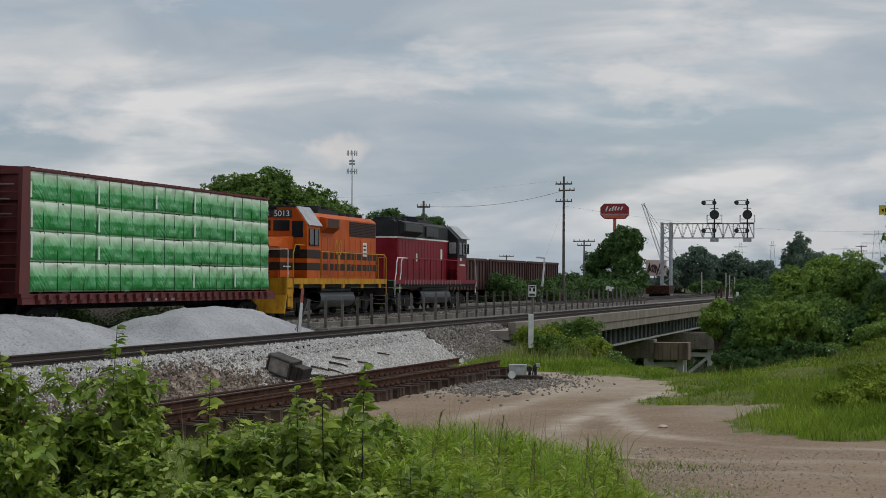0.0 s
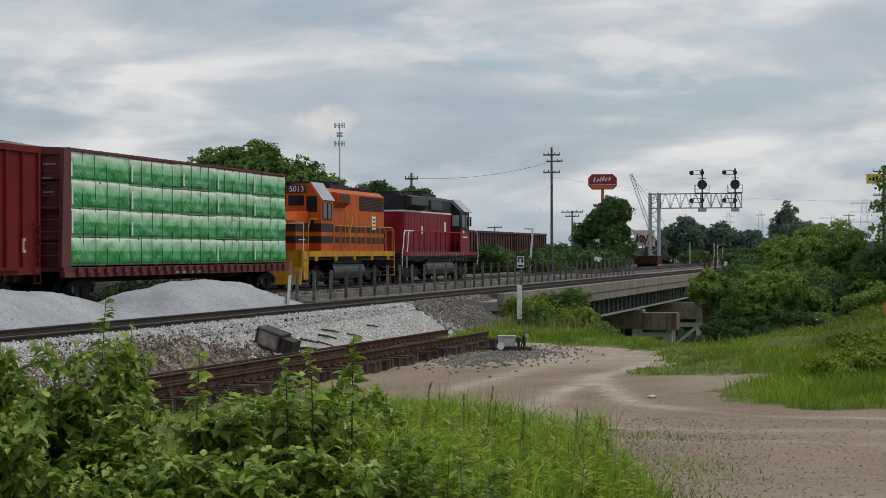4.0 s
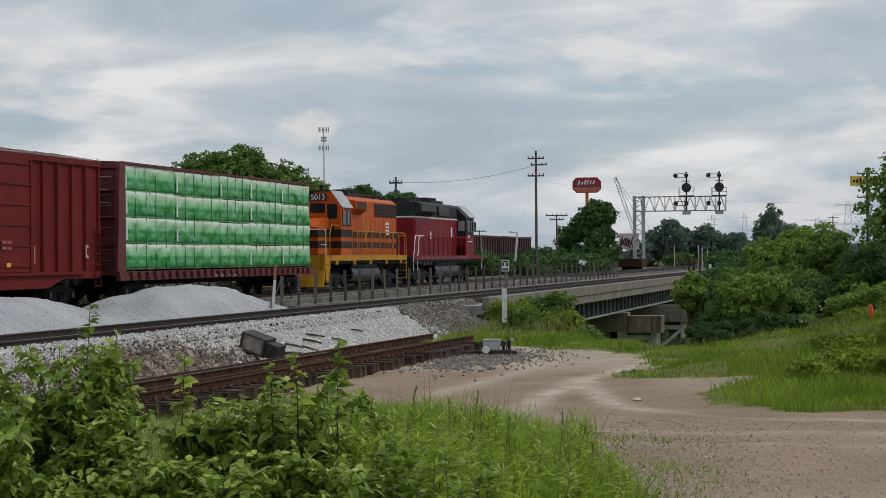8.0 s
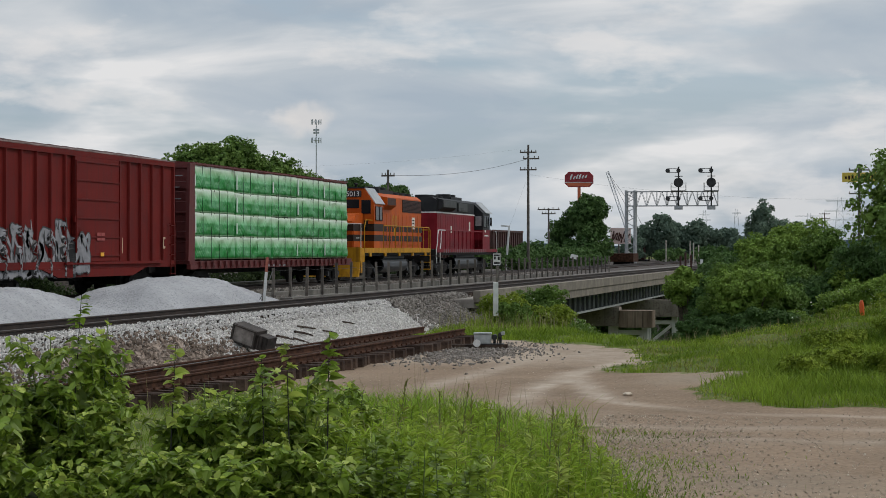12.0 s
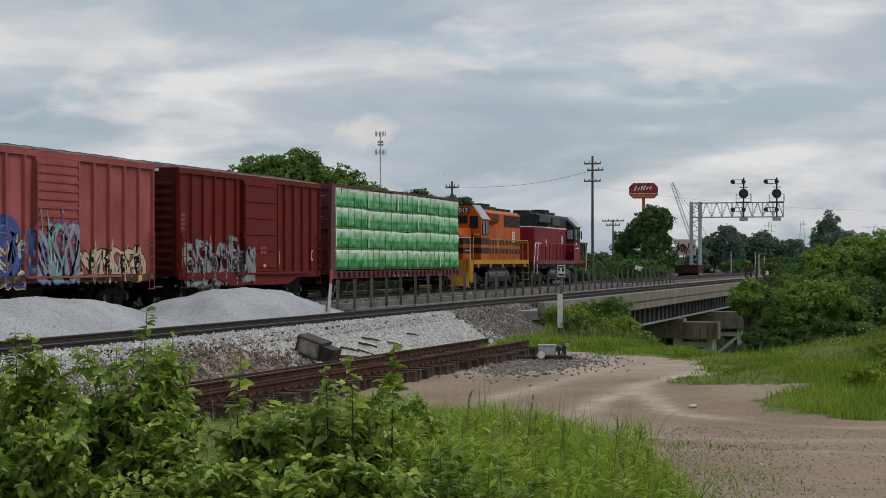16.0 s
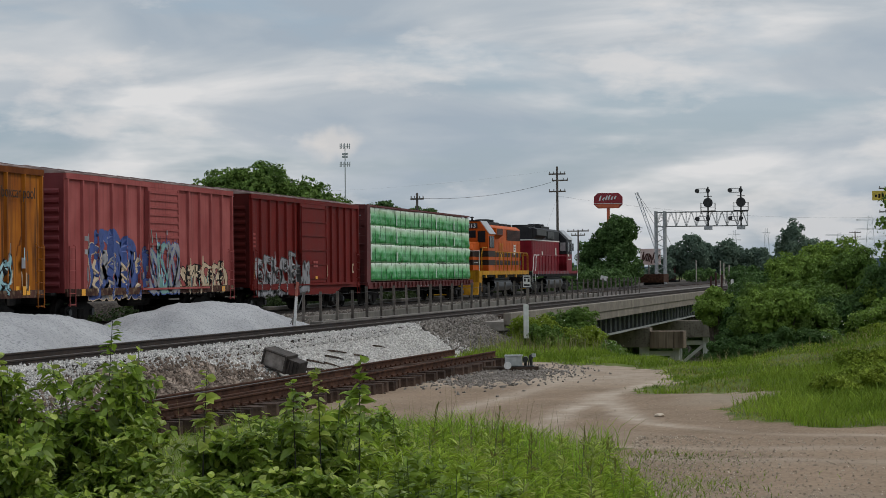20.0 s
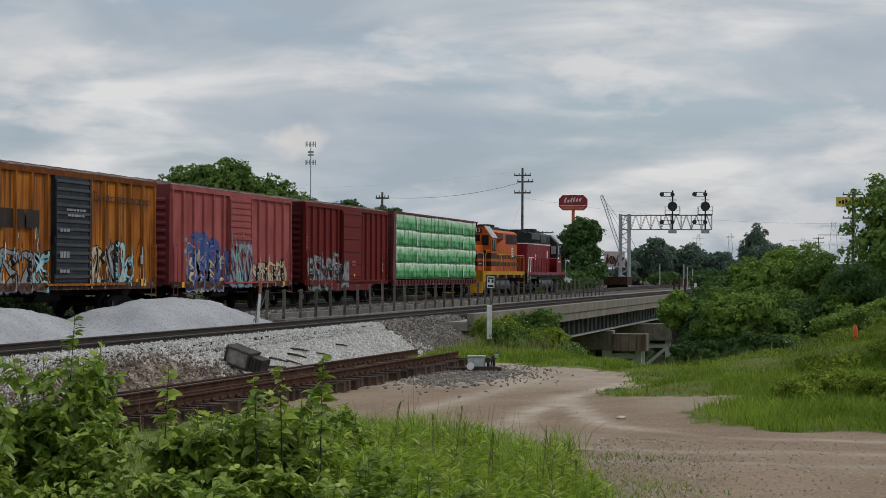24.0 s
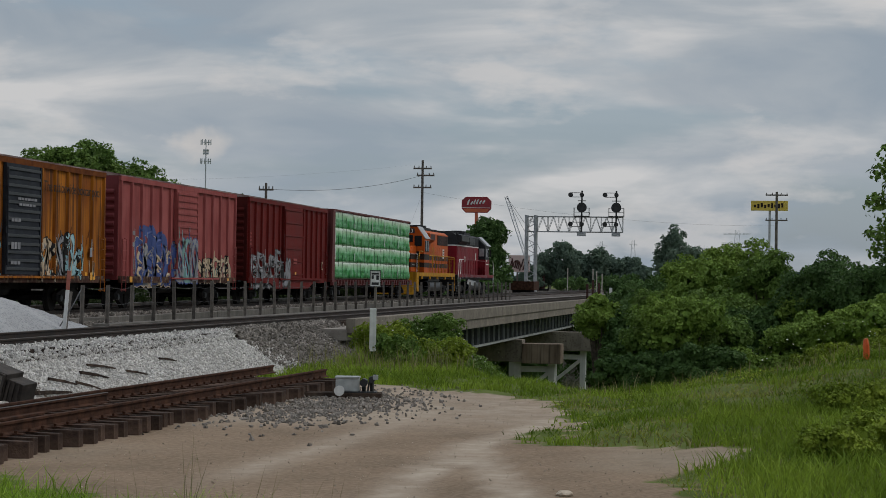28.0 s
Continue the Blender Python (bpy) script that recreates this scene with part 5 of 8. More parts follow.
def boxcar(name, label, off, length, body, end, door, d0, d1, door_kind, ribs, seed, sill_mid):
    c, wheels = vehicle(name, label, "boxcar", off)
    hw, zb, zt = 1.50, 1.02, 4.57
    L0 = length
    # body shell with a shallow peaked roof
    bm = bmesh.new()
    extrude_y(bm, [(-hw, zb), (hw, zb), (hw, zt), (-hw, zt)], 0, L0)
    part("body", bm, M[body], c)
    # sheet-metal roof panels with seams
    bm = bmesh.new()
    extrude_y(bm, [(-hw - 0.05, zt + 0.004), (hw + 0.05, zt + 0.004), (hw + 0.05, zt + 0.035), (0, zt + 0.27), (-hw - 0.05, zt + 0.035)], -0.03, L0 + 0.03)
    for yy in np.arange(0.6, L0, 1.22):
        extrude_y(bm, [(-1.4, zt + 0.062), (1.4, zt + 0.062), (0, zt + 0.295)], yy, yy + 0.07)
    part("roof", bm, M["roof_sheet"], c, "weathered sheet-metal roof")
    # rail under the eaves and side sill
    for s in (-1, 1):
        bm = bmesh.new()
        a, b = sorted((s * (hw + 0.002), s * (hw + 0.075)))
        box(bm, a, b, 0.0, L0, zt - 0.17, zt - 0.004)
        part("eave_rail", bm, M["rust_brown" if body == "car_orange" else body], c)
        bm = bmesh.new()
        box(bm, a, b, 0.0, L0, zb - 0.10, zb + 0.12)
        if sill_mid:
            extrude_x(bm, [(d0 - 2.4, zb - 0.104), (d0 - 1.2, zb - 0.36), (d1 + 1.2, zb - 0.36), (d1 + 2.4, zb - 0.104)], a, b)
        part("side_sill", bm, M[body if sill_mid else "sill_grime"], c, "paint-stained grimy side sill")
    # side posts
    pos = [yy for yy in np.linspace(0.12, L0 - 0.12, ribs) if not d0 - 0.12 < yy < d1 + 0.12]
    first = None
    for s in (1, -1):
        for yy in pos:
            if first is None:
                bm = bmesh.new()
                zl, zh = zb + 0.122, zt - 0.172
                vs = []
                for z in (zl, zh):
                    vs.append([bm.verts.new(p) for p in ((0.001, -0.075, z), (0.085, -0.042, z), (0.085, 0.042, z), (0.001, 0.075, z))])
                for k in range(3):
                    bm.faces.new((vs[0][k], vs[0][k + 1], vs[1][k + 1], vs[1][k]))
                bm.faces.new(vs[1]), bm.faces.new(vs[0][::-1])
                first = part("side_post", bm, M[body], c)
                first.matrix_basis = pose(hw, yy, 0)
            else:
                again(first, c, pose(s * hw, yy, 0, 0, 0, 0 if s > 0 else 180))

    def depth(yy):
        if d0 <= yy <= d1:
            return 0.125
        return 0.087 if any(abs(yy - p) < 0.075 for p in pos) else 0.003

    # sliding door
    for s in (1, -1):
        a, b = sorted((s * (hw + 0.003), s * (hw + 0.09)))
        dr = part("door", bbox(a, b, d0, d1, zb + 0.13, zt - 0.175, 0.01), M[door], c)
        rows = 13 if door_kind == "corrugated" else 6
        o, p = sorted((s * (hw + 0.0905), s * (hw + 0.12)))
        rib = None
        for k in range(rows):
            z = zb + 0.30 + (zt - zb - 0.62) * k / (rows - 1)
            hgt = 0.045 if door_kind == "corrugated" else 0.025
            if rib is None:
                rib = part("door_rib", bbox(o, p, d0 + 0.10, d1 - 0.10, -hgt, hgt, 0.008), M["tank_grey" if door == "door_dark" else door], dr)
                rib.matrix_basis = pose(0, 0, z)
            else:
                again(rib, dr, pose(0, 0, z))
        for yy in (d0 + 0.05, d1 - 0.05):
            part("door_edge", bbox(o, p, yy - 0.045, yy + 0.045, zb + 0.135, zt - 0.18, 0.004), M[door], dr)
        bm = bmesh.new()
        q = s * (hw + 0.16)
        tube(bm, [(q, d0 + 0.0, zb + 0.4), (q, d0 + 0.0, zt - 0.3)], 0.03, 6)
        box(bm, min(q, s * (hw + 0.091)), max(q, s * (hw + 0.091)), d0 - 0.1, d0 + 0.1, 2.35, 2.55)
        part("lock_rod", bm, M[door], dr)
        bm = bmesh.new()
        a, b = sorted((s * (hw + 0.076), s * (hw + 0.16)))
        box(bm, a, b, d0 - (d1 - d0) * 0.2, min(d1 + (d1 - d0), L0 - 0.3), zb + 0.03, zb + 0.09)
        part("door_track", bm, M[body], c)
    # corrugated ends; on the red cars their shade is in the paint
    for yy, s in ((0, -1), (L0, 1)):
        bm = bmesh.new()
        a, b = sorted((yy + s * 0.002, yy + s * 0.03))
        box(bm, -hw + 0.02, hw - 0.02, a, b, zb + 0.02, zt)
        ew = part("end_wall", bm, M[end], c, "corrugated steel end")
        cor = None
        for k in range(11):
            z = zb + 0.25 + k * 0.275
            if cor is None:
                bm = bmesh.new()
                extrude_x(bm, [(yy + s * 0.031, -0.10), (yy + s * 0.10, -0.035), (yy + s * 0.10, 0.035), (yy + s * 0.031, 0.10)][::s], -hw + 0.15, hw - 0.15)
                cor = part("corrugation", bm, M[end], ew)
                cor.matrix_basis = pose(0, 0, z)
            else:
                again(cor, ew, pose(0, 0, z))
        coupler(c, yy, s)
        bm = bmesh.new()
        box(bm, -1.25, 1.25, min(yy + s * 0.05, yy + s * 0.45), max(yy + s * 0.05, yy + s * 0.45), zb - 0.06, zb + 0.015)
        part("end_platform", bm, M["dark_grey"], c)
        bm = bmesh.new()
        box(bm, -0.06, 0.9, min(yy + s * 0.101, yy + s * 0.104), max(yy + s * 0.101, yy + s * 0.104), zt - 0.12, zt - 0.02)
        part("end_marks", bm, M["white"], c, "row of small worn white marks")
    # ladders at the corners
    ladder(c, hw + 0.11, 0.12, 0.55, zb - 0.35, 2.35, 6, M[body], "rung")
    ladder(c, hw + 0.11, L0 - 0.55, L0 - 0.12, zb - 0.35, 2.35, 6, M[body], "rung")
    for yy in (0.12, 0.55, L0 - 0.55, L0 - 0.12):
        bm = bmesh.new()
        tube(bm, [(hw + 0.11, yy, zb - 0.4), (hw + 0.11, yy, 2.4), (hw + 0.03, yy, 2.45)], 0.016, 5)
        part("ladder_rail", bm, M[body], c)
    # centre sill, brake gear
    bm = bmesh.new()
    box(bm, -0.3, 0.3, 0.2, L0 - 0.2, 0.70, zb - 0.012)
    box(bm, -1.3, 1.3, 2.2, 2.6, 0.78, zb - 0.012)
    box(bm, -1.3, 1.3, L0 - 2.6, L0 - 2.2, 0.78, zb - 0.012)
    part("underframe", bm, M["dark_grey"], c)
    bm = bmesh.new()
    tube(bm, [(0.75, L0 * 0.42, 0.72), (0.75, L0 * 0.55, 0.72)], 0.2, 12)
    part("air_tank", bm, M["dark_grey"], c)
    truck(c, 2.1, 1.75, 0.42, wheels)
    truck(c, L0 - 2.1, 1.75, 0.42, wheels)
    return c, depth, hw


def small_plates(c, depth, hw, items, material, name="stencil"):
    """Plain bars where small unreadable stencils stand: y0, y1, z0, z1."""
    for y0, y1, z0, z1 in items:
        n = max(1, int((y1 - y0) / (0.25 if z1 - z0 < 0.3 else 0.6)))
        for k in range(n):
            a = y0 + (y1 - y0) * k / n
            b = a + (y1 - y0) / n * 0.82
            d = max(depth(a), depth(b), depth((a + b) / 2))
            bm = bmesh.new()
            box(bm, hw + d + 0.003, hw + d + 0.006, a, b, z0, z1)
            part(name, bm, M[material], c)


def spray(c, hw, depth, y0, y1, z0, z1, n, colours, seed):
    """Slanting slivers of spray paint over and round the letters, denser low down."""
    rng = random.Random(seed)
    for k in range(n):
        y, z = rng.uniform(y0, y1), z0 + (z1 - z0) * rng.random() ** 1.4
        w, h = rng.uniform(0.035, 0.12), rng.uniform(0.12, 0.5)
        h = min(h, z1 + 0.3 - z)
        sl = rng.uniform(-0.12, 0.12)
        d = hw + max(depth(y - 0.1), depth(y), depth(y + w + 0.1)) + 0.0085 + 0.0004 * (k % 5)
        bm = bmesh.new()
        v = [bm.verts.new(q) for q in ((d, y, z), (d, y + w, z + rng.uniform(-0.05, 0.05)), (d, y + w * 0.7 + sl, z + h), (d, y + w * 0.2 + sl, z + h * rng.uniform(0.8, 1.1)))]
        f = bm.faces.new(v)
        r = bmesh.ops.extrude_face_region(bm, geom=[f])
        bmesh.ops.translate(bm, verts=[e for e in r["geom"] if isinstance(e, bmesh.types.BMVert)], vec=(-0.006, 0, 0))
        part("paint_stroke", bm, M[rng.choice(colours)], c)


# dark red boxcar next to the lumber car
c, depth, hw = boxcar("boxcar", "dark red boxcar with silver graffiti low on its side", -18.1, 15.5, "car_dark", "car_dark_end_shade", "car_dark", 6.2, 10.1, "flat", 15, 4, True)
graffiti(c, hw, depth, 0.7, 6.1, 0.72, 2.45, 5, ["silver"], "black", 21)
graffiti(c, hw, depth, 6.0, 7.3, 0.85, 2.1, 2, ["silver"], "black", 8)
spray(c, hw, depth, 0.7, 5.9, 0.95, 2.2, 34, ["silver", "black", "black", "stripe", "door_dark"], 61)
small_plates(c, depth, hw, [(0.35, 0.75, 3.0, 3.08), (0.35, 0.75, 2.85, 2.93), (0.35, 0.75, 2.7, 2.78), (0.35, 0.75, 2.55, 2.63), (8.0, 8.7, 1.95, 2.05), (8.0, 8.7, 1.8, 1.88)], "car_pink")
small_plates(c, depth, hw, [(8.3, 8.65, 1.30, 1.42), (0.15, 0.25, 1.3, 2.0)], "ylw", "reflector")
small_plates(c, depth, hw, [(10.5, 10.56, 1.4, 1.9), (12.2, 12.26, 1.4, 1.9), (14.2, 14.28, 1.55, 1.95), (14.45, 14.53, 1.55, 1.95), (14.28, 14.45, 1.87, 1.95), (14.28, 14.45, 1.55, 1.63)], "cream", "stencil")

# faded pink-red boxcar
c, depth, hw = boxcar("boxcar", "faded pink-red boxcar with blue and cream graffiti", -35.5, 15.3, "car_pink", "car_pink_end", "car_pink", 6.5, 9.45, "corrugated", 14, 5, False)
graffiti(c, hw, depth, 1.9, 5.9, 0.90, 2.5, 5, ["blue", "blue", "blue", "silver"], "cream", 5, 0.40, 0.33)
graffiti(c, hw, depth, 2.4, 5.6, 1.0, 2.9, 3, ["blue"], "blue", 6, 0.34, 0.30)
graffiti(c, hw, depth, 6.4, 9.3, 0.95, 2.6, 3, ["teal", "silver", "teal"], "blue", 9)
graffiti(c, hw, depth, 9.6, 14.6, 0.95, 1.95, 6, ["cream", "silver", "cream"], "dark_grey", 14)
spray(c, hw, depth, 1.6, 6.2, 0.95, 2.5, 40, ["blue", "blue", "silver", "black", "car_pink_end", "cream"], 62)
spray(c, hw, depth, 6.5, 9.2, 1.15, 2.9, 30, ["teal", "cyan", "silver", "car_pink_end", "blue", "black"], 63)
spray(c, hw, depth, 9.6, 14.4, 0.95, 1.9, 40, ["cream", "cream", "black", "silver", "teal", "car_pink_end"], 64)
small_plates(c, depth, hw, [(1.3, 1.9, 2.58, 2.72), (2.9, 3.3, 2.58, 2.72), (1.3, 1.9, 2.18, 2.32), (2.9, 3.3, 2.18, 2.32)], "silver")
small_plates(c, depth, hw, [(0.7, 1.4, 0.93, 1.13), (4.9, 5.5, 0.93, 1.06), (13.9, 14.6, 0.93, 1.1)], "ylw", "reflector")

# weathered yellow-orange boxcar
c, depth, hw = boxcar("boxcar", "weathered yellow-orange boxcar with a slate sliding door", -52.6, 15.5, "car_orange", "car_dark", "door_dark", 6.4, 9.3, "corrugated", 14, 6, False)
graffiti(c, hw, depth, 0.5, 6.2, 0.9, 2.3, 5, ["cyan", "silver", "cyan"], "dark_grey", 31)
graffiti(c, hw, depth, 9.4, 13.3, 1.0, 2.35, 5, ["cyan", "silver", "cream"], "dark_grey", 33)
spray(c, hw, depth, 0.4, 6.2, 0.95, 2.5, 44, ["cyan", "silver", "cream", "black", "teal", "rust_brown"], 65)
spray(c, hw, depth, 9.4, 14.4, 1.0, 2.4, 48, ["cyan", "cyan", "cream", "silver", "black", "rust_brown"], 66)
tx = lettering("The nationwide boxcar pool", 0.46, M["stripe"], c, Matrix.Translation((hw + 0.094, 12.2, 3.72)) @ SIDE)
small_plates(c, depth, hw, [(0.6, 2.4, 3.4, 4.0), (2.4, 5.6, 2.75, 3.3), (0.6, 2.2, 2.75, 3.2)], "stripe")
small_plates(c, depth, hw, [(7.3, 8.9, 3.35, 3.42), (7.4, 8.8, 3.18, 3.25), (6.8, 7.6, 2.7, 2.8), (6.8, 7.6, 1.9, 2.1), (6.8, 7.6, 1.45, 1.55)], "silver")
small_plates(c, depth, hw, [(13.9, 14.2, 1.75, 2.05)], "silver", "stencil")
small_plates(c, depth, hw, [(13.7, 14.5, 1.0, 1.25)], "ylw", "reflector")


# lumber car: bulkheads, a centre beam and four tiers of wrapped lumber
def lumber_car():
    c, wheels = vehicle("centerbeam_car", "maroon centerbeam flatcar loaded with green-wrapped lumber", "flatcar", 0.0)
    L0 = 22.0
    bm = bmesh.new()
    box(bm, -1.42, 1.42, -0.6, L0 + 0.6, 0.98, 1.10)
    part("deck", bm, M["car_maroon"], c)
    for s in (-1, 1):
        a, b = sorted((s * 1.30, s * 1.45))
        bm = bmesh.new()
        box(bm, a, b, -0.6, L0 + 0.6, 0.80, 0.975)
        part("side_sill", bm, M["car_maroon"], c)
    first = None
    for yy in np.arange(0.4, L0, 0.75):
        for s in (1,):
            if first is None:
                bm = bmesh.new()
                extrude_y(bm, [(1.452, 0.80), (1.53, 0.92), (1.53, 1.08), (1.452, 1.08)], -0.12, 0.12)
                first = part("winch", bm, M["car_maroon"], c)
                first.matrix_basis = pose(0, yy, 0)
            else:
                again(first, c, pose(0, yy, 0))
    # bulkheads with a ladder end
    for y0, s in ((0.0, -1), (L0, 1)):
        bm = bmesh.new()
        a, b = sorted((y0 + s * 0.03, y0 + s * 0.16))
        wd = 1.42 if s < 0 else 1.27
        box(bm, -wd, wd, a, b, 1.104, 4.70 if s < 0 else 4.60)
        part("bulkhead", bm, M["car_maroon"], c)
        for x in ((-1.36, -0.5, 0.5, 1.36) if s < 0 else (-1.1, 0, 1.1)):
            bm = bmesh.new()
            ya, yb = y0 + s * 0.162, y0 + s * (0.55 if abs(x) > 1 else 0.3)
            extrude_x(bm, [(ya, 1.104), (y0 + s * 0.75 if abs(x) > 1 else yb, 1.104), (yb, 4.66), (ya, 4.66)][::s], x - 0.06, x + 0.06)
            part("bulkhead_post", bm, M["car_maroon"], c)
        bm = bmesh.new()
        for z in (2.0, 2.9, 3.8, 4.55):
            box(bm, -1.25, 1.25, min(y0 + s * 0.162, y0 + s * 0.26), max(y0 + s * 0.162, y0 + s * 0.26), z - 0.06, z + 0.06)
        part("bulkhead_beam", bm, M["car_maroon"], c)
        for k in range(8):
            z = 1.45 + 0.36 * k
            bm = bmesh.new()
            tube(bm, [(0.55, y0 + s * 0.58, z), (1.25, y0 + s * 0.58, z)], 0.017, 5)
            part("rung", bm, M["car_maroon"], c)
        coupler(c, y0 + s * 0.6, s)
    for k, w in enumerate((0.42, 0.30, 0.36)):
        bm = bmesh.new()
        box(bm, 0.62, 0.62 + w, -0.305, -0.302, 4.20 - 0.42 * k - 0.018, 4.20 - 0.42 * k + 0.018)
        part("stencil", bm, M["silver"], c)
    # centre truss and top chord
    bm = bmesh.new()
    box(bm, -0.30, 0.30, -0.02, L0 + 0.02, 4.60, 4.70)
    part("top_chord", bm, M["car_maroon"], c)
    bm = bmesh.new()
    for yy in np.arange(0.3, L0, 0.44):
        extrude_y(bm, [(-1.40, 4.625), (1.40, 4.625), (1.40, 4.70), (0.302, 4.76), (-0.302, 4.76), (-1.40, 4.70)], yy - 0.05, yy + 0.05)
    part("top_ribs", bm, M["car_maroon"], c)
    for x in (-1.41, 1.36):
        bm = bmesh.new()
        box(bm, x, x + 0.05, 0, L0, 4.626, 4.675)
        part("top_rail", bm, M["car_maroon"], c)
    bm = bmesh.new()
    for yy in np.linspace(1.2, L0 - 1.2, 12):
        box(bm, -0.1, 0.1, yy - 0.12, yy + 0.12, 1.104, 4.596)
    part("centre_truss", bm, M["car_maroon"], c)
    # wrapped bundles
    cols = [0.0, 4.9, 9.75, 13.45, 17.75, 22.0]
    tier = 0.862
    rng = np.random.default_rng(7)
    for s in (1, -1):
        for i, (a, b) in enumerate(zip(cols, cols[1:])):
            w = b - a - 0.05
            for t in range(4):
                ny, nz = max(8, int(w / 0.11)), 12
                hgt = tier - 0.014
                bm = bmesh.new()
                grid = []
                dx = rng.normal(0, 0.012)
                ph = rng.uniform(0, 6)
                for q in range(nz + 1):
                    row = []
                    for p in range(ny + 1):
                        u, v = p / ny, q / nz
                        sag = 0.020 * math.sin(9 * u + ph + 3 * v) + 0.016 * math.sin(23 * u - 5 * v + ph) + 0.026 * noise.noise((u * w * 1.6 + 7 * ph, v * 2.2, ph)) + 0.02 * noise.noise((u * w * 5 + v * 6, v * 3, ph + 3))
                        edge = min(u * w, (1 - u) * w, v * hgt, (1 - v) * hgt)
                        r = 0.035 * (1 - min(edge / 0.06, 1)) ** 2
                        row.append(bm.verts.new((1.385 + dx + sag * min(edge / 0.1, 1) - r, u * w, v * hgt)))
                    grid.append(row)
                for q in range(nz):
                    for p in range(ny):
                        bm.faces.new((grid[q][p], grid[q][p + 1], grid[q + 1][p + 1], grid[q + 1][p]))
                back = [bm.verts.new((0.16, yy, z)) for yy, z in ((0, 0), (w, 0), (w, hgt), (0, hgt))]
                bm.faces.new((grid[0][0], *[back[0], back[1]], *[grid[0][p] for p in range(ny, 0, -1)]))
                bm.faces.new((grid[nz][ny], back[2], back[3], *[grid[nz][p] for p in range(0, ny)]))
                bm.faces.new((back[1], back[2], *[grid[q][ny] for q in range(nz, -1, -1)]))
                bm.faces.new((back[3], back[0], *[grid[q][0] for q in range(0, nz + 1)]))
                bm.faces.new(back[::-1])
                ob = part("lumber_pack", bm, M["wrap"], c, "green and white wrapped lumber bundle", smooth=False)
                ob.data.shade_smooth()
                z0 = 1.15 + t * tier + rng.uniform(-0.006, 0.004) + 0.02 * math.sin(2.1 * i + t) * (t > 0)
                ob.matrix_basis = pose(0, a + 0.025, z0) if s > 0 else pose(0, b - 0.025, z0, 0, 0, 180)
                if s > 0:
                    n = 5 if w > 4.2 else 4
                    for k in range(1, n):
                        bm = bmesh.new()
                        yy = w * k / n + rng.normal(0, 0.02)
                        tube(bm, [(1.392 + dx, yy + 0.015 * math.sin(ph + q), hgt * q / 4) for q in range(5)], 0.011, 4)
                        part("strap", bm, M["strap"], ob)
                    if rng.random() < 0.75:
                        bm = bmesh.new()
                        box(bm, 1.392 + dx, 1.418 + dx, 0.02, 0.13, hgt * 0.12, hgt * rng.uniform(0.6, 0.9))
                        part("tag", bm, M["wrap_end"], ob, "white wrap tag")
    first = None
    for a in (*cols[:-1],):
        for t in range(4):
            for k in (0.8, 2.4):
                m = pose(0, a + k, 1.104 + t * tier)
                if first is None:
                    bm = bmesh.new()
                    box(bm, 0.2, 1.36, -0.05, 0.05, 0, 0.045)
                    first = part("spacer", bm, M["tie"], c)
                    first.matrix_basis = m
                else:
                    again(first, c, m)
    for a, b, z0, z1 in ((18.3, 18.65, 0.86, 0.97), (8.9, 9.9, 0.84, 0.94), (10.6, 11.6, 0.84, 0.94)):
        bm = bmesh.new()
        box(bm, 1.452, 1.458, a, b, z0, z1 - 0.03)
        part("stencil", bm, M["silver"], c)
    bm = bmesh.new()
    box(bm, -0.35, 0.35, 0, L0, 0.60, 0.976)
    for yy in np.arange(2, L0 - 1, 1.5):
        box(bm, -1.29, 1.29, yy - 0.05, yy + 0.05, 0.78, 0.976)
    part("underframe", bm, M["dark_grey"], c)
    truck(c, 1.6, 1.75, 0.42, wheels)
    truck(c, L0 - 1.6, 1.75, 0.42, wheels)


lumber_car()


# ---- locomotives ----
def handrail(c, x, y0, y1, zd, zt, n, material, name="handrail"):
    bm = bmesh.new()
    tube(bm, [(x, y0, zt), (x, y1, zt)], 0.028, 6)
    part(name, bm, material, c)
    first = None
    for k in range(n):
        yy = y0 + (y1 - y0) * k / (n - 1)
        if first is None:
            bm = bmesh.new()
            tube(bm, [(0, 0, 0), (0, 0, zt - zd)], 0.02, 5)
            first = part("stanchion", bm, material, c)
            first.matrix_basis = pose(x, yy, zd)
        else:
            again(first, c, pose(x, yy, zd))


def fans(c, ys, z, r, material):
    for yy in ys:
        bm = bmesh.new()
        tube(bm, [(0, yy, z), (0, yy, z + 0.16), (0, yy, z + 0.17)], [r, r, r * 0.8], 20)
        part("roof_fan", bm, material, c)


def steps(c, x, y0, y1, zs, material):
    bm = bmesh.new()
    for z in zs:
        box(bm, x - 0.28, x, y0, y1, z, z + 0.035)
    part("steps", bm, material, c)


def doors_row(c, x, ys, z0, z1, material):
    """Thin hood doors, each proud of the hood's side."""
    for a, b in zip(ys, ys[1:]):
        d = part("hood_door", bbox(x + 0.002, x + 0.022, a + 0.02, b - 0.02, z0, z1, 0.004), material, c)


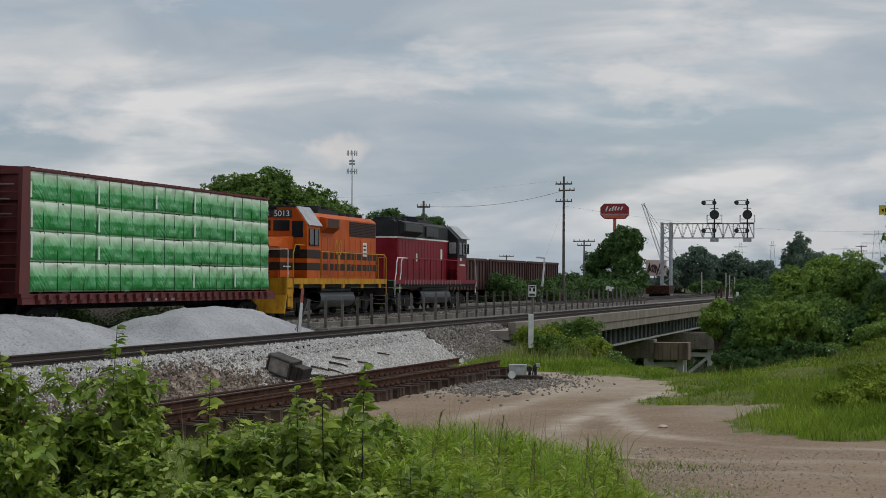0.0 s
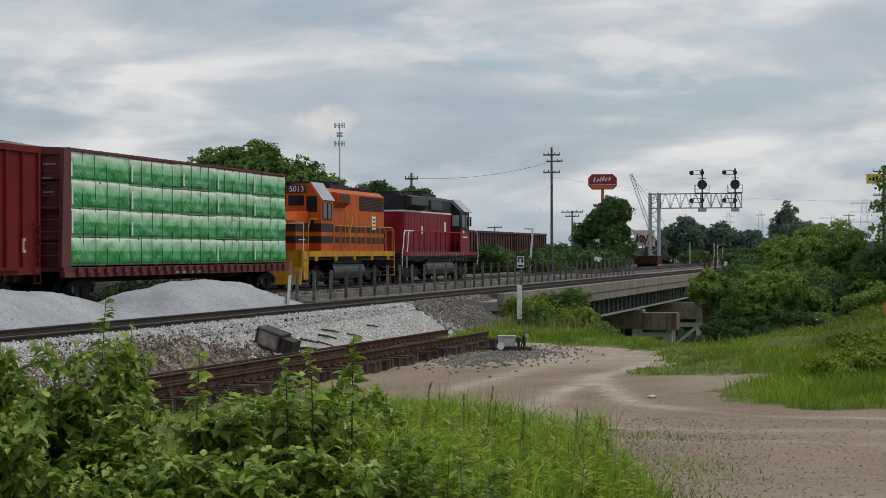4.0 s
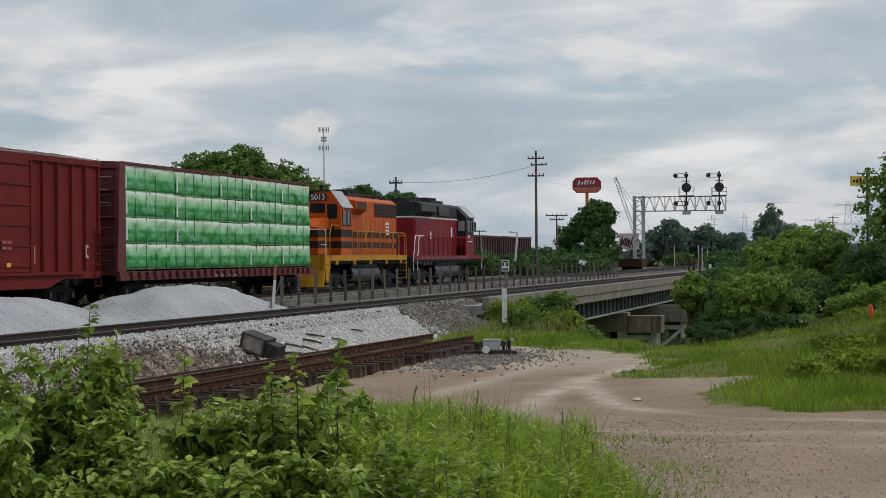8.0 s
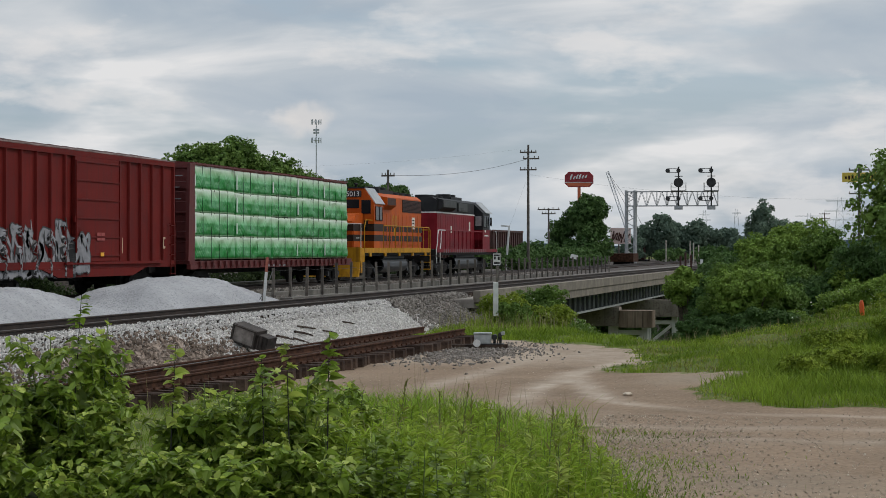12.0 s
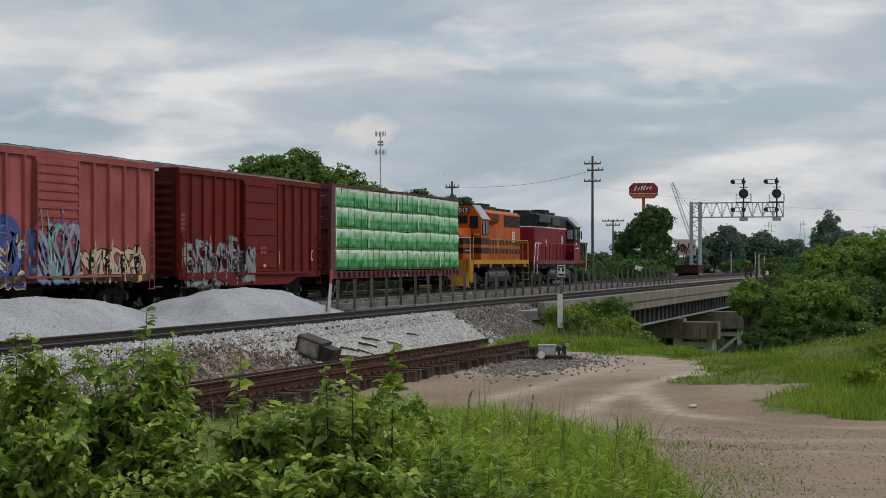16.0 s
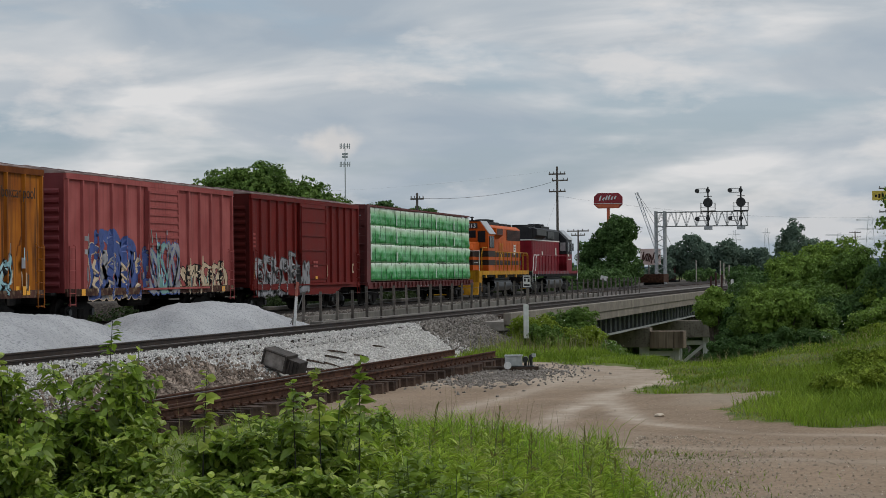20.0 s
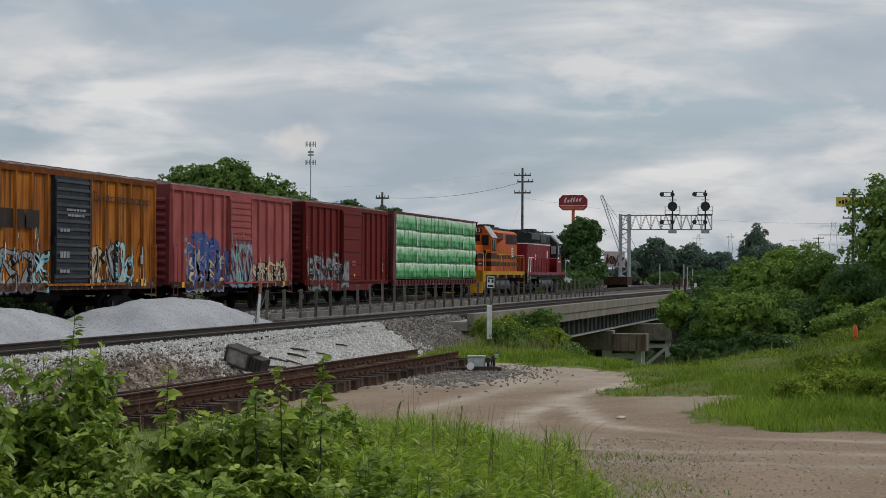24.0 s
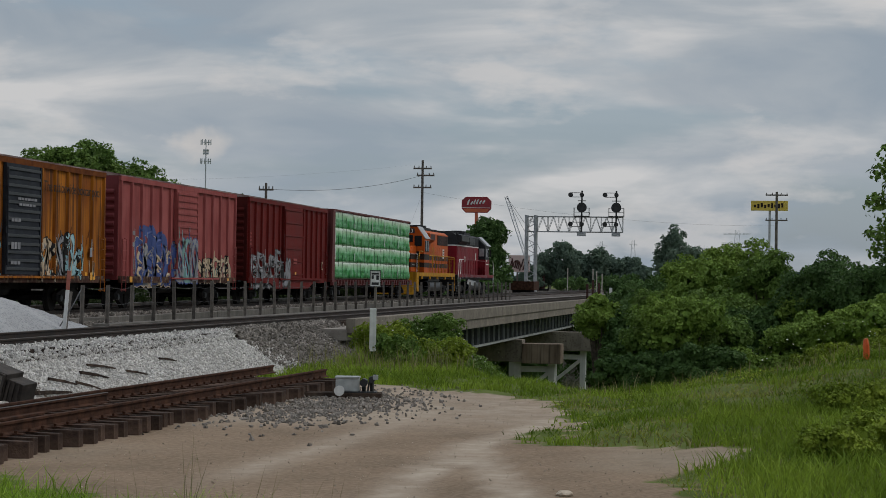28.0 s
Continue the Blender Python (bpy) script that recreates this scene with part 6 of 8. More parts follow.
def orange_loco():
    c, wheels = vehicle("locomotive", "orange diesel locomotive with black stripes and yellow sill", "locomotive", 23.2)
    o, st, ye = M["orange"], M["stripe"], M["yellow"]
    L0 = 17.0
    hx = 0.95
    part("frame", bbox(-1.45, 1.45, 0.9, L0 - 0.5, 1.22, 1.55, 0.02), M["dark_grey"], c)
    for s in (-1, 1):
        a, b = sorted((s * 1.452, s * 1.52))
        bm = bmesh.new()
        box(bm, a, b, 1.6, 16.35, 1.36, 1.60)
        for yy in np.arange(2.6, 16.0, 3.1):
            box(bm, a, b, yy, yy + 0.35, 1.18, 1.356)
        part("side_sill", bm, ye, c, "yellow deck edge")
    # rear pilot and plow, turned to the lumber car
    bm = bmesh.new()
    box(bm, -1.5, 1.5, 0.75, 0.88, 0.95, 1.62)
    extrude_x(bm, [(0.35, 0.22), (0.55, 0.20), (0.80, 0.945), (0.70, 0.945)], -1.5, 1.5)
    part("pilot", bm, ye, c, "yellow pilot and plow")
    for s in (-1, 1):
        a, b = sorted((s * 1.0, s * 1.5))
        bm = bmesh.new()
        box(bm, a, b, 0.885, 1.62, 1.56, 1.60)
        for k, z in enumerate((0.42, 0.80, 1.18)):
            box(bm, a, b, 0.885 - 0.0, 1.35 + 0.08 * k, z, z + 0.04)
        box(bm, s * 1.49 - 0.01, s * 1.49 + 0.01, 0.885, 1.60, 0.40, 1.555)
        part("step_well", bm, ye, c, "yellow corner steps")
        bm = bmesh.new()
        box(bm, a, b, L0 - 1.15, L0 - 0.52, 1.56, 1.60)
        for k, z in enumerate((0.42, 0.80, 1.18)):
            box(bm, a, b, L0 - 0.95, L0 - 0.52, z, z + 0.04)
        box(bm, s * 1.49 - 0.01, s * 1.49 + 0.01, L0 - 0.58, L0 - 0.52, 0.40, 1.555)
        part("step_well", bm, ye, c, "yellow corner steps")
    # short nose
    bm = bmesh.new()
    extrude_x(bm, [(1.45, 1.60), (3.49, 1.60), (3.49, 3.32), (2.0, 3.22), (1.45, 2.85)], -0.98, 0.98)
    bmesh.ops.bevel(bm, geom=bm.edges[:], offset=0.05, segments=2, affect="EDGES")
    part("nose", bm, o, c)
    # cab
    bm = bmesh.new()
    extrude_y(bm, [(-1.5, 1.60), (1.5, 1.60), (1.5, 3.80), (1.0, 4.52), (-1.0, 4.52), (-1.5, 3.80)], 3.5, 5.4)
    cab = part("cab", bm, o, c)
    for s in (-1, 1):
        bm = bmesh.new()
        pts = [(s * 1.54, 3.76), (s * 1.01, 4.524), (s * 1.01, 4.56), (s * 1.57, 3.78)]
        extrude_y(bm, pts if s < 0 else pts[::-1], 3.6, 5.55)
        part("roof_slope", bm, M["roof_grey"], cab, "sloping roof sheet in grey with painted sky reflection")
    bm = bmesh.new()
    box(bm, -1.0, 1.0, 3.45, 5.5, 4.524, 4.58)
    part("roof", bm, M["loco_black"], cab)
    for x0, x1, z0, z1 in ((-1.33, -0.86, 3.28, 3.95), (0.86, 1.33, 3.28, 3.95), (-0.75, -0.06, 3.55, 3.98), (0.06, 0.75, 3.55, 3.98)):
        part("windscreen", bbox(x0, x1, 3.476, 3.498, z0, z1, 0.02), M["glass"], cab)
    part("side_window", bbox(1.502, 1.53, 3.75, 4.40, 2.95, 3.65, 0.04), M["glass"], cab)
    part("side_window", bbox(1.502, 1.525, 4.5, 5.1, 2.95, 3.65, 0.04), M["glass"], cab)
    for x0, x1 in ((-0.86, -0.02), (0.02, 0.86)):
        nb = part("number_board", bbox(x0, x1, 3.44, 3.498, 4.10, 4.42, 0.03), M["black"], cab)
        lettering("5013", 0.34, M["white"], nb, Matrix.Translation(((x0 + x1) / 2, 3.432, 4.14)) @ REAR, "number")
    part("headlight", bbox(-0.2, 0.2, 3.40, 3.498, 4.43, 4.515, 0.02), M["dark_grey"], cab)
    part("door_window", bbox(1.0, 1.2, 3.478, 3.497, 2.5, 2.95, 0.01), M["dark_grey"], cab)
    # black bands round nose, cab and hood
    for z0, z1 in ((2.42, 2.78), (1.93, 2.24)):
        bm = bmesh.new()
        box(bm, -1.506, 1.506, 3.494, 5.406, z0, z1)
        part("stripe", bm, st, cab)
        bm = bmesh.new()
        box(bm, -0.986, 0.986, 1.444, 3.49, z0, z1)
        part("stripe", bm, st, c)
        for a in np.arange(5.7, 16.0, 0.92):
            bm = bmesh.new()
            box(bm, hx + 0.023, hx + 0.028, a + 0.05, a + 0.80, z0 + 0.02, z1)
            part("stripe", bm, st, c)
    for k in range(3):
        bm = bmesh.new()
        box(bm, 0.991, 0.995, 1.9 + 0.35 * k, 2.18 + 0.35 * k, 2.06, 2.10)
        part("stencil", bm, M["white"], c)
    # long hood
    bm = bmesh.new()
    extrude_y(bm, [(-hx, 1.60), (hx, 1.60), (hx, 4.22), (0.70, 4.40), (-0.70, 4.40), (-hx, 4.22)], 5.41, 16.5)
    part("hood", bm, o, c)
    doors_row(c, hx, np.linspace(5.6, 16.4, 13), 1.75, 3.35, o)
    # blower flare, radiator intakes, roof fans, exhaust
    bm = bmesh.new()
    extrude_y(bm, [(hx + 0.002, 3.55), (hx + 0.30, 3.78), (hx + 0.30, 4.18), (hx - 0.1, 4.25)], 7.2, 9.3)
    part("blower_housing", bm, o, c)
    part("blower_screen", bbox(hx + 0.301, hx + 0.315, 7.35, 9.15, 3.80, 4.15, 0.005), M["rust"], c)
    gr = part("radiator_grille", bbox(hx + 0.002, hx + 0.03, 11.9, 16.35, 3.50, 4.16, 0.01), M["rust"], c)
    bm = bmesh.new()
    for k in range(9):
        box(bm, hx + 0.031, hx + 0.042, 11.95, 16.3, 3.54 + 0.07 * k, 3.56 + 0.07 * k)
    part("louvre", bm, M["dark_grey"], gr)
    bm = bmesh.new()
    box(bm, -0.62, 0.62, 8.0, 11.2, 4.402, 4.60)
    part("dynamic_brake_hatch", bm, M["loco_black"], c)
    fans(c, (12.6, 14.0, 15.4), 4.40, 0.58, M["loco_black"])
    fans(c, (9.0, 10.3), 4.602, 0.45, M["loco_black"])
    bm = bmesh.new()
    box(bm, -0.25, 0.25, 6.2, 6.9, 4.402, 4.66)
    part("exhaust_stack", bm, M["dark_grey"], c)
    bm = bmesh.new()
    tube(bm, [(0.3, 4.6, 4.58), (0.3, 4.6, 4.78)], 0.05, 8)
    tube(bm, [(0.3, 4.3, 4.78), (0.3, 4.9, 4.78)], 0.05, 8)
    part("horn", bm, M["dark_grey"], c)
    # emblem, notice plate
    bm = bmesh.new()
    for yy in (9.75, 10.35):
        ring = [(yy + 0.24 * math.cos(a), 2.98 + 0.34 * math.sin(a)) for a in np.linspace(0, 6.283, 17)]
        inner = [(yy + 0.13 * math.cos(a), 2.98 + 0.22 * math.sin(a)) for a in np.linspace(0, 6.283, 17)]
        for k in range(16):
            q = [bm.verts.new((hx + 0.034, *p)) for p in (ring[k], ring[k + 1], inner[k + 1], inner[k])]
            bm.faces.new(q)
    box(bm, hx + 0.030, hx + 0.034, 9.85, 10.25, 2.25, 2.62)
    part("emblem", bm, ye, c, "plain yellow double-ring emblem")
    pl = part("notice_plate", bbox(hx + 0.024, hx + 0.036, 14.1, 14.75, 2.62, 3.25, 0.004), M["white"], c)
    for k in range(3):
        bm = bmesh.new()
        box(bm, hx + 0.0365, hx + 0.039, 14.18, 14.66, 2.72 + 0.17 * k, 2.79 + 0.17 * k)
        part("notice_line", bm, M["stripe"], pl)
    # handrails
    handrail(c, 1.47, 5.6, 16.1, 1.60, 2.72, 9, ye)
    bm = bmesh.new()
    tube(bm, [(1.47, 1.7, 1.0), (1.47, 1.7, 2.6), (1.47, 2.0, 2.95), (1.47, 3.2, 2.95)], 0.025, 6)
    part("end_rail", bm, ye, c)
    bm = bmesh.new()
    tube(bm, [(1.47, 16.1, 2.72), (1.47, 16.45, 2.6), (1.47, 16.48, 0.6)], 0.025, 6)
    tube(bm, [(1.47, 16.45, 2.6), (0.3, 16.48, 2.6)], 0.025, 6)
    for x in (1.1, 0.7, 0.3):
        tube(bm, [(x, 16.48, 1.6), (x, 16.48, 2.6)], 0.02, 5)
    part("end_rail", bm, ye, c)
    bm = bmesh.new()
    tube(bm, [(1.47, 1.0, 1.6), (1.47, 1.0, 2.75), (0.3, 1.0, 2.75), (0.3, 1.0, 1.6)], 0.025, 6)
    part("end_rail", bm, M["white"], c)
    # underbody
    bm = bmesh.new()
    tube(bm, [(0, 6.0, 0.74), (0, 11.3, 0.74)], 0.5, 16)
    box(bm, -1.32, 1.32, 6.0, 11.3, 0.55, 1.0)
    for s in (-1, 1):
        tube(bm, [(s * 1.05, 6.0, 0.72), (s * 1.05, 11.3, 0.72)], 0.34, 14)
    part("fuel_tank", bm, M["tank_grey"], c)
    bm = bmesh.new()
    tube(bm, [(1.2, 6.3, 1.13), (1.2, 10.9, 1.13)], 0.11, 10)
    part("air_tank", bm, M["tank_grey"], c)
    for y in (3.6, 13.7):
        truck(c, y, 2.74, 0.51, wheels)
    coupler(c, 0.75, -1)
    coupler(c, L0 - 0.5, 1)


orange_loco()


def red_loco():
    c, wheels = vehicle("locomotive", "crimson and black diesel locomotive with a white band", "locomotive", 40.6)
    r, bk = M["maroon"], M["loco_black"]
    hx = 0.97
    L0 = 20.0
    part("frame", bbox(-1.45, 1.45, 0.5, L0 - 0.6, 1.20, 1.52, 0.02), M["dark_grey"], c)
    bm = bmesh.new()
    box(bm, 1.452, 1.50, 0.8, 19.2, 1.36, 1.56)
    part("side_sill", bm, r, c)
    first = None
    for yy in np.arange(2.6, 15.5, 0.62):
        if first is None:
            first = part("safety_dash", bbox(1.502, 1.51, 0, 0.10, 1.32, 1.56, 0.002), M["silver"], c)
            first.matrix_basis = pose(0, yy, 0)
        else:
            again(first, c, pose(0, yy, 0))
    # hood: crimson below, black above, white line between
    bm = bmesh.new()
    box(bm, -hx, hx, 3.2, 14.2, 1.56, 3.62)
    part("hood", bm, r, c)
    bm = bmesh.new()
    extrude_y(bm, [(-hx, 3.70), (hx, 3.70), (hx, 4.36), (0.7, 4.52), (-0.7, 4.52), (-hx, 4.36)], 3.2, 14.2)
    part("hood_top", bm, bk, c)
    bm = bmesh.new()
    box(bm, -hx - 0.004, hx + 0.004, 3.194, 14.4, 3.622, 3.698)
    part("white_band", bm, M["white"], c)
    doors_row(c, hx, np.linspace(3.4, 14.1, 17), 1.70, 3.52, r)
    # flared radiators at the rear of the hood
    for s in (1, -1):
        bm = bmesh.new()
        pts = [(s * (hx + 0.002), 3.72), (s * (hx + 0.32), 3.95), (s * (hx + 0.32), 4.38), (s * (hx - 0.1), 4.50)]
        extrude_y(bm, pts if s > 0 else pts[::-1], 3.3, 7.2)
        part("radiator", bm, bk, c)
    gr = part("radiator_grille", bbox(hx + 0.323, hx + 0.34, 3.45, 7.05, 3.97, 4.35, 0.004), M["black"], c)
    part("brake_intake", bbox(hx + 0.004, hx + 0.10, 8.9, 11.6, 3.80, 4.30, 0.02), M["black"], c)
    bm = bmesh.new()
    for k in range(6):
        box(bm, hx + 0.102, hx + 0.108, 9.0 + 0.36 * k, 9.26 + 0.36 * k, 3.83, 4.02)
    part("lettering_bars", bm, M["tank_grey"], c, "worn grey name, unreadable")
    fans(c, (4.2, 5.4, 6.6), 4.52, 0.55, bk)
    bm = bmesh.new()
    box(bm, -0.66, 0.66, 8.6, 11.8, 4.522, 4.68)
    part("dynamic_brake_hatch", bm, bk, c)
    fans(c, (9.5, 10.9), 4.682, 0.45, bk)
    bm = bmesh.new()
    box(bm, -0.2, 0.2, 12.4, 13.1, 4.522, 4.72)
    part("exhaust_stack", bm, M["dark_grey"], c)
    # cab
    bm = bmesh.new()
    extrude_y(bm, [(-1.48, 1.56), (1.48, 1.56), (1.48, 3.80), (0.8, 4.48), (-0.8, 4.48), (-1.48, 3.80)], 14.4, 16.7)
    cab = part("cab", bm, [r], c)
    bm = bmesh.new()
    extrude_y(bm, [(-1.486, 2.75), (1.486, 2.75), (1.486, 3.806), (0.80, 4.486), (-0.80, 4.486), (-1.486, 3.806)], 14.394, 16.706)
    part("cab_top", bm, bk, cab)
    for s in (-1, 1):
        bm = bmesh.new()
        pts = [(s * 1.53, 3.79), (s * 0.82, 4.49), (s * 0.82, 4.53), (s * 1.55, 3.81)]
        extrude_y(bm, pts if s < 0 else pts[::-1], 15.2, 17.3)
        part("roof_slope", bm, M["roof_grey"], cab, "sloping cab roof, pale with painted sky reflection")
    part("side_window", bbox(1.488, 1.508, 14.7, 15.5, 2.9, 3.62, 0.03), M["glass"], cab)
    part("side_window", bbox(1.488, 1.508, 15.6, 16.4, 2.9, 3.62, 0.03), M["glass"], cab)
    # pale pane: sky brightness put into the colour
    part("rear_window", bbox(1.02, 1.40, 14.37, 14.392, 3.0, 3.6, 0.02), M["roof_grey"], cab)
    part("mirror", bbox(1.55, 1.62, 16.5, 16.75, 3.0, 3.55, 0.01), M["dark_grey"], cab)
    bm = bmesh.new()
    extrude_x(bm, [(16.71, 1.56), (18.9, 1.56), (18.9, 2.75), (18.5, 3.0), (16.71, 3.05)], -1.0, 1.0)
    bmesh.ops.bevel(bm, geom=bm.edges[:], offset=0.05, segments=2, affect="EDGES")
    part("nose", bm, r, c)
    for x0, x1, a, b, z0, z1 in ((1.482, 1.50, 14.9, 16.2, 2.35, 2.42), (1.482, 1.50, 15.0, 15.35, 2.6, 2.75), (hx + 0.024, hx + 0.03, 12.4, 12.8, 2.6, 3.2), (hx + 0.024, hx + 0.03, 6.9, 7.2, 2.5, 2.9)):
        bm = bmesh.new()
        box(bm, x0, x1, a, b, z0, z1)
        part("stencil", bm, M["wrap_end"], c)
    # rails: white at the rear corner, crimson along the walkway
    x = 1.47
    for pts in ([(x, 0.75, 0.75), (x, 0.75, 1.5), (x, 1.0, 1.9), (x, 1.1, 2.4), (x, 1.3, 2.62), (x, 2.6, 2.62)],
                [(x, 1.7, 0.75), (x, 1.7, 1.5), (x, 1.95, 1.9), (x, 2.0, 2.4), (x, 2.2, 2.62), (x, 3.2, 2.62)],
                [(x, 19.0, 0.75), (x, 19.3, 1.4), (x, 19.2, 2.4), (x, 18.9, 2.7)]):
        bm = bmesh.new()
        tube(bm, pts, 0.028, 6)
        part("corner_rail", bm, M["white"], c, "white corner handrail")
    handrail(c, 1.47, 3.2, 14.3, 1.56, 2.62, 10, r)
    handrail(c, -0.1, 0.7, 0.72, 1.52, 2.5, 2, M["white"], "end_rail")
    bm = bmesh.new()
    box(bm, -1.45, 1.45, 0.4, 0.498, 0.8, 1.19)
    part("pilot", bm, M["dark_grey"], c)
    for z in (0.45, 0.8, 1.15):
        for y0 in (0.6, 18.8):
            part("step", bbox(1.0, 1.5, y0, y0 + 0.6, z, z + 0.035, 0.005), M["dark_grey"], c)
    bm = bmesh.new()
    for z in (1.9, 2.12):
        box(bm, 1.0, 1.5, 14.0, 14.38, z, z + 0.03)
    part("cab_steps", bm, r, c)
    bm = bmesh.new()
    box(bm, -1.3, 1.3, 6.6, 13.2, 0.5, 1.0)
    for s in (-1, 1):
        tube(bm, [(s * 1.02, 6.6, 0.72), (s * 1.02, 13.2, 0.72)], 0.36, 14)
    part("fuel_tank", bm, M["tank_grey"], c)
    bm = bmesh.new()
    tube(bm, [(1.2, 7.0, 1.12), (1.2, 12.6, 1.12)], 0.11, 10)
    part("air_tank", bm, M["tank_grey"], c)
    for y in (3.9, 15.9):
        truck(c, y, 1.78, 0.51, wheels, 3)
    coupler(c, 0.5, -1)
    coupler(c, L0 - 0.6, 1)


red_loco()


# ---- signals, poles, signs and far things ----
def lattice(bm, a, b, w, h, n, r=0.035, side=None):
    """A square truss from a to b: four chords, uprights and diagonals."""
    a, b = Vector(a), Vector(b)
    d = (b - a).normalized()
    u = Vector(side) if side else d.orthogonal().normalized()
    v = d.cross(u)
    c = [(s * u * w / 2 + t * v * h / 2) for s, t in ((-1, -1), (1, -1), (1, 1), (-1, 1))]
    for k in c:
        tube(bm, [a + k, b + k], r, 5)
    for i in range(n):
        p, q = a + (b - a) * i / n, a + (b - a) * (i + 1) / n
        for k in range(4):
            e, f = c[k], c[(k + 1) % 4]
            tube(bm, [p + e, p + f], r * 0.6, 4)
            tube(bm, [p + (e if i % 2 else f), q + (f if i % 2 else e)], r * 0.6, 4)


def signal_gantry():
    g = thing("signal_gantry", "galvanised cantilever signal gantry over the tracks", "signal gantry", pose(0, 260, 0))
    xl, xr, zt, zb = -31.5, -20.0, 8.85, 7.05
    for dx in (0.0, 1.1):
        bm = bmesh.new()
        tube(bm, [(xl + dx, -0.5, -0.4), (xl + dx, -0.5, 9.0)], 0.17, 8)
        tube(bm, [(xl + dx, 0.5, -0.4), (xl + dx, 0.5, 9.0)], 0.17, 8)
        part("mast", bm, M["galv"], g)
    for k in range(7):
        z = 0.2 + k * 1.2
        for p, q in (((xl, -0.5, z), (xl + 1.1, -0.5, z + 0.6)), ((xl + 1.1, -0.5, z + 0.6), (xl, -0.5, z + 1.2))):
            bm = bmesh.new()
            tube(bm, [p, q], 0.05, 5)
            part("mast_brace", bm, M["galv"], g)
    bm = bmesh.new()
    for y in (-0.5, 0.5):
        for z in (zb, zt):
            tube(bm, [(xl, y, z), (xr, y, z)], 0.065, 6)
        n = 9
        for k in range(n):
            a, b = xl + (xr - xl) * k / n, xl + (xr - xl) * (k + 1) / n
            m = (a + b) / 2
            tube(bm, [(a, y, zb), (m, y, zt)], 0.032, 5)
            tube(bm, [(m, y, zt), (b, y, zb)], 0.032, 5)
            tube(bm, [(b, y, zb), (b, y, zt)], 0.032, 5)
    part("truss", bm, M["galv"], g)
    for sx in (-24.85, -20.75):
        h = new("signal_head")
        h.parent = g
        h.matrix_basis = pose(sx, -0.75, 0)
        bm = bmesh.new()
        tube(bm, [(0, 0, 6.7), (0, 0, 11.95)], 0.10, 8)
        part("signal_mast", bm, M["black"], h)
        bm = bmesh.new()
        tube(bm, [(0, -0.16, 9.95), (0, -0.10, 9.95)], 0.60, 24)
        part("target", bm, M["black"], h)
        for z in (11.45, 7.95):
            bm = bmesh.new()
            tube(bm, [(-1.35, -0.25, z), (-1.35, 0.1, z)], 0.28, 14)
            tube(bm, [(0, -0.25, z), (0, 0.1, z)], 0.26, 14)
            tube(bm, [(-1.35, 0, z - 0.25), (0, 0, z - 0.25)], 0.04, 5)
            tube(bm, [(-1.35, 0, z + 0.25), (0, 0, z + 0.25)], 0.04, 5)
            part("marker_arm", bm, M["black"], h)
        bm = bmesh.new()
        tube(bm, [(-0.5, 0, 10.75), (0.5, 0, 10.75)], 0.05, 5)
        part("cross_bar", bm, M["black"], h)
        bm = bmesh.new()
        box(bm, -0.9, 0.9, -0.6, 0.5, 8.85, 8.95)
        for x, y in ((-0.9, -0.6), (0.9, -0.6), (-0.9, 0.5), (0.9, 0.5)):
            tube(bm, [(x, y, 8.95), (x, y, 9.9)], 0.03, 4)
        for z in (9.4, 9.9):
            tube(bm, [(-0.9, -0.6, z), (-0.9, 0.5, z), (0.9, 0.5, z), (0.9, -0.6, z)], 0.025, 4)
        part("platform", bm, M["black"], h)
        bm = bmesh.new()
        box(bm, -0.5, 0.5, -0.3, 0.3, 6.55, 7.0)
        part("junction_box", bm, M["galv"], h)


signal_gantry()


def pole(x, y, z0, top, arms, label, r=0.14, wires=True):
    p = thing("utility_pole", label, "utility pole", pose(x, y, z0))
    h = top - z0
    bm = bmesh.new()
    tube(bm, [(0, 0, 0), (0, 0, h)], [r, r * 0.65], 8)
    part("pole", bm, M["wood_pole"], p)
    for dz, w, off in arms:
        a = new("crossarm")
        bm = bmesh.new()
        box(bm, -w / 2 + off, w / 2 + off, -0.07, 0.07, h - dz - 0.06, h - dz + 0.06)
        bpy.data.objects.remove(a)
        arm = part("crossarm", bm, M["wood_pole"], p)
        for q in (-0.46, -0.2, 0.2, 0.46):
            bm = bmesh.new()
            tube(bm, [(q * w + off, 0, h - dz + 0.06), (q * w + off, 0, h - dz + 0.22)], 0.04, 6)
            part("insulator", bm, M["wood_pole"], arm)
    return p


pole(-29.7, 175, -0.5, 10.55, ((0.65, 1.45, 0), (1.2, 1.4, 0.25), (2.15, 1.45, 0)), "tall wooden utility pole with three crossarms")
pole(-36.1, 150, -0.6, 7.5, ((0.45, 1.0, 0.0),), "wooden pole with one crossarm behind the train", 0.13)
pole(-35.1, 220, -0.5, 6.0, ((0.15, 2.4, 0), (0.6, 1.5, 0)), "wooden utility pole with a wide crossarm", 0.12)
pole(-41.1, 400, -0.5, 8.3, ((0.2, 2.2, 0),), "distant wooden utility pole with crossarm", 0.14)
pole(-43.6, 400, -0.5, 6.6, ((0.2, 0.8, 0),), "distant weathered wooden utility pole", 0.14)
pole(-34.5, 400, -0.5, 4.8, ((0.2, 1.2, 0),), "distant weathered wooden utility pole", 0.14)
pole(-59.5, 300, -0.5, 5.4, ((0.2, 2.2, 0),), "distant wooden pole beyond the railcars", 0.13)
pole(-2.05, 205, -4.0, 9.6, ((0.3, 2.0, 0), (2.6, 2.0, 0)), "wooden utility pole beside the yellow sign", 0.17)
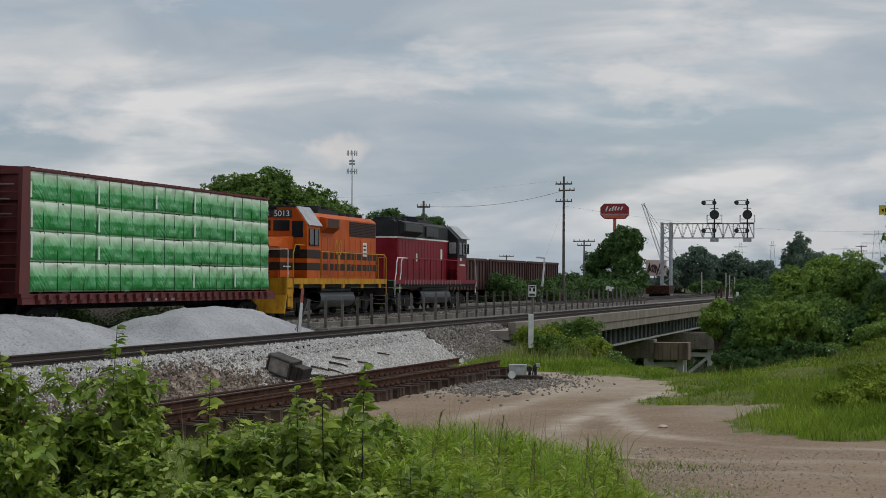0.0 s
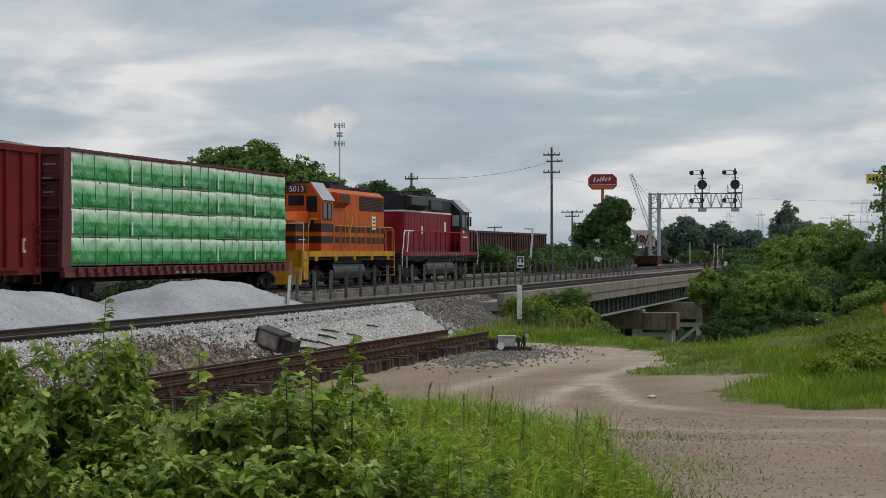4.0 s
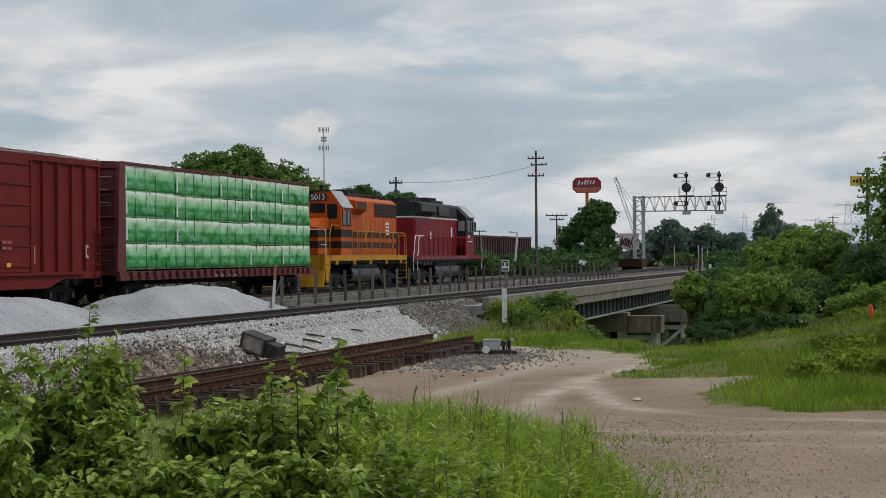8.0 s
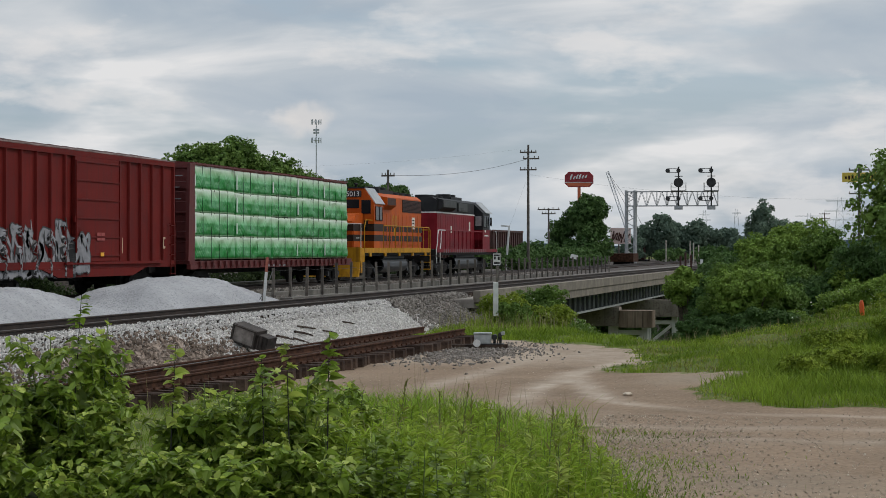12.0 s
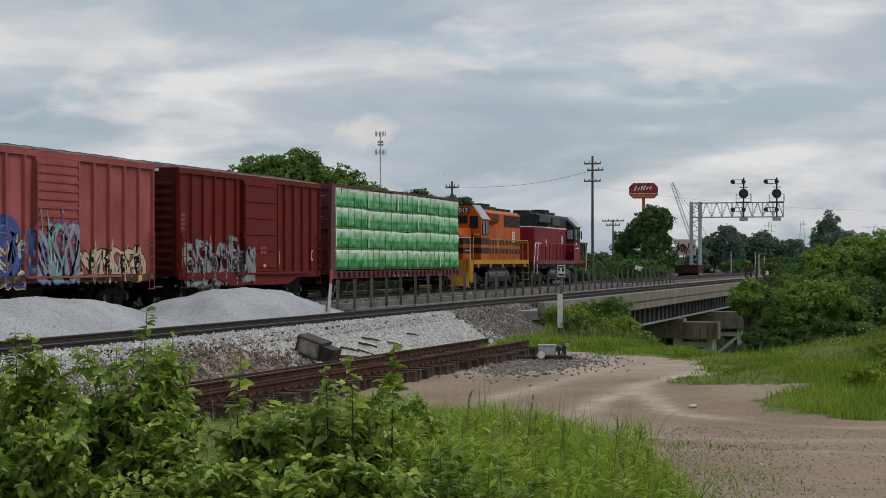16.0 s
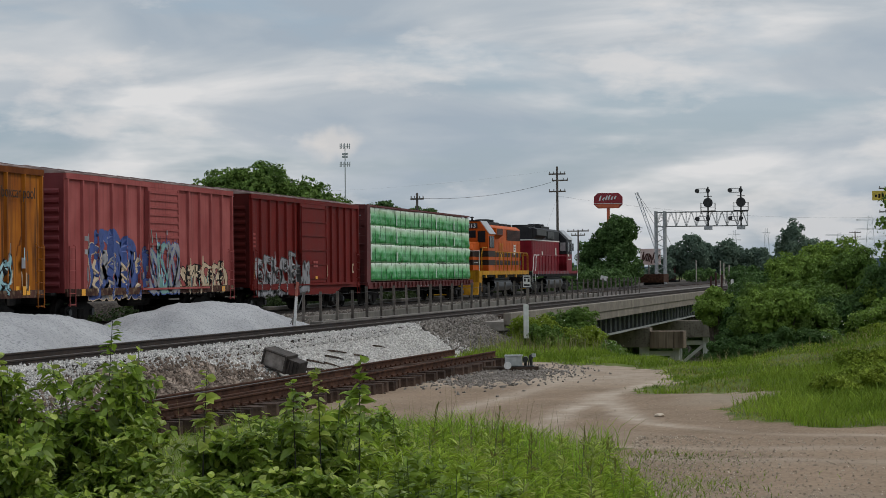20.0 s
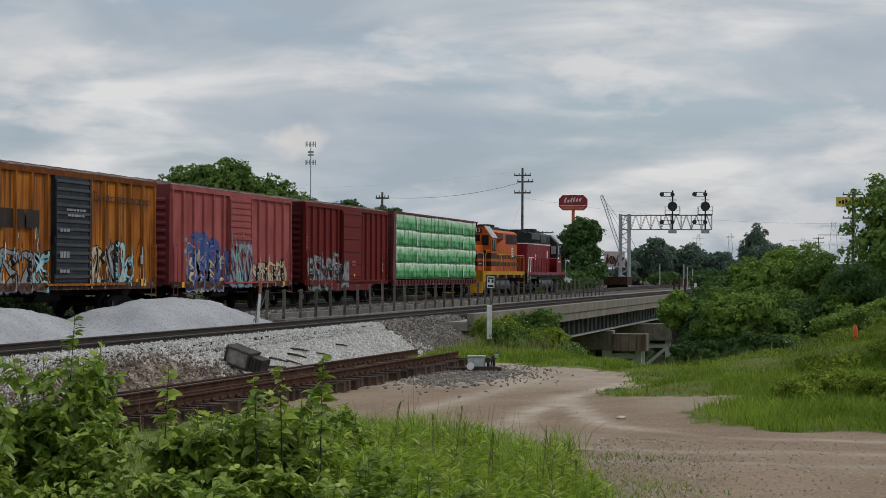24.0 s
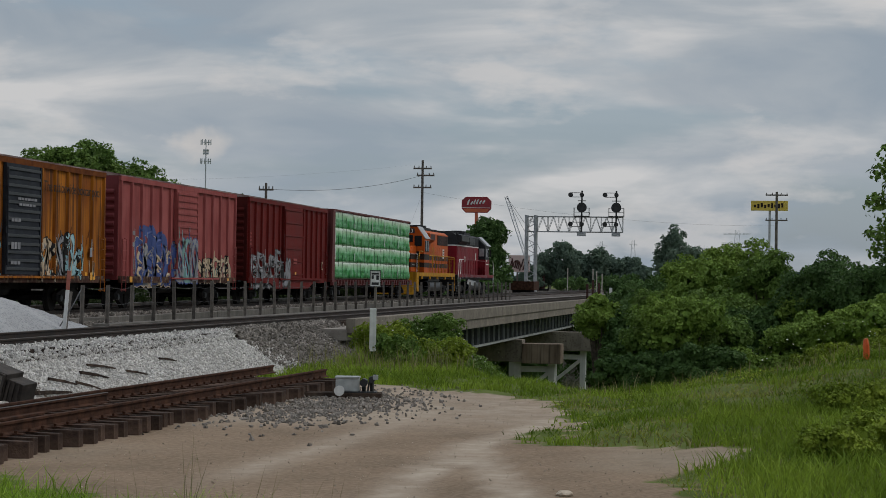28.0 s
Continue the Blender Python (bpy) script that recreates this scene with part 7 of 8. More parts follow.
pole(-11.0, 420, -1, 9.0, ((0.3, 2.2, 0), (1.2, 2.2, 0)), "distant wooden pole among the trees", 0.16)


def wire(p, q, sag, r, label):
    bm = bmesh.new()
    p, q = Vector(p), Vector(q)
    tube(bm, [p + (q - p) * k / 16 - Vector((0, 0, sag * 4 * (k / 16) * (1 - k / 16))) for k in range(17)], r, 4)
    tagged(link("overhead_wire", bm, M["wire"]), label, "wire", group="overhead wires")


wire((-29.7, 175, 9.35), (-36.1, 150, 7.1), 0.5, 0.016, "sagging overhead wire between two wooden poles")
wire((-30.3, 175, 10.2), (-75, 150, 9.5), 1.6, 0.003, "thin overhead wire leaving a tall wooden pole")
wire((-29.7, 175, 8.0), (-2.05, 205, 6.5), 0.7, 0.007, "thin overhead wire across the tracks")
wire((-29.7, 175, 7.9), (-33.0, 176, -0.4), 0.0, 0.004, "guy wire of the tall pole")


def tower(x, y, top):
    t = thing("cell_tower", "grey lattice cell tower with two rings of antennas", "tower", pose(x, y, -1))
    bm = bmesh.new()
    tube(bm, [(0, 0, 0), (0, 0, top)], [0.26, 0.11], 8)
    part("mast", bm, M["insul"], t)
    for z in (top - 0.6, top - 5.2):
        for k in range(9):
            a = 2 * math.pi * k / 9
            cx, cy = 1.25 * math.cos(a), 1.25 * math.sin(a)
            bm = bmesh.new()
            tube(bm, [(0, 0, z), (cx * 0.94, cy * 0.94, z)], 0.06, 4)
            arm = part("antenna_arm", bm, M["insul"], t)
            bm = bmesh.new()
            box(bm, cx - 0.07, cx + 0.07, cy - 0.07, cy + 0.07, z - 0.65, z + 0.65)
            part("antenna", bm, M["insul"], arm)
    bm = bmesh.new()
    for z in (top - 2.6, top - 3.3):
        box(bm, -0.7, 0.7, -0.3, 0.3, z - 0.25, z + 0.25)
    part("antenna", bm, M["insul"], t)


tower(-138.9, 500, 35.2)
mast = bmesh.new()
tube(mast, [(-167.5, 420, 0), (-167.5, 420, 23.2)], 0.12, 5)
box(mast, -167.8, -167.2, 419.8, 420.2, 19.5, 21.8)
tagged(link("radio_mast", mast, M["insul"]), "thin distant radio mast above the cars", "mast")


def pylon(x, y, top, w, arms, label):
    p = thing("pylon", label, "pylon", pose(x, y, -2), group="power line pylons")
    bm = bmesh.new()
    for sx in (-1, 1):
        for sy in (-1, 1):
            tube(bm, [(sx * w, sy * w, 0), (sx * w * 0.25, sy * w * 0.25, top)], 0.10, 4)
    n = 9
    for k in range(n):
        a, b = 1 - 0.75 * k / n, 1 - 0.75 * (k + 1) / n
        za, zb = top * k / n, top * (k + 1) / n
        tube(bm, [(-w * a, -w * a, za), (w * b, -w * b, zb)], 0.05, 4)
        tube(bm, [(w * a, -w * a, za), (-w * b, -w * b, zb)], 0.05, 4)
    part("tower_frame", bm, M["insul"], p)
    for z, l in arms:
        bm = bmesh.new()
        lattice(bm, (-l, 0, z), (l, 0, z), 0.7, 0.7, 8, 0.05, (0, 1, 0))
        part("arm", bm, M["insul"], p)


pylon(-102, 1500, 33.0, 3.2, ((30, 3.0),), "slim distant steel pylon")
pylon(-125, 1500, 32.0, 3.2, ((29, 4.5), (25, 4.5)), "distant steel pylon with crossarms")
pylon(-21, 1100, 31.0, 3.6, ((29, 7), (24, 8), (19, 7)), "steel lattice pylon with three crossarms")
pylon(-12, 1350, 31.0, 3.6, ((29, 7), (24, 8)), "steel lattice pylon beyond the yellow sign")
pylon(-47, 1400, 28.0, 3.6, ((26, 9), (21, 9)), "far steel lattice pylon above the treetops")


def octagon_sign():
    s = thing("roadside_sign", "tall red octagonal roadside sign with a white band", "sign", pose(-54.9, 380, -1))
    bm = bmesh.new()
    tube(bm, [(0, 0, 0), (0, 0, 14.2)], 0.3, 8)
    part("post", bm, M["sign_orange"], s)
    z0, z1, w, ch = 14.15, 17.0, 2.65, 0.72
    sec = [(-w + ch, z0), (w - ch, z0), (w, z0 + ch), (w, z1 - ch), (w - ch, z1), (-w + ch, z1), (-w, z1 - ch), (-w, z0 + ch)]
    bm = bmesh.new()
    extrude_y(bm, sec, -0.35, 0.35)
    fc = part("panel", bm, M["sign_red"], s)
    bm = bmesh.new()
    box(bm, -w + 0.1, w - 0.1, -0.37, -0.353, 14.98, 15.08)
    part("rule", bm, M["white"], fc)
    # slanting plain strokes where the script stands
    for k, (x, h) in enumerate(((-1.45, 0.95), (-0.85, 0.55), (-0.30, 0.85), (0.20, 0.85), (0.75, 0.60), (1.35, 0.60))):
        bm = bmesh.new()
        tube(bm, [(x - 0.12, -0.37, 15.55 + 0.05 * k), (x + 0.02, -0.37, 15.55 + 0.05 * k + h * 0.6), (x + 0.22, -0.37, 15.55 + 0.05 * k + h)], [0.16, 0.17, 0.10], 6)
        part("script_stroke", bm, M["white"], fc, "plain white slanting stroke")
    bm = bmesh.new()
    extrude_y(bm, [(-w + ch + 0.05, z0 + 0.12), (w - ch - 0.05, z0 + 0.12), (w - 0.35, z0 + 0.72), (-w + 0.35, z0 + 0.72)], -0.37, -0.353)
    part("lower_band", bm, M["sign_orange"], fc)


octagon_sign()


def yellow_sign():
    s = thing("roadside_sign", "yellow roadside sign board with unreadable dark script", "sign", pose(-2.9, 300, -4))
    bm = bmesh.new()
    tube(bm, [(0.05, 0, 0), (0.05, 0, 15.2)], 0.16, 6)
    part("post", bm, M["galv"], s)
    pb = part("panel", bbox(-2.5, 2.5, -0.3, 0.25, 15.2, 16.55, 0.03), M["sign_yellow"], s)
    for k in range(9):
        bm = bmesh.new()
        box(bm, -2.1 + 0.46 * k, -1.8 + 0.46 * k, -0.32, -0.303, 15.65 - 0.1 * (k % 2), 16.0 + 0.12 * (k % 3))
        part("script_bar", bm, M["stripe"], pb)


yellow_sign()


def crane():
    c = thing("crane", "distant crane with a raised lattice boom", "crane", pose(0, 330, -0.5))
    bm = bmesh.new()
    lattice(bm, (-38.6, 0, 1.5), (-43.1, 0, 14.6), 0.5, 0.45, 14, 0.032, (0, 1, 0))
    part("boom", bm, M["insul"], c)
    bm = bmesh.new()
    for dx in (1.2, 2.2):
        tube(bm, [(-43.1, 0, 14.6), (-41.0 + dx, 0, 8.6), (-38.0 + dx, 0, 2.6)], 0.03, 4)
    part("stay_cable", bm, M["wire"], c)
    part("cab", bbox(-39.8, -37.0, -1.2, 1.2, 0.4, 3.0, 0.05), M["rust"], c)
    part("track", bbox(-40.2, -36.6, -1.6, 1.6, -0.2, 0.39, 0.1), M["dark_grey"], c)


crane()


def gondola(y, label):
    g = thing("gondola_car", label, "gondola", pose(-34.6, y, 0), group="parked rusty railcars")
    part("floor", bbox(-1.45, 1.45, 0, 15.6, 0.85, 1.05, 0.02), M["rust"], g)
    for x in (-1.45, 1.37):
        part("side", bbox(x, x + 0.08, 0, 15.6, 1.052, 3.20, 0.01), M["rust"], g)
    for yy in (0, 15.52):
        part("end", bbox(-1.368, 1.368, yy, yy + 0.08, 1.052, 3.20, 0.01), M["rust"], g)
    part("top_rail", bbox(1.452, 1.56, 0, 15.6, 3.08, 3.26, 0.02), M["rust"], g)
    first = None
    for yy in np.arange(0.3, 15.5, 1.15):
        if first is None:
            first = part("side_post", bbox(1.452, 1.55, -0.07, 0.07, 0.8, 3.07, 0.01), M["rust"], g)
            first.matrix_basis = pose(0, yy, 0)
        else:
            again(first, g, pose(0, yy, 0))
    for yy in (2.4, 13.2):
        part("truck", bbox(-1.1, 1.1, yy - 1.3, yy + 1.3, 0.05, 0.84, 0.1), M["dark_grey"], g)


for yy in (143.2, 159.8, 176.4):
    gondola(yy, "rusty brown open railcar parked on a siding")


def odds():
    lp = thing("leaning_post", "white leaning post with a short arm before the parked railcars", "post", pose(-30.8, 170, -0.45, 0, 5, 0))
    bm = bmesh.new()
    tube(bm, [(0, 0, 0), (0, 0, 2.2), (0, 0, 3.85)], [0.10, 0.09, 0.08], 8)
    part("shaft", bm, M["white"], lp)
    part("arm", bbox(-0.72, 0.06, -0.06, 0.06, 3.86, 4.0, 0.02), M["white"], lp)
    s = thing("fallen_sign", "small white sign panel leaning by the fence", "sign", pose(-22.6, 152, -0.14, 0, 14, 20))
    part("panel", bbox(-0.28, 0.28, -0.02, 0.02, 1.0, 1.32, 0.01), M["white"], s)
    part("post", bbox(-0.03, 0.03, 0.021, 0.06, 0, 1.2, 0.005), M["post"], s)
    b = thing("billboard", "faded pink billboard behind the signal mast", "billboard", pose(-40.0, 320, -0.5))
    part("panel", bbox(-1.3, 1.9, -0.1, 0.1, 2.9, 5.4, 0.03), M["pink_board"], b)
    part("post", bbox(-0.1, 0.1, 0.101, 0.3, 0, 4.0, 0.02), M["wood_pole"], b)
    rng = np.random.default_rng(61)
    for k in range(11):
        u = -1.1 + 0.25 * k
        z = rng.uniform(3.1, 3.7)
        bm = bmesh.new()
        tube(bm, [(u, -0.14, z), (u + 0.14, -0.14, z + 0.6), (u + rng.uniform(-0.1, 0.4), -0.14, z + rng.uniform(0.8, 1.4))], [0.12, 0.09, 0.12], 5)
        part("painted_stroke", bm, M["rust"], b)
    r = thing("rail_cart", "rusty low rail cart parked beside the track", "rail cart", pose(-28.9, 236, -0.36))
    part("body", bbox(-1.5, 1.4, -2.5, 2.5, 0.5, 1.45, 0.04), M["rail_rust"], r)
    part("wheel", bbox(-1.0, 1.0, -1.8, -1.0, 0.0, 0.49, 0.1), M["dark_grey"], r)
    part("wheel", bbox(-1.0, 1.0, 1.0, 1.8, 0.0, 0.49, 0.1), M["dark_grey"], r)
    for x, h in ((-15.35, 1.7), (-14.9, 1.5), (-15.75, 1.4)):
        p = thing("orange_barrier_post", "rusty orange barrier post beyond the bridge", "barrier", pose(x, 166, -0.4), group="orange barrier posts")
        part("lower", bbox(-0.08, 0.08, -0.05, 0.05, 0, h * 0.6, 0.01), M["rust"], p)
        part("upper", bbox(-0.08, 0.08, -0.05, 0.05, h * 0.602, h, 0.01), M["rust"], p)
    slim_post("white_marker", -13.8, 163, -0.8, 0.75, 0.2, ((1.0, "white", "shaft"),), "short white marker post beyond the bridge", "post")
    for x, h in ((-26.7, 3.5), (-23.65, 3.4), (-23.2, 3.1), (-22.55, 2.8)):
        p = thing("wooden_post", "pale weathered wooden post beside the far track", "post", pose(x, 262, -0.4), group="pale posts beyond the bridge")
        part("shaft", bbox(-0.06, 0.06, -0.06, 0.06, 0, h * 0.9, 0.02), M["stone"], p)
    w = thing("parked_trailer", "white trailer half hidden by bushes", "trailer", pose(0.75, 125, -2.2))
    part("body", bbox(-0.75, 0.8, -3, 3, 0.9, 2.4, 0.05), M["white"], w)
    part("wheel", bbox(-0.7, 0.7, -1.5, -0.8, -0.2, 0.89, 0.1), M["dark_grey"], w)
    hs = thing("shed", "small pale shed with an orange roof among the trees", "shed", pose(1.9, 150, -3.5))
    part("wall", bbox(-0.8, 2.5, -2, 2, 0, 4.2, 0.03), M["cream"], hs)
    bm = bmesh.new()
    extrude_y(bm, [(-1.1, 4.204), (2.8, 4.204), (0.85, 5.2)], -2.3, 2.3)
    part("roof", bm, M["concrete_brown"], hs)


odds()


# ---- trees, bushes and grass ----
def lobed(rng, cx, cy, cz, rx, ry, rz, lobes):
    """Overlapping lobes that make an uneven crown."""
    out = [(cx, cy, cz - 0.1 * rz, rx * 0.68, ry * 0.68, rz * 0.72)]
    for k in range(lobes):
        a, b = rng.uniform(0, 6.283), rng.uniform(-0.7, 1.0)
        s = math.sqrt(max(0.0, 1 - b * b))
        f = rng.uniform(0.55, 0.82)
        q = rng.uniform(0.20, 0.36)
        m = min(rx, ry, rz)
        out.append((cx + rx * f * s * math.cos(a), cy + ry * f * s * math.sin(a), cz + rz * f * b, (rx + m) * q * 0.5, (ry + m) * q * 0.5, (rz + m) * q * 0.42))
    return out


def crown_points(rng, lobes, n):
    """Spots for leaves over the lobes, and the way each faces."""
    pts, nrm = [], []
    w = np.array([l[3] * l[4] for l in lobes])
    cnt = (n * w / w.sum()).astype(int) + 1
    for (cx, cy, cz, rx, ry, rz), m in zip(lobes, cnt):
        d = rng.normal(size=(m, 3))
        d[:, 2] += 0.25
        d /= np.linalg.norm(d, axis=1)[:, None]
        r = 1 - 0.42 * rng.random(m) ** 2.2 + 0.10 * (rng.random(m) < 0.12)
        r *= 1 + 0.12 * np.sin(5 * d[:, 0] + 3 * d[:, 2]) * np.sin(4 * d[:, 1] + cx)
        pts.append(np.stack([cx + d[:, 0] * rx * r, cy + d[:, 1] * ry * r, cz + d[:, 2] * rz * r], 1))
        nrm.append(d)
    return np.concatenate(pts), np.concatenate(nrm)


def clumped(rng, lobes, n, cr):
    """Leaf spots in rounded tufts over the upper sides of the lobes, with a thinner core inside."""
    P, D = [], []
    heart, hd = [], []
    area = np.array([(l[3] * l[4] + l[3] * l[5] + l[4] * l[5]) / 3 for l in lobes])
    per = max(30, int(n * 0.8 / max(1.0, (area * 2.5 / cr ** 2).sum())))
    for (cx, cy, cz, rx, ry, rz), ar in zip(lobes, area):
        m = max(3, int(ar * 2.5 / cr ** 2))
        d = rng.normal(size=(m, 3))
        d[:, 2] += 0.45
        d /= np.linalg.norm(d, axis=1)[:, None]
        c = np.array([cx, cy, cz]) + d * np.array([rx, ry, rz]) * rng.uniform(0.78, 1.04, (m, 1))
        r = cr * rng.uniform(0.6, 1.25, m)
        e = rng.normal(size=(m, per, 3)) + 0.55 * d[:, None, :]
        e[:, :, 2] += 0.5
        e /= np.linalg.norm(e, axis=2)[:, :, None]
        q = (0.45 + 0.55 * rng.random((m, per)) ** 0.5) * r[:, None]
        P.append((c[:, None, :] + e * q[:, :, None] * np.array([1, 1, 0.72])).reshape(-1, 3))
        D.append((e + np.array([0, 0, 0.35])).reshape(-1, 3))
        k = int(0.2 * n * ar / area.sum()) + 4
        d = rng.normal(size=(k, 3))
        d /= np.linalg.norm(d, axis=1)[:, None]
        heart.append(np.array([cx, cy, cz]) + d * np.array([rx, ry, rz]) * rng.uniform(0.45, 0.72, (k, 1)))
        hd.append(d)
    return np.concatenate(P), np.concatenate(D), np.concatenate(heart), np.concatenate(hd)


def limb_tree(name, label, x, y, z0, height, rx, rz, n, leaf, material, seed, lobes=26, ry=None, group="", category="tree", clump=0.0):
    rng = np.random.default_rng(seed)
    t = thing(name, label, category, pose(x, y, z0), group=group)
    cz = height - rz
    bm = bmesh.new()
    r0 = max(0.02, height * 0.022)
    top = max(cz, height * 0.3)
    tube(bm, [(0, 0, -0.3), (rng.normal(0, 0.03) * height ** 0.5, rng.normal(0, 0.03) * height ** 0.5, top * 0.5), (rng.normal(0, 0.06) * height ** 0.5, 0, top)], [r0, r0 * 0.75, r0 * 0.4], 8)
    if clump:
        lb = [(0, 0, cz - 0.1 * rz, rx * 0.6, (ry or rx) * 0.6, rz * 0.72)]
        for k in range(lobes):
            g, h = k * 2.4 + rng.uniform(-0.5, 0.5), rng.uniform(-0.35, 0.95)
            q, f = rng.uniform(0.26, 0.44), rng.uniform(0.5, 0.72)
            w = math.sqrt(max(0.0, 1 - h * h))
            lb.append((rx * f * w * math.cos(g), (ry or rx) * f * w * math.sin(g), cz + rz * f * h, rx * q, rx * q, (rx + rz) * 0.5 * q * 0.85))
    else:
        lb = lobed(rng, 0, 0, cz, rx, ry or rx, rz, lobes)
    for l in lb[1:9]:
        h0 = top * rng.uniform(0.35, 0.9)
        tube(bm, [(0, 0, h0), (l[0] * 0.45, l[1] * 0.45, (h0 + l[2]) / 2 + 0.02 * height), (l[0] * 0.9, l[1] * 0.9, l[2])], [r0 * 0.45, r0 * 0.3, r0 * 0.1], 5)
    part("trunk", bm, M["bark"], t)
    if clump:
        p, d, q, e = clumped(rng, lb, n, clump)
        p, d = np.concatenate([p, q]), np.concatenate([d / np.linalg.norm(d, axis=1)[:, None], e])
        size = np.concatenate([np.full(len(p) - len(q), leaf), np.full(len(q), leaf * 2.0)])
        leaves("crown", p, size, M[material], rng, t, CHIP, CHIP_F, facing=d)
    else:
        p, d = crown_points(rng, lb, n)
        leaves("crown", p, leaf, M[material], rng, t, CHIP, CHIP_F, facing=d)
    return t


def plant_trees():
    lt = limb_tree
    lt("tree", "broad leafy tree behind the train", -42.9, 130, -0.6, 9.9, 4.2, 4.0, 21000, 0.20, "leaf_tree_mid", 1, 22, clump=0.4)
    lt("tree", "broad leafy tree behind the train", -39.4, 131, -0.6, 8.8, 3.4, 3.6, 18000, 0.20, "leaf_tree_mid", 2, 22, clump=0.4)
    lt("tree", "low leafy tree behind the locomotives", -52.0, 200, -0.6, 9.6, 3.4, 3.0, 9000, 0.30, "leaf_tree", 3)
    lt("tree", "low leafy tree behind the locomotives", -48.8, 204, -0.6, 9.0, 2.8, 2.6, 8000, 0.30, "leaf_tree", 4)
    lt("tree", "dense green tree below the red sign", -32.1, 230, -0.5, 9.9, 2.7, 5.0, 20000, 0.21, "leaf_tree", 5, 18, clump=0.45)
    lt("tree", "dense green tree beside the siding", -35.1, 231, -0.5, 6.1, 2.1, 3.0, 9000, 0.23, "leaf_tree", 6, 14, clump=0.45)
    # far trees take the leaf colour with the haze painted in
    lt("tree", "far dark tree beyond the signals", -34.6, 332, -0.5, 7.8, 3.6, 3.9, 4000, 0.5, "leaf_hazed", 7)
    lt("tree", "far dark tree beyond the signals", -30.0, 336, -0.5, 7.0, 3.6, 3.6, 4000, 0.5, "leaf_hazed", 8)
    lt("tree", "far dark tree beyond the signals", -26.2, 338, -0.5, 5.8, 3.0, 3.1, 3000, 0.5, "leaf_hazed", 9)
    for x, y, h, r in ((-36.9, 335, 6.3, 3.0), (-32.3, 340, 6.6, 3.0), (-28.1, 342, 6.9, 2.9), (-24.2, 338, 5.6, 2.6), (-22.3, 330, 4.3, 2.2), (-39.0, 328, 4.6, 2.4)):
        lt("tree", "far dark tree beyond the signals", x, y, -0.5, h, r, h * 0.47, 3200, 0.5, "leaf_hazed", int(-10 * x), 14, group="far trees beyond the signals")
    lt("tree", "rounded dark tree above the ravine bushes", -10.6, 200, -3.5, 9.9, 2.5, 4.0, 9000, 0.24, "leaf_hazed", 10, 14, clump=0.5)
    lt("tree", "rounded dark tree above the ravine bushes", -8.6, 203, -3.5, 8.4, 2.4, 3.4, 8000, 0.24, "leaf_hazed", 11, 12, clump=0.5)
    lt("tree", "tall leafy tree on the roadside bank", 1.6, 50, -0.2, 4.55, 2.15, 2.05, 34000, 0.105, "leaf_tree_mid", 12, 30, clump=0.26)
    lt("tree", "dark leafy tree behind the bank", -0.1, 92, -4.0, 6.7, 1.9, 2.2, 18000, 0.11, "leaf_tree", 13, 14, clump=0.36)
    lt("tree", "dark leafy tree behind the bank", 2.3, 88, -4.0, 7.6, 2.6, 3.2, 20000, 0.11, "leaf_tree", 14, 16, clump=0.36)
    # shrubs that fill the ravine: place, crown top, width, crown half height, leaf tone
    k = 20
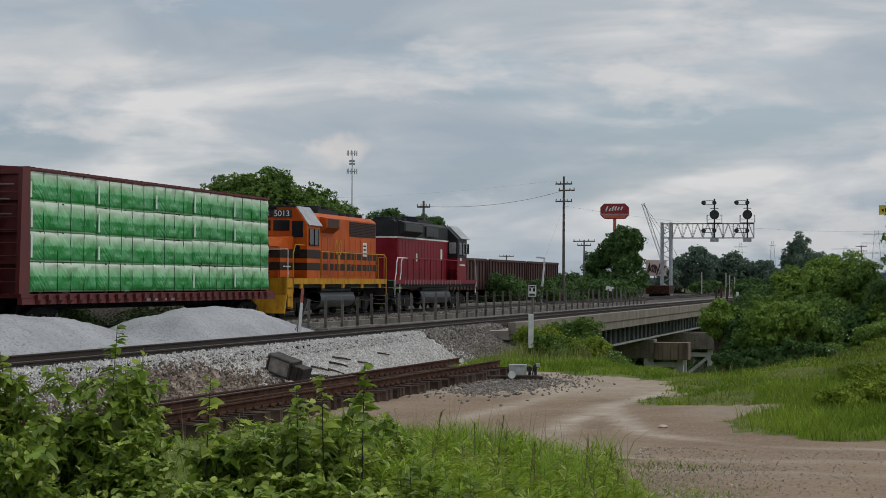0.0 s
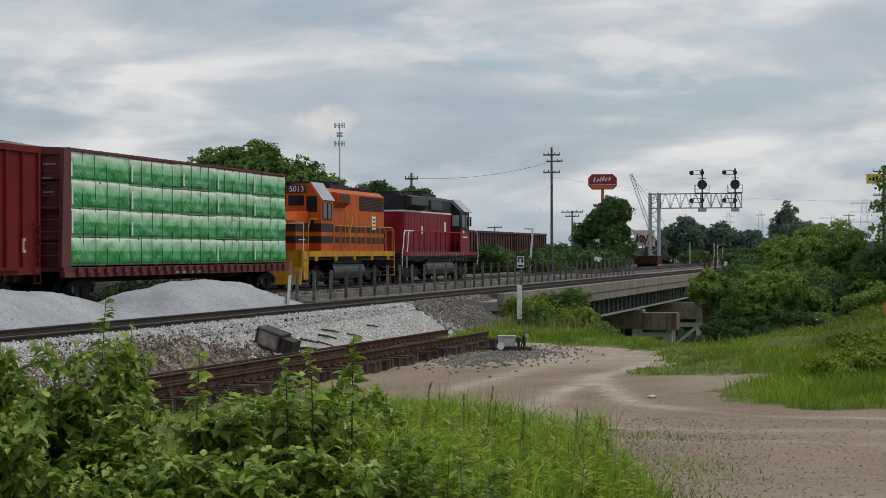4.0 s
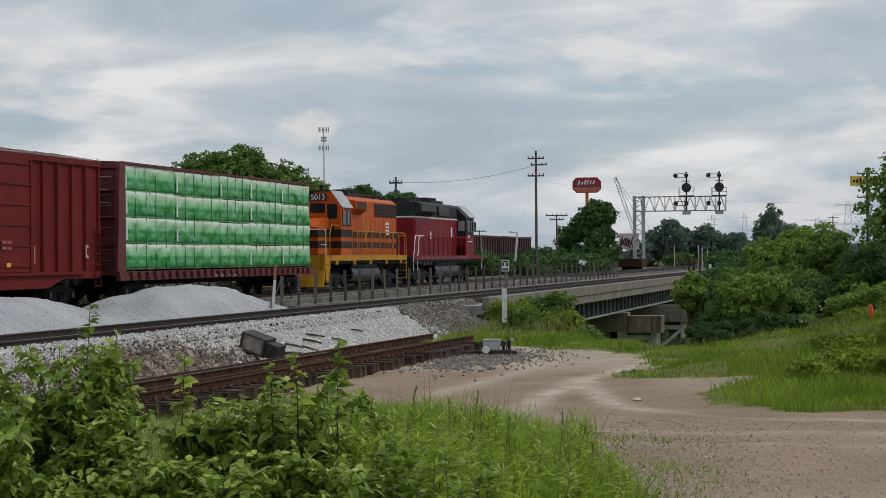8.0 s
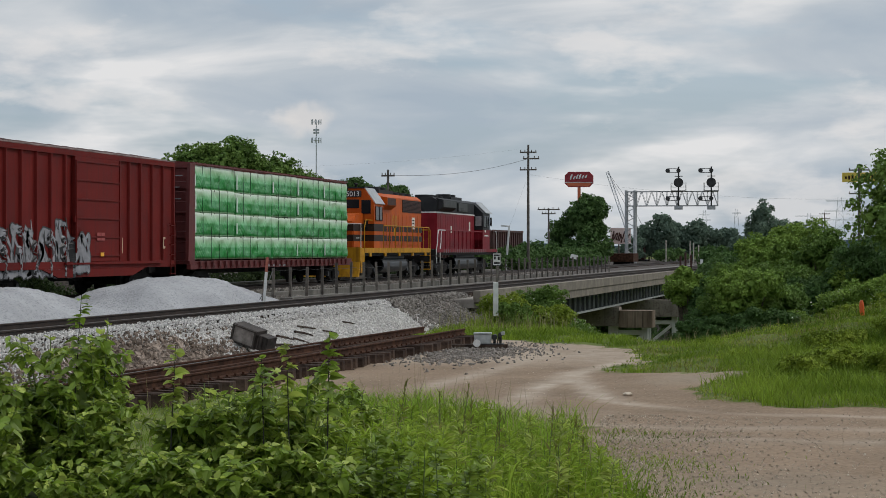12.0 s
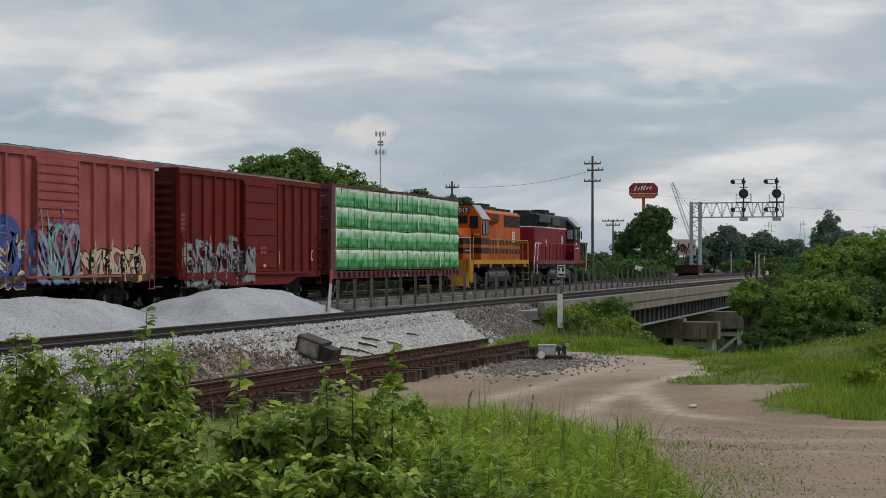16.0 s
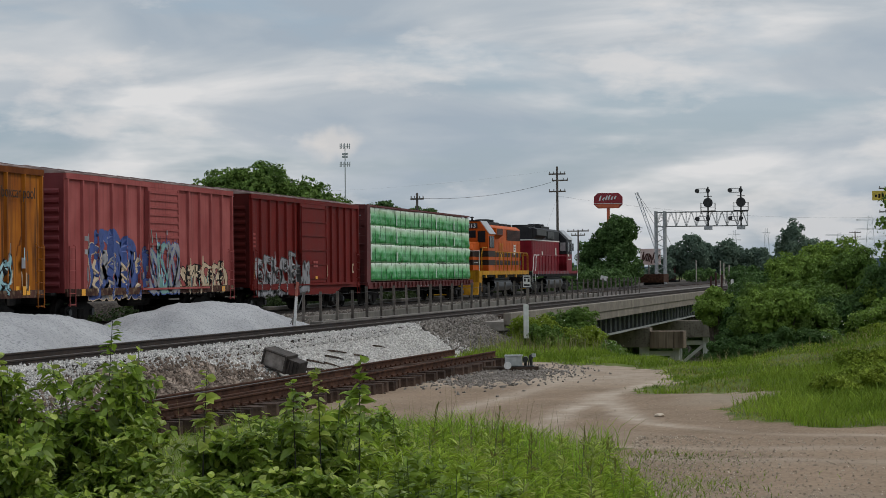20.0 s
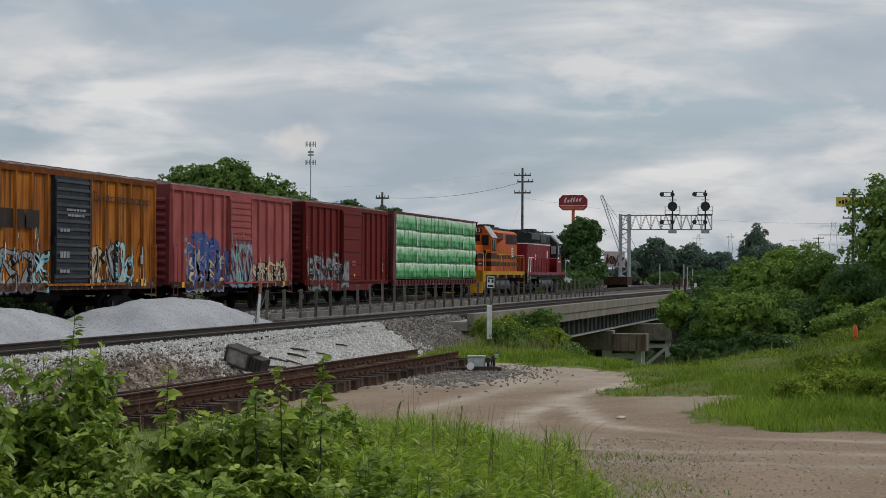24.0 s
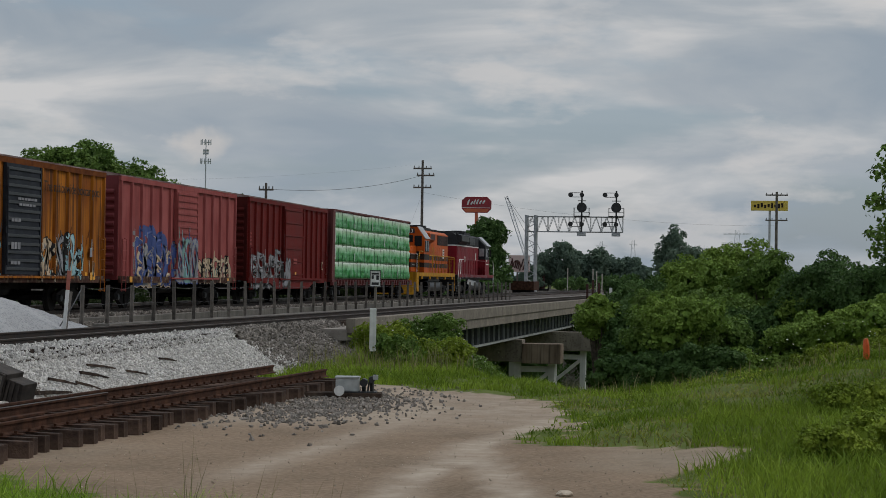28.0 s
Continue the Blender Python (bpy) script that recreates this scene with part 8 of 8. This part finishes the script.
    # lit tops get the light leaf; darker leaves paint the shade lower down
    for x, y, top, rx, rz, dark in ((-10.5, 113, 0.55, 0.9, 1.2, 0), (-9.15, 112, -0.3, 1.0, 2.2, 1), (-9.0, 100, -2.2, 0.9, 1.3, 1), (-7.2, 91, -0.9, 1.1, 1.9, 1), (-6.3, 88.5, -1.5, 1.7, 1.4, 1), (-4.6, 88.0, -1.5, 1.8, 1.3, 1), (-3.2, 86.5, -1.1, 1.5, 1.2, 1), (-9.9, 121, -0.2, 1.5, 1.9, 1), (-8.2, 104, -0.6, 1.5, 1.6, 1), (-8.0, 94, -1.7, 1.0, 1.2, 1), (-6.3, 86.5, 0.25, 1.3, 1.05, 2), (-5.4, 85.0, 0.85, 1.7, 1.25, 0), (-4.3, 86.5, 0.2, 1.5, 1.1, 2), (-6.9, 90.5, -1.2, 1.6, 1.3, 1), (-5.5, 90.0, -1.0, 1.9, 1.3, 1), (-3.9, 88.5, -1.0, 1.6, 1.1, 1), (-2.8, 84, -0.9, 1.5, 1.0, 0),
                                    (-6.7, 98, 1.4, 1.6, 1.7, 2), (-5.5, 96.5, 2.4, 1.7, 1.9, 0), (-3.9, 99, 3.65, 1.9, 2.3, 0), (-2.6, 96, 2.7, 1.5, 1.9, 2), (-4.2, 93.5, 1.2, 1.8, 1.5, 2), (-2.7, 91.5, 0.7, 1.6, 1.3, 1), (-1.3, 92, 0.9, 1.5, 1.3, 0), (-1.4, 86, 0.1, 1.4, 1.1, 0), (-0.2, 84, 0.6, 1.5, 1.1, 0), (1.6, 82, 1.0, 1.7, 1.2, 0),
                                    # brush at the foot and under the bridge, its shade in the dark leaf
                                    (-7.4, 85, -1.25, 0.9, 0.8, 1), (-6.6, 83.5, -1.1, 0.9, 0.8, 1), (-5.8, 84, -0.95, 1.0, 0.9, 1), (-5.0, 83, -0.9, 1.0, 0.8, 1), (-4.2, 83.5, -0.75, 1.0, 0.8, 1), (-13.4, 142, -1.0, 2.0, 2.6, 1), (-17.5, 139, -2.0, 3.0, 2.2, 1), (-22.5, 139, -2.2, 3.0, 2.2, 1),
                                    (-7.7, 113, 1.1, 2.4, 2.2, 1), (-7.6, 124, 2.0, 2.8, 2.8, 1), (-11.0, 150, 1.7, 2.8, 2.6, 1), (-8.5, 160, 2.5, 3.4, 3.2, 1), (-5.0, 150, 3.0, 3.4, 3.6, 1), (-0.5, 130, 2.0, 3.4, 3.0, 1)):
        k += 1
        z0 = float(gz(x, y))
        far = y > 110
        lt("bush", "dense dark green bush in the ravine, shade partly in its leaf colour" if dark else "dense yellow-green bush in the ravine", x, y, z0, top - z0, rx, rz, 6500 if far else 10500, 0.18 if far else 0.116, ("leaf_tree_light", "leaf_tree", "leaf_tree_mid")[dark], k, 13, group="ravine bushes", category="bush", clump=0.42 if far else 0.27)
    # scrub behind the siding and beyond the bridge
    for x, y, h, rx in ((-37.5, 190, 2.2, 3.0), (-33.0, 214, 2.0, 2.6), (-31.0, 222, 1.8, 2.4), (-31.9, 227, 4.6, 2.2), (-30.6, 229, 3.6, 1.6), (-33.6, 228, 3.8, 1.8), (-39.5, 212, 3.2, 3.2), (-24.0, 300, 2.8, 3.2), (-29.0, 290, 2.6, 3.0), (-36.5, 160, 2.0, 2.4), (-13.5, 178, 2.2, 2.4), (-12.2, 168, 1.7, 2.0), (-20.0, 330, 3.0, 3.0)):
        k += 1
        lt("bush", "low green scrub beside the railway", x, y, -0.5, h, rx, h * 0.5, 1500, 0.34, "leaf_tree", k, 16, group="railway scrub", category="bush")
    # bushes by the abutment and on the bank
    for x, y, h, rx in ((-11.9, 72.5, 1.65, 1.3), (-11.0, 74.5, 1.55, 1.3), (-13.0, 71.2, 1.3, 1.0), (-10.1, 75.0, 1.5, 1.2), (-12.4, 69.6, 0.8, 0.9), (-11.2, 70.6, 1.0, 1.0), (-10.2, 72.4, 0.8, 0.9), (-9.3, 74.2, 0.7, 0.9)):
        k += 1
        lt("bush", "scrubby bush in front of the bridge abutment", x, y, float(gz(x, y)), h, rx, h * 0.55, 5200, 0.07, ("leaf_tree_mid", "leaf_tree_mid", "leaf_weed")[k % 3], k, 12, group="abutment bushes", category="bush", clump=0.13)
    for x, y, h, rx in ((-1.5, 41.0, 0.42, 0.6), (-0.9, 42.3, 0.5, 0.7), (0.3, 41.2, 0.45, 0.8), (1.1, 43, 0.75, 0.9), (2.0, 46.5, 0.9, 0.9), (2.6, 42, 0.8, 0.9), (-0.9, 47.0, 0.4, 0.8), (0.8, 47, 0.6, 0.9), (1.8, 50, 0.8, 1.0), (1.4, 55, 0.8, 0.9), (3.3, 52, 1.1, 1.0), (2.6, 57, 1.2, 1.2), (-0.8, 62, 0.6, 1.0), (0.6, 62, 0.8, 1.1), (2.2, 64, 1.4, 1.4), (3.6, 59, 1.8, 1.4), (-2.2, 65, 0.5, 0.9), (-1.0, 68, 0.7, 1.1), (0.6, 70, 1.0, 1.3), (2.4, 71, 1.6, 1.5)):
        k += 1
        lt("bush", "leafy weeds growing up the grassy bank", x, y, float(gz(x, y)), h, rx, h * 0.55, 3200, 0.052, "leaf_weed", k, 14, group="bank bushes", category="bush", clump=0.10)
    # weeds and scrub added past the train's track; near-black leaves paint the under-car shade
    for y in np.arange(44, 168, 4.3):
        k += 1
        rng = np.random.default_rng(k)
        if BR0 - 3 < y < BR1 + 2:
            continue
        lt("bush", "low added scrub behind the train's track, shade painted into its leaves", -31.6 + rng.normal(0, 0.4), y, -0.5, rng.uniform(1.2, 1.7), 2.4, 0.75, 1500, 0.2, "leaf_shade", k, 12, group="scrub behind the track", category="bush")
    # bushes added behind the bridge, again with the shade in their leaf colour
    for y in np.arange(76, 156, 4.6):
        k += 1
        rng = np.random.default_rng(k)
        lt("bush", "added bush rising from the ravine behind the train's bridge, shade painted into its leaves", -34.0 + rng.normal(0, 0.6), y, -5.5, 5.5 + rng.uniform(0.5, 1.1), 2.9, 1.7, 2200, 0.2, "leaf_shade", k, 12, group="bushes behind the bridge", category="bush")
    for y in np.arange(158, 216, 4.5):
        k += 1
        rng = np.random.default_rng(k)
        lt("bush", "low green scrub in front of the parked railcars", -31.4 + rng.normal(0, 0.4), y, -0.5, rng.uniform(1.7, 2.9), 2.4, 1.1, 1600, 0.24, "leaf_tree", k, 12, group="scrub behind the track", category="bush")
    # far woods on the horizon, haze painted into the leaf colour
    rng = np.random.default_rng(77)
    n = 9000
    x = rng.uniform(-420, 260, n)
    y = rng.uniform(620, 700, n)
    top = 3.2 + 1.6 * np.sin(x / 11) + 1.2 * np.sin(x / 4.3 + 2)
    z = -1 + rng.random(n) ** 0.7 * top
    w = leaves("far_woods", np.stack([x, y, z], 1), 1.6, M["leaf_hazed"], rng, None, CHIP, CHIP_F)
    tagged(w, "dark line of distant woods on the horizon", "woods", kind="stuff")
    # white umbels among the weeds
    x = np.concatenate([rng.uniform(-2.6, 3, 420), rng.uniform(-13.2, -9.4, 260)])
    y = np.concatenate([rng.uniform(58, 74, 420), rng.uniform(69, 77, 260)])
    z = gz(x, y) + np.concatenate([rng.uniform(0.35, 0.95, 420), rng.uniform(0.4, 1.3, 260)])
    w = leaves("wildflower", np.stack([x, y, z], 1), 0.055, M["flower"], rng, None, CHIP, CHIP_F, up=1.0)
    tagged(w, "small white wildflower heads among the bank weeds", "flower", kind="stuff")


plant_trees()


def blades(name, x, y, h, w, lean, material, rng, label):
    """Bent tapering grass blades."""
    n = len(x)
    a = rng.uniform(0, 6.283, n)
    hh = h * rng.uniform(0.5, 1.15, n) * (0.6 + 0.8 * (0.5 + 0.5 * np.sin(1.1 * x + 0.5 * y) * np.sin(0.9 * y - 0.6 * x)))
    dx, dy = np.cos(a), np.sin(a)
    b = rng.uniform(0, 6.283, n)
    lx, ly = np.cos(b) * lean * hh * rng.uniform(0.3, 1.2, n), np.sin(b) * lean * hh * rng.uniform(0.3, 1.2, n)
    z = gz(x, y) - 0.03
    ww = w * rng.uniform(0.7, 1.3, n) / 2
    v = np.empty((n, 5, 3))
    for k, (t, q) in enumerate(((0, 1), (0, -1), (0.55, 0.8), (0.55, -0.8), (1, 0))):
        v[:, k, 0] = x + dx * ww * q + lx * t * t
        v[:, k, 1] = y + dy * ww * q + ly * t * t
        v[:, k, 2] = z + hh * (t - 0.25 * lean * t * t)
    f = (np.array([(0, 1, 3), (0, 3, 2), (2, 3, 4)])[None] + (np.arange(n) * 5)[:, None, None]).reshape(-1, 3)
    ob = raw(name, v.reshape(-1, 3).tolist(), f.tolist(), M[material])
    return tagged(ob, label, "grass", kind="stuff")


def patch(x, y):
    """Slow changes over the turf, 0 to 1."""
    return 0.5 + 0.28 * np.sin(0.8 * x + 0.35 * y + 1.0) * np.sin(0.5 * y - 0.4 * x) + 0.22 * np.sin(2.1 * x - 0.9 * y) * np.sin(1.3 * y + 0.6 * x)


def meadow():
    rng = np.random.default_rng(42)

    def scatter(n, x0, x1, y0, y1, cut=0.35, lo=0.0, hi=1.0):
        x, y = rng.uniform(x0, x1, n), rng.uniform(y0, y1, n)
        q = patch(x, y) + rng.normal(0, 0.10, n)
        k = (inlet(x, y) + rng.normal(0, 0.12, n) < cut) & (q > lo) & (q < hi)
        return x[k], y[k]

    x, y = scatter(46000, -7.5, 7, 34, 66, hi=0.62)
    blades("grass", x, y, 0.10, 0.022, 0.9, "grass_pale", rng, "short yellow-green grass on the roadside bank")
    x, y = scatter(60000, -7.5, 7, 34, 68, lo=0.45)
    blades("grass", x, y, 0.22, 0.020, 0.7, "grass", rng, "deep green grass patches on the roadside bank")
    x, y = rng.uniform(-3.4, 6, 26000), rng.uniform(34.5, 48, 26000)
    k = (inlet(x, y) + rng.normal(0, 0.1, len(x)) < 0.3) & (rng.random(len(x)) < sm(-3.2, -1.4, x + 0.10 * (y - 35)))
    blades("grass", x[k], y[k], 0.36, 0.018, 0.6, "grass", rng, "tall lush grass on the roadside bank")
    x, y = rng.uniform(-2.5, 6, 16000), rng.uniform(46, 68, 16000)
    k = (inlet(x, y) < 0.3) & (rng.random(len(x)) < sm(-2.4, 0.6, x))
    blades("grass", x[k], y[k], 0.30, 0.018, 0.85, "grass", rng, "tall uneven grass on the upper bank")
    x, y = scatter(9000, -7.5, 6, 35, 66, 0.6, hi=0.6)
    blades("dry_grass", x, y, 0.15, 0.02, 0.8, "grass_dry", rng, "dry straw-coloured stalks among the grass")
    x, y = scatter(700, -6.6, 2.0, 56, 66)
    blades("dry_grass", x, y, 0.40, 0.016, 0.4, "grass_dry", rng, "pale seed stalks along the crest of the bank")
    x, y = scatter(26000, -14.0, -4.5, 57, 86)
    blades("grass", x, y, 0.20, 0.03, 0.6, "grass", rng, "green grass slope below the bridge")
    x, y = scatter(6500, -14.0, -9.5, 60, 78)
    blades("grass", x, y, 0.30, 0.03, 0.6, "grass", rng, "tall grass in front of the abutment")
    x, y = scatter(700, -14.0, -9.8, 64, 77)
    blades("dry_grass", x, y, 0.75, 0.016, 0.3, "grass_dry", rng, "pale seed stalks in front of the abutment")
    x, y = scatter(2600, -13.6, -8.6, 68.5, 77)
    blades("grass", x, y, 0.62, 0.02, 0.5, "grass", rng, "tall wispy grass among the bushes by the abutment")
    x, y = scatter(34000, -11.5, -1.8, 14.5, 36)
    k = x > -0.9 - 0.265 * y
    blades("grass", x[k], y[k], 0.46, 0.014, 0.7, "grass_lush", rng, "tall lush grass on the near bank")
    x, y = scatter(14000, -13.5, -0.5, 9, 37, 0.6)
    blades("grass", x, y, 0.22, 0.012, 0.7, "grass", rng, "short grass at the edge of the dirt road")
    x, y = rng.normal(-2.2, 1.3, 7000), rng.uniform(20, 30, 7000)
    k = rng.random(7000) < np.exp(-((x + 3.0 + 0.15 * (y - 23)) / 1.1) ** 2)
    blades("grass", x[k], y[k], 0.13, 0.012, 0.9, "grass", rng, "sparse grass tufts in the gravel of the road edge")
    x, y = scatter(900, -8, -2, 16, 33)
    blades("dry_grass", x, y, 0.75, 0.008, 0.25, "grass_dry", rng, "dry seed stalks over the green grass")
    # broad-leaved weeds low in the turf
    n = 130
    x, y = rng.uniform(-6.5, 4.5, n), rng.uniform(36, 62, n)
    k = (inlet(x, y) < 0.3) & (patch(x, y) > 0.4)
    x, y = np.repeat(x[k], 34), np.repeat(y[k], 34)
    x, y = x + rng.normal(0, 0.16, len(x)), y + rng.normal(0, 0.16, len(x))
    w = leaves("ground_weed", np.stack([x, y, gz(x, y) + rng.uniform(0.02, 0.20, len(x))], 1), 0.055, M["leaf_weed"], rng)
    tagged(w, "broad-leaved weeds low in the turf", "weeds", kind="stuff")


meadow()


SPRIG = np.array([(0, 0, 0), (0.27, 0.16, 0.08), (0.34, 0.40, 0.09), (0.20, 0.72, 0.03), (0, 1.0, -0.12), (-0.20, 0.72, 0.03), (-0.34, 0.40, 0.09), (-0.27, 0.16, 0.08), (0, 0.45, 0.0)])
LANCE = np.array([(0, 0, 0), (0.07, 0.2, 0.02), (0.10, 0.45, 0.03), (0.065, 0.75, -0.04), (0, 1.0, -0.22), (-0.065, 0.75, -0.04), (-0.10, 0.45, 0.03), (-0.07, 0.2, 0.02), (0, 0.45, 0.0)])
SPRIG_F = np.array([(k, (k + 1) % 8, 8) for k in range(8)])


def sprig_leaves(name, base, way, size, material, rng, parent, form=SPRIG):
    """Leaves that spring from their stems: a start, a direction and a length each."""
    n = len(base)
    way = way / np.linalg.norm(way, axis=1)[:, None]
    side = np.cross(way, np.array([0, 0, 1.0]) + rng.normal(0, 0.35, (n, 3)))
    side /= np.linalg.norm(side, axis=1)[:, None]
    up = np.cross(side, way)
    v = base[:, None, :] + size[:, None, None] * (form[None, :, 0, None] * side[:, None, :] + form[None, :, 1, None] * way[:, None, :] + form[None, :, 2, None] * up[:, None, :])
    f = (SPRIG_F[None] + (np.arange(n) * 9)[:, None, None]).reshape(-1, 3)
    return raw(name, v.reshape(-1, 3).tolist(), f.tolist(), M[material], parent)


def weed(x, y, h, seed, leaf, material, stem, label, dens=60, form=SPRIG, droop=0.0, low=0.0):
    """A tall weed: an upright stem with narrow leaves all the way up."""
    rng = np.random.default_rng(seed)
    z0 = float(gz(x, y)) - 0.02
    t = thing("weed", label, "weed", pose(x, y, z0), group="tall weeds")
    bm = bmesh.new()
    dx, dy = rng.normal(0, 0.07) * h, rng.normal(0, 0.07) * h
    tube(bm, [(0, 0, 0), (dx * 0.4, dy * 0.4, h * 0.5), (dx, dy, h)], [0.006, 0.005, 0.002], 5)
    part("stem", bm, M[stem], t)
    u = low + (1 - low) * rng.random(dens) ** 0.85
    a = np.arange(dens) * 2.4 + rng.normal(0, 0.3, dens)
    el = -0.2 - droop + 1.1 * u + rng.normal(0, 0.25, dens)
    c = np.stack([dx * u, dy * u, h * (0.08 + 0.92 * u)], 1)
    d = np.stack([np.cos(a) * np.cos(el), np.sin(a) * np.cos(el), np.sin(el)], 1)
    sprig_leaves("foliage", c, d, leaf * (1.3 - 0.75 * u) * rng.uniform(0.7, 1.2, dens), material, rng, t, form)


def shrub(x, y, h, rx, leaf, seed, label, stems=16):
    """A leafy shrub of upright shoots with paired leaves and side twigs; paler leaves at the tips."""
    rng = np.random.default_rng(seed)
    z0 = float(gz(x, y)) - 0.03
    t = thing("shrub", label, "shrub", pose(x, y, z0), group="shrubs on the near bank")
    bm = bmesh.new()
    B, D, S, Y = [], [], [], []

    def shoot(p, n, size):
        """Paired leaves up a shoot given by five points."""
        P = np.array([tuple(v) for v in p])
        for k in range(n):
            u = 0.12 + 0.88 * (k + rng.uniform(0, 0.6)) / n
            i = min(int(u * 4), 3)
            c = P[i] + (P[i + 1] - P[i]) * (u * 4 - i)
            a = k * 1.57 + rng.uniform(-0.5, 0.5)
            for s in (0, math.pi):
                el = -0.75 + 1.25 * u ** 2 + rng.normal(0, 0.42)
                B.append(c)
                D.append((math.cos(a + s) * math.cos(el), math.sin(a + s) * math.cos(el), math.sin(el)))
                S.append(size * (1.15 - 0.55 * u) * rng.uniform(0.7, 1.2))
                Y.append(u > 0.86 or rng.random() < 0.10)

    for k in range(stems):
        a, s = rng.uniform(0, 6.283), rng.uniform(0.05, 1.0) ** 0.7
        ex, ey = rx * s * math.cos(a), rx * s * math.sin(a)
        hh = h * (1.0 - 0.34 * s * s) * rng.uniform(0.60, 1.08)
        p = [Vector((ex * q ** 1.2, ey * q ** 1.2, hh * q)) for q in (0, 0.25, 0.5, 0.75, 1.0)]
        tube(bm, p, [0.012, 0.010, 0.008, 0.005, 0.003], 5)
        shoot(p, int(8 + 7 * hh), leaf)
        for j in range(9):
            u = rng.uniform(0.15, 0.92)
            i = min(int(u * 4), 3)
            c = p[i] + (p[i + 1] - p[i]) * (u * 4 - i)
            b, l = rng.uniform(0, 6.283), rng.uniform(0.16, 0.34)
            d = Vector((math.cos(b), math.sin(b), rng.uniform(0.2, 0.9))).normalized() * l
            q = [c + d * w + Vector((0, 0, -0.05 * w * w)) for w in (0, 0.25, 0.5, 0.75, 1.0)]
            tube(bm, [q[0], q[2], q[4]], [0.006, 0.004, 0.002], 4)
            shoot(q, 6, leaf * 0.95)
    part("stem", bm, M["stem"], t)
    B, D, S, Y = np.array(B), np.array(D), np.array(S), np.array(Y)
    sprig_leaves("foliage", B[~Y], D[~Y], S[~Y], "leaf_bush", rng, t)
    sprig_leaves("young_foliage", B[Y], D[Y], S[Y] * 0.9, "leaf_bush_light", rng, t)


def foreground():
    k = 0
    # two thickets of broad-leaved shrubs, tall shoots standing out of them
    for x, y, top, rx, n in ((-6.6, 13.2, 0.95, 0.55, 1300), (-5.95, 12.9, 0.90, 0.55, 1500), (-5.45, 13.0, 1.06, 0.42, 1200), (-5.15, 13.1, 1.10, 0.34, 1100), (-5.6, 12.2, 0.60, 0.6, 1300), (-5.0, 12.6, 0.62, 0.4, 1000),
                             (-4.36, 13.0, 0.72, 0.34, 1200), (-4.1, 12.9, 0.66, 0.42, 1300), (-3.78, 13.2, 0.68, 0.36, 1200), (-4.1, 12.0, 0.36, 0.5, 1100), (-3.5, 12.4, 0.30, 0.40, 900), (-6.3, 12.0, 0.5, 0.6, 1200), (-7.2, 13.6, 0.9, 0.6, 1200), (-4.75, 12.1, 0.16, 0.4, 900),
                             (-6.2, 19.6, 0.32, 0.6, 900), (-5.6, 19.2, 0.26, 0.6, 900), (-5.1, 19.8, 0.30, 0.5, 900)):
        k += 1
        shrub(x, y, top - float(gz(x, y)), rx, 0.108, 100 + k, "leafy green shrub on the near bank", max(10, n // 75))
    for x, y, top in ((-5.28, 12.9, 1.24), (-5.86, 12.8, 1.06), (-6.02, 12.7, 1.10), (-4.52, 12.7, 0.92), (-3.54, 13.0, 0.98), (-3.76, 12.9, 0.93), (-3.9, 12.8, 0.86)):
        k += 1
        weed(x, y, top - float(gz(x, y)), 200 + k, 0.135, "leaf_bush_light" if k % 2 else "leaf_bush", "dark_stem", "tall shoot with a dark thin stem", dens=38, droop=0.75, low=0.5)
    rng = np.random.default_rng(9)
    for j in range(26):
        x, y = rng.uniform(-5.1, -4.4), rng.uniform(12.4, 14.6)
        weed(x, y, rng.uniform(0.25, 0.5), 500 + j, 0.12, "leaf_bush", "stem", "young broad-leaved weed between the shrubs", dens=30, droop=0.3)
    # a bed of narrow-leaved weeds between the shrubs and the road
    for j in range(270):
        y = rng.uniform(13.0, 27)
        x = rng.uniform(-0.9 - 0.245 * y, -2.1 - 0.03 * (y - 13))
        if inlet(x, y) > 0.3:
            continue
        weed(x, y, rng.uniform(0.30, 0.62), 1300 + j, 0.18, "leaf_lance" if j % 3 else "leaf_bush_light", "stem", "narrow-leaved green weed in the grass", dens=52, form=LANCE, droop=0.15)
    for j in range(34):
        x, y = rng.uniform(-3.9, -2.7), rng.uniform(12.6, 14.6)
        weed(x, y, rng.uniform(0.35, 0.62), 700 + j, 0.11, "leaf_bush", "stem", "low leafy weed beside the shrubs", dens=36, droop=0.3)
    # brown seeding stalks over the grass
    for x, y, h in ((-4.1, 20, 1.0), (-4.02, 20.2, 0.9), (-3.75, 20.4, 0.8), (-4.5, 21, 0.8), (-3.2, 20, 0.92), (-3.1, 20.2, 0.8), (-3.6, 19.2, 0.75), (-3.1, 21.6, 0.65), (-4.9, 20.6, 0.85), (-2.9, 19.0, 0.7)):
        k += 1
        weed(x, y, h, 400 + k, 0.11, "leaf_dock", "stem", "seeding dock stalk above the grass", dens=22, form=LANCE, droop=-0.55, low=0.4)


foreground()


def motions():
    """The train draws away along the track; its wheels roll with it."""
    slow = [28.0 * k / 56 for k in range(57)]
    fine = [28.0 * k / 200 for k in range(201)]
    for v, off, wheels in VEHICLES:
        walk(v, [(t, pose(TRAIN_X, advance(t) + off, 0)) for t in slow])
        for w, y, r in wheels:
            walk(w, [(t, pose(0, y, r, -math.degrees((advance(t) - advance(0)) / r) % 360)) for t in fine])


motions()
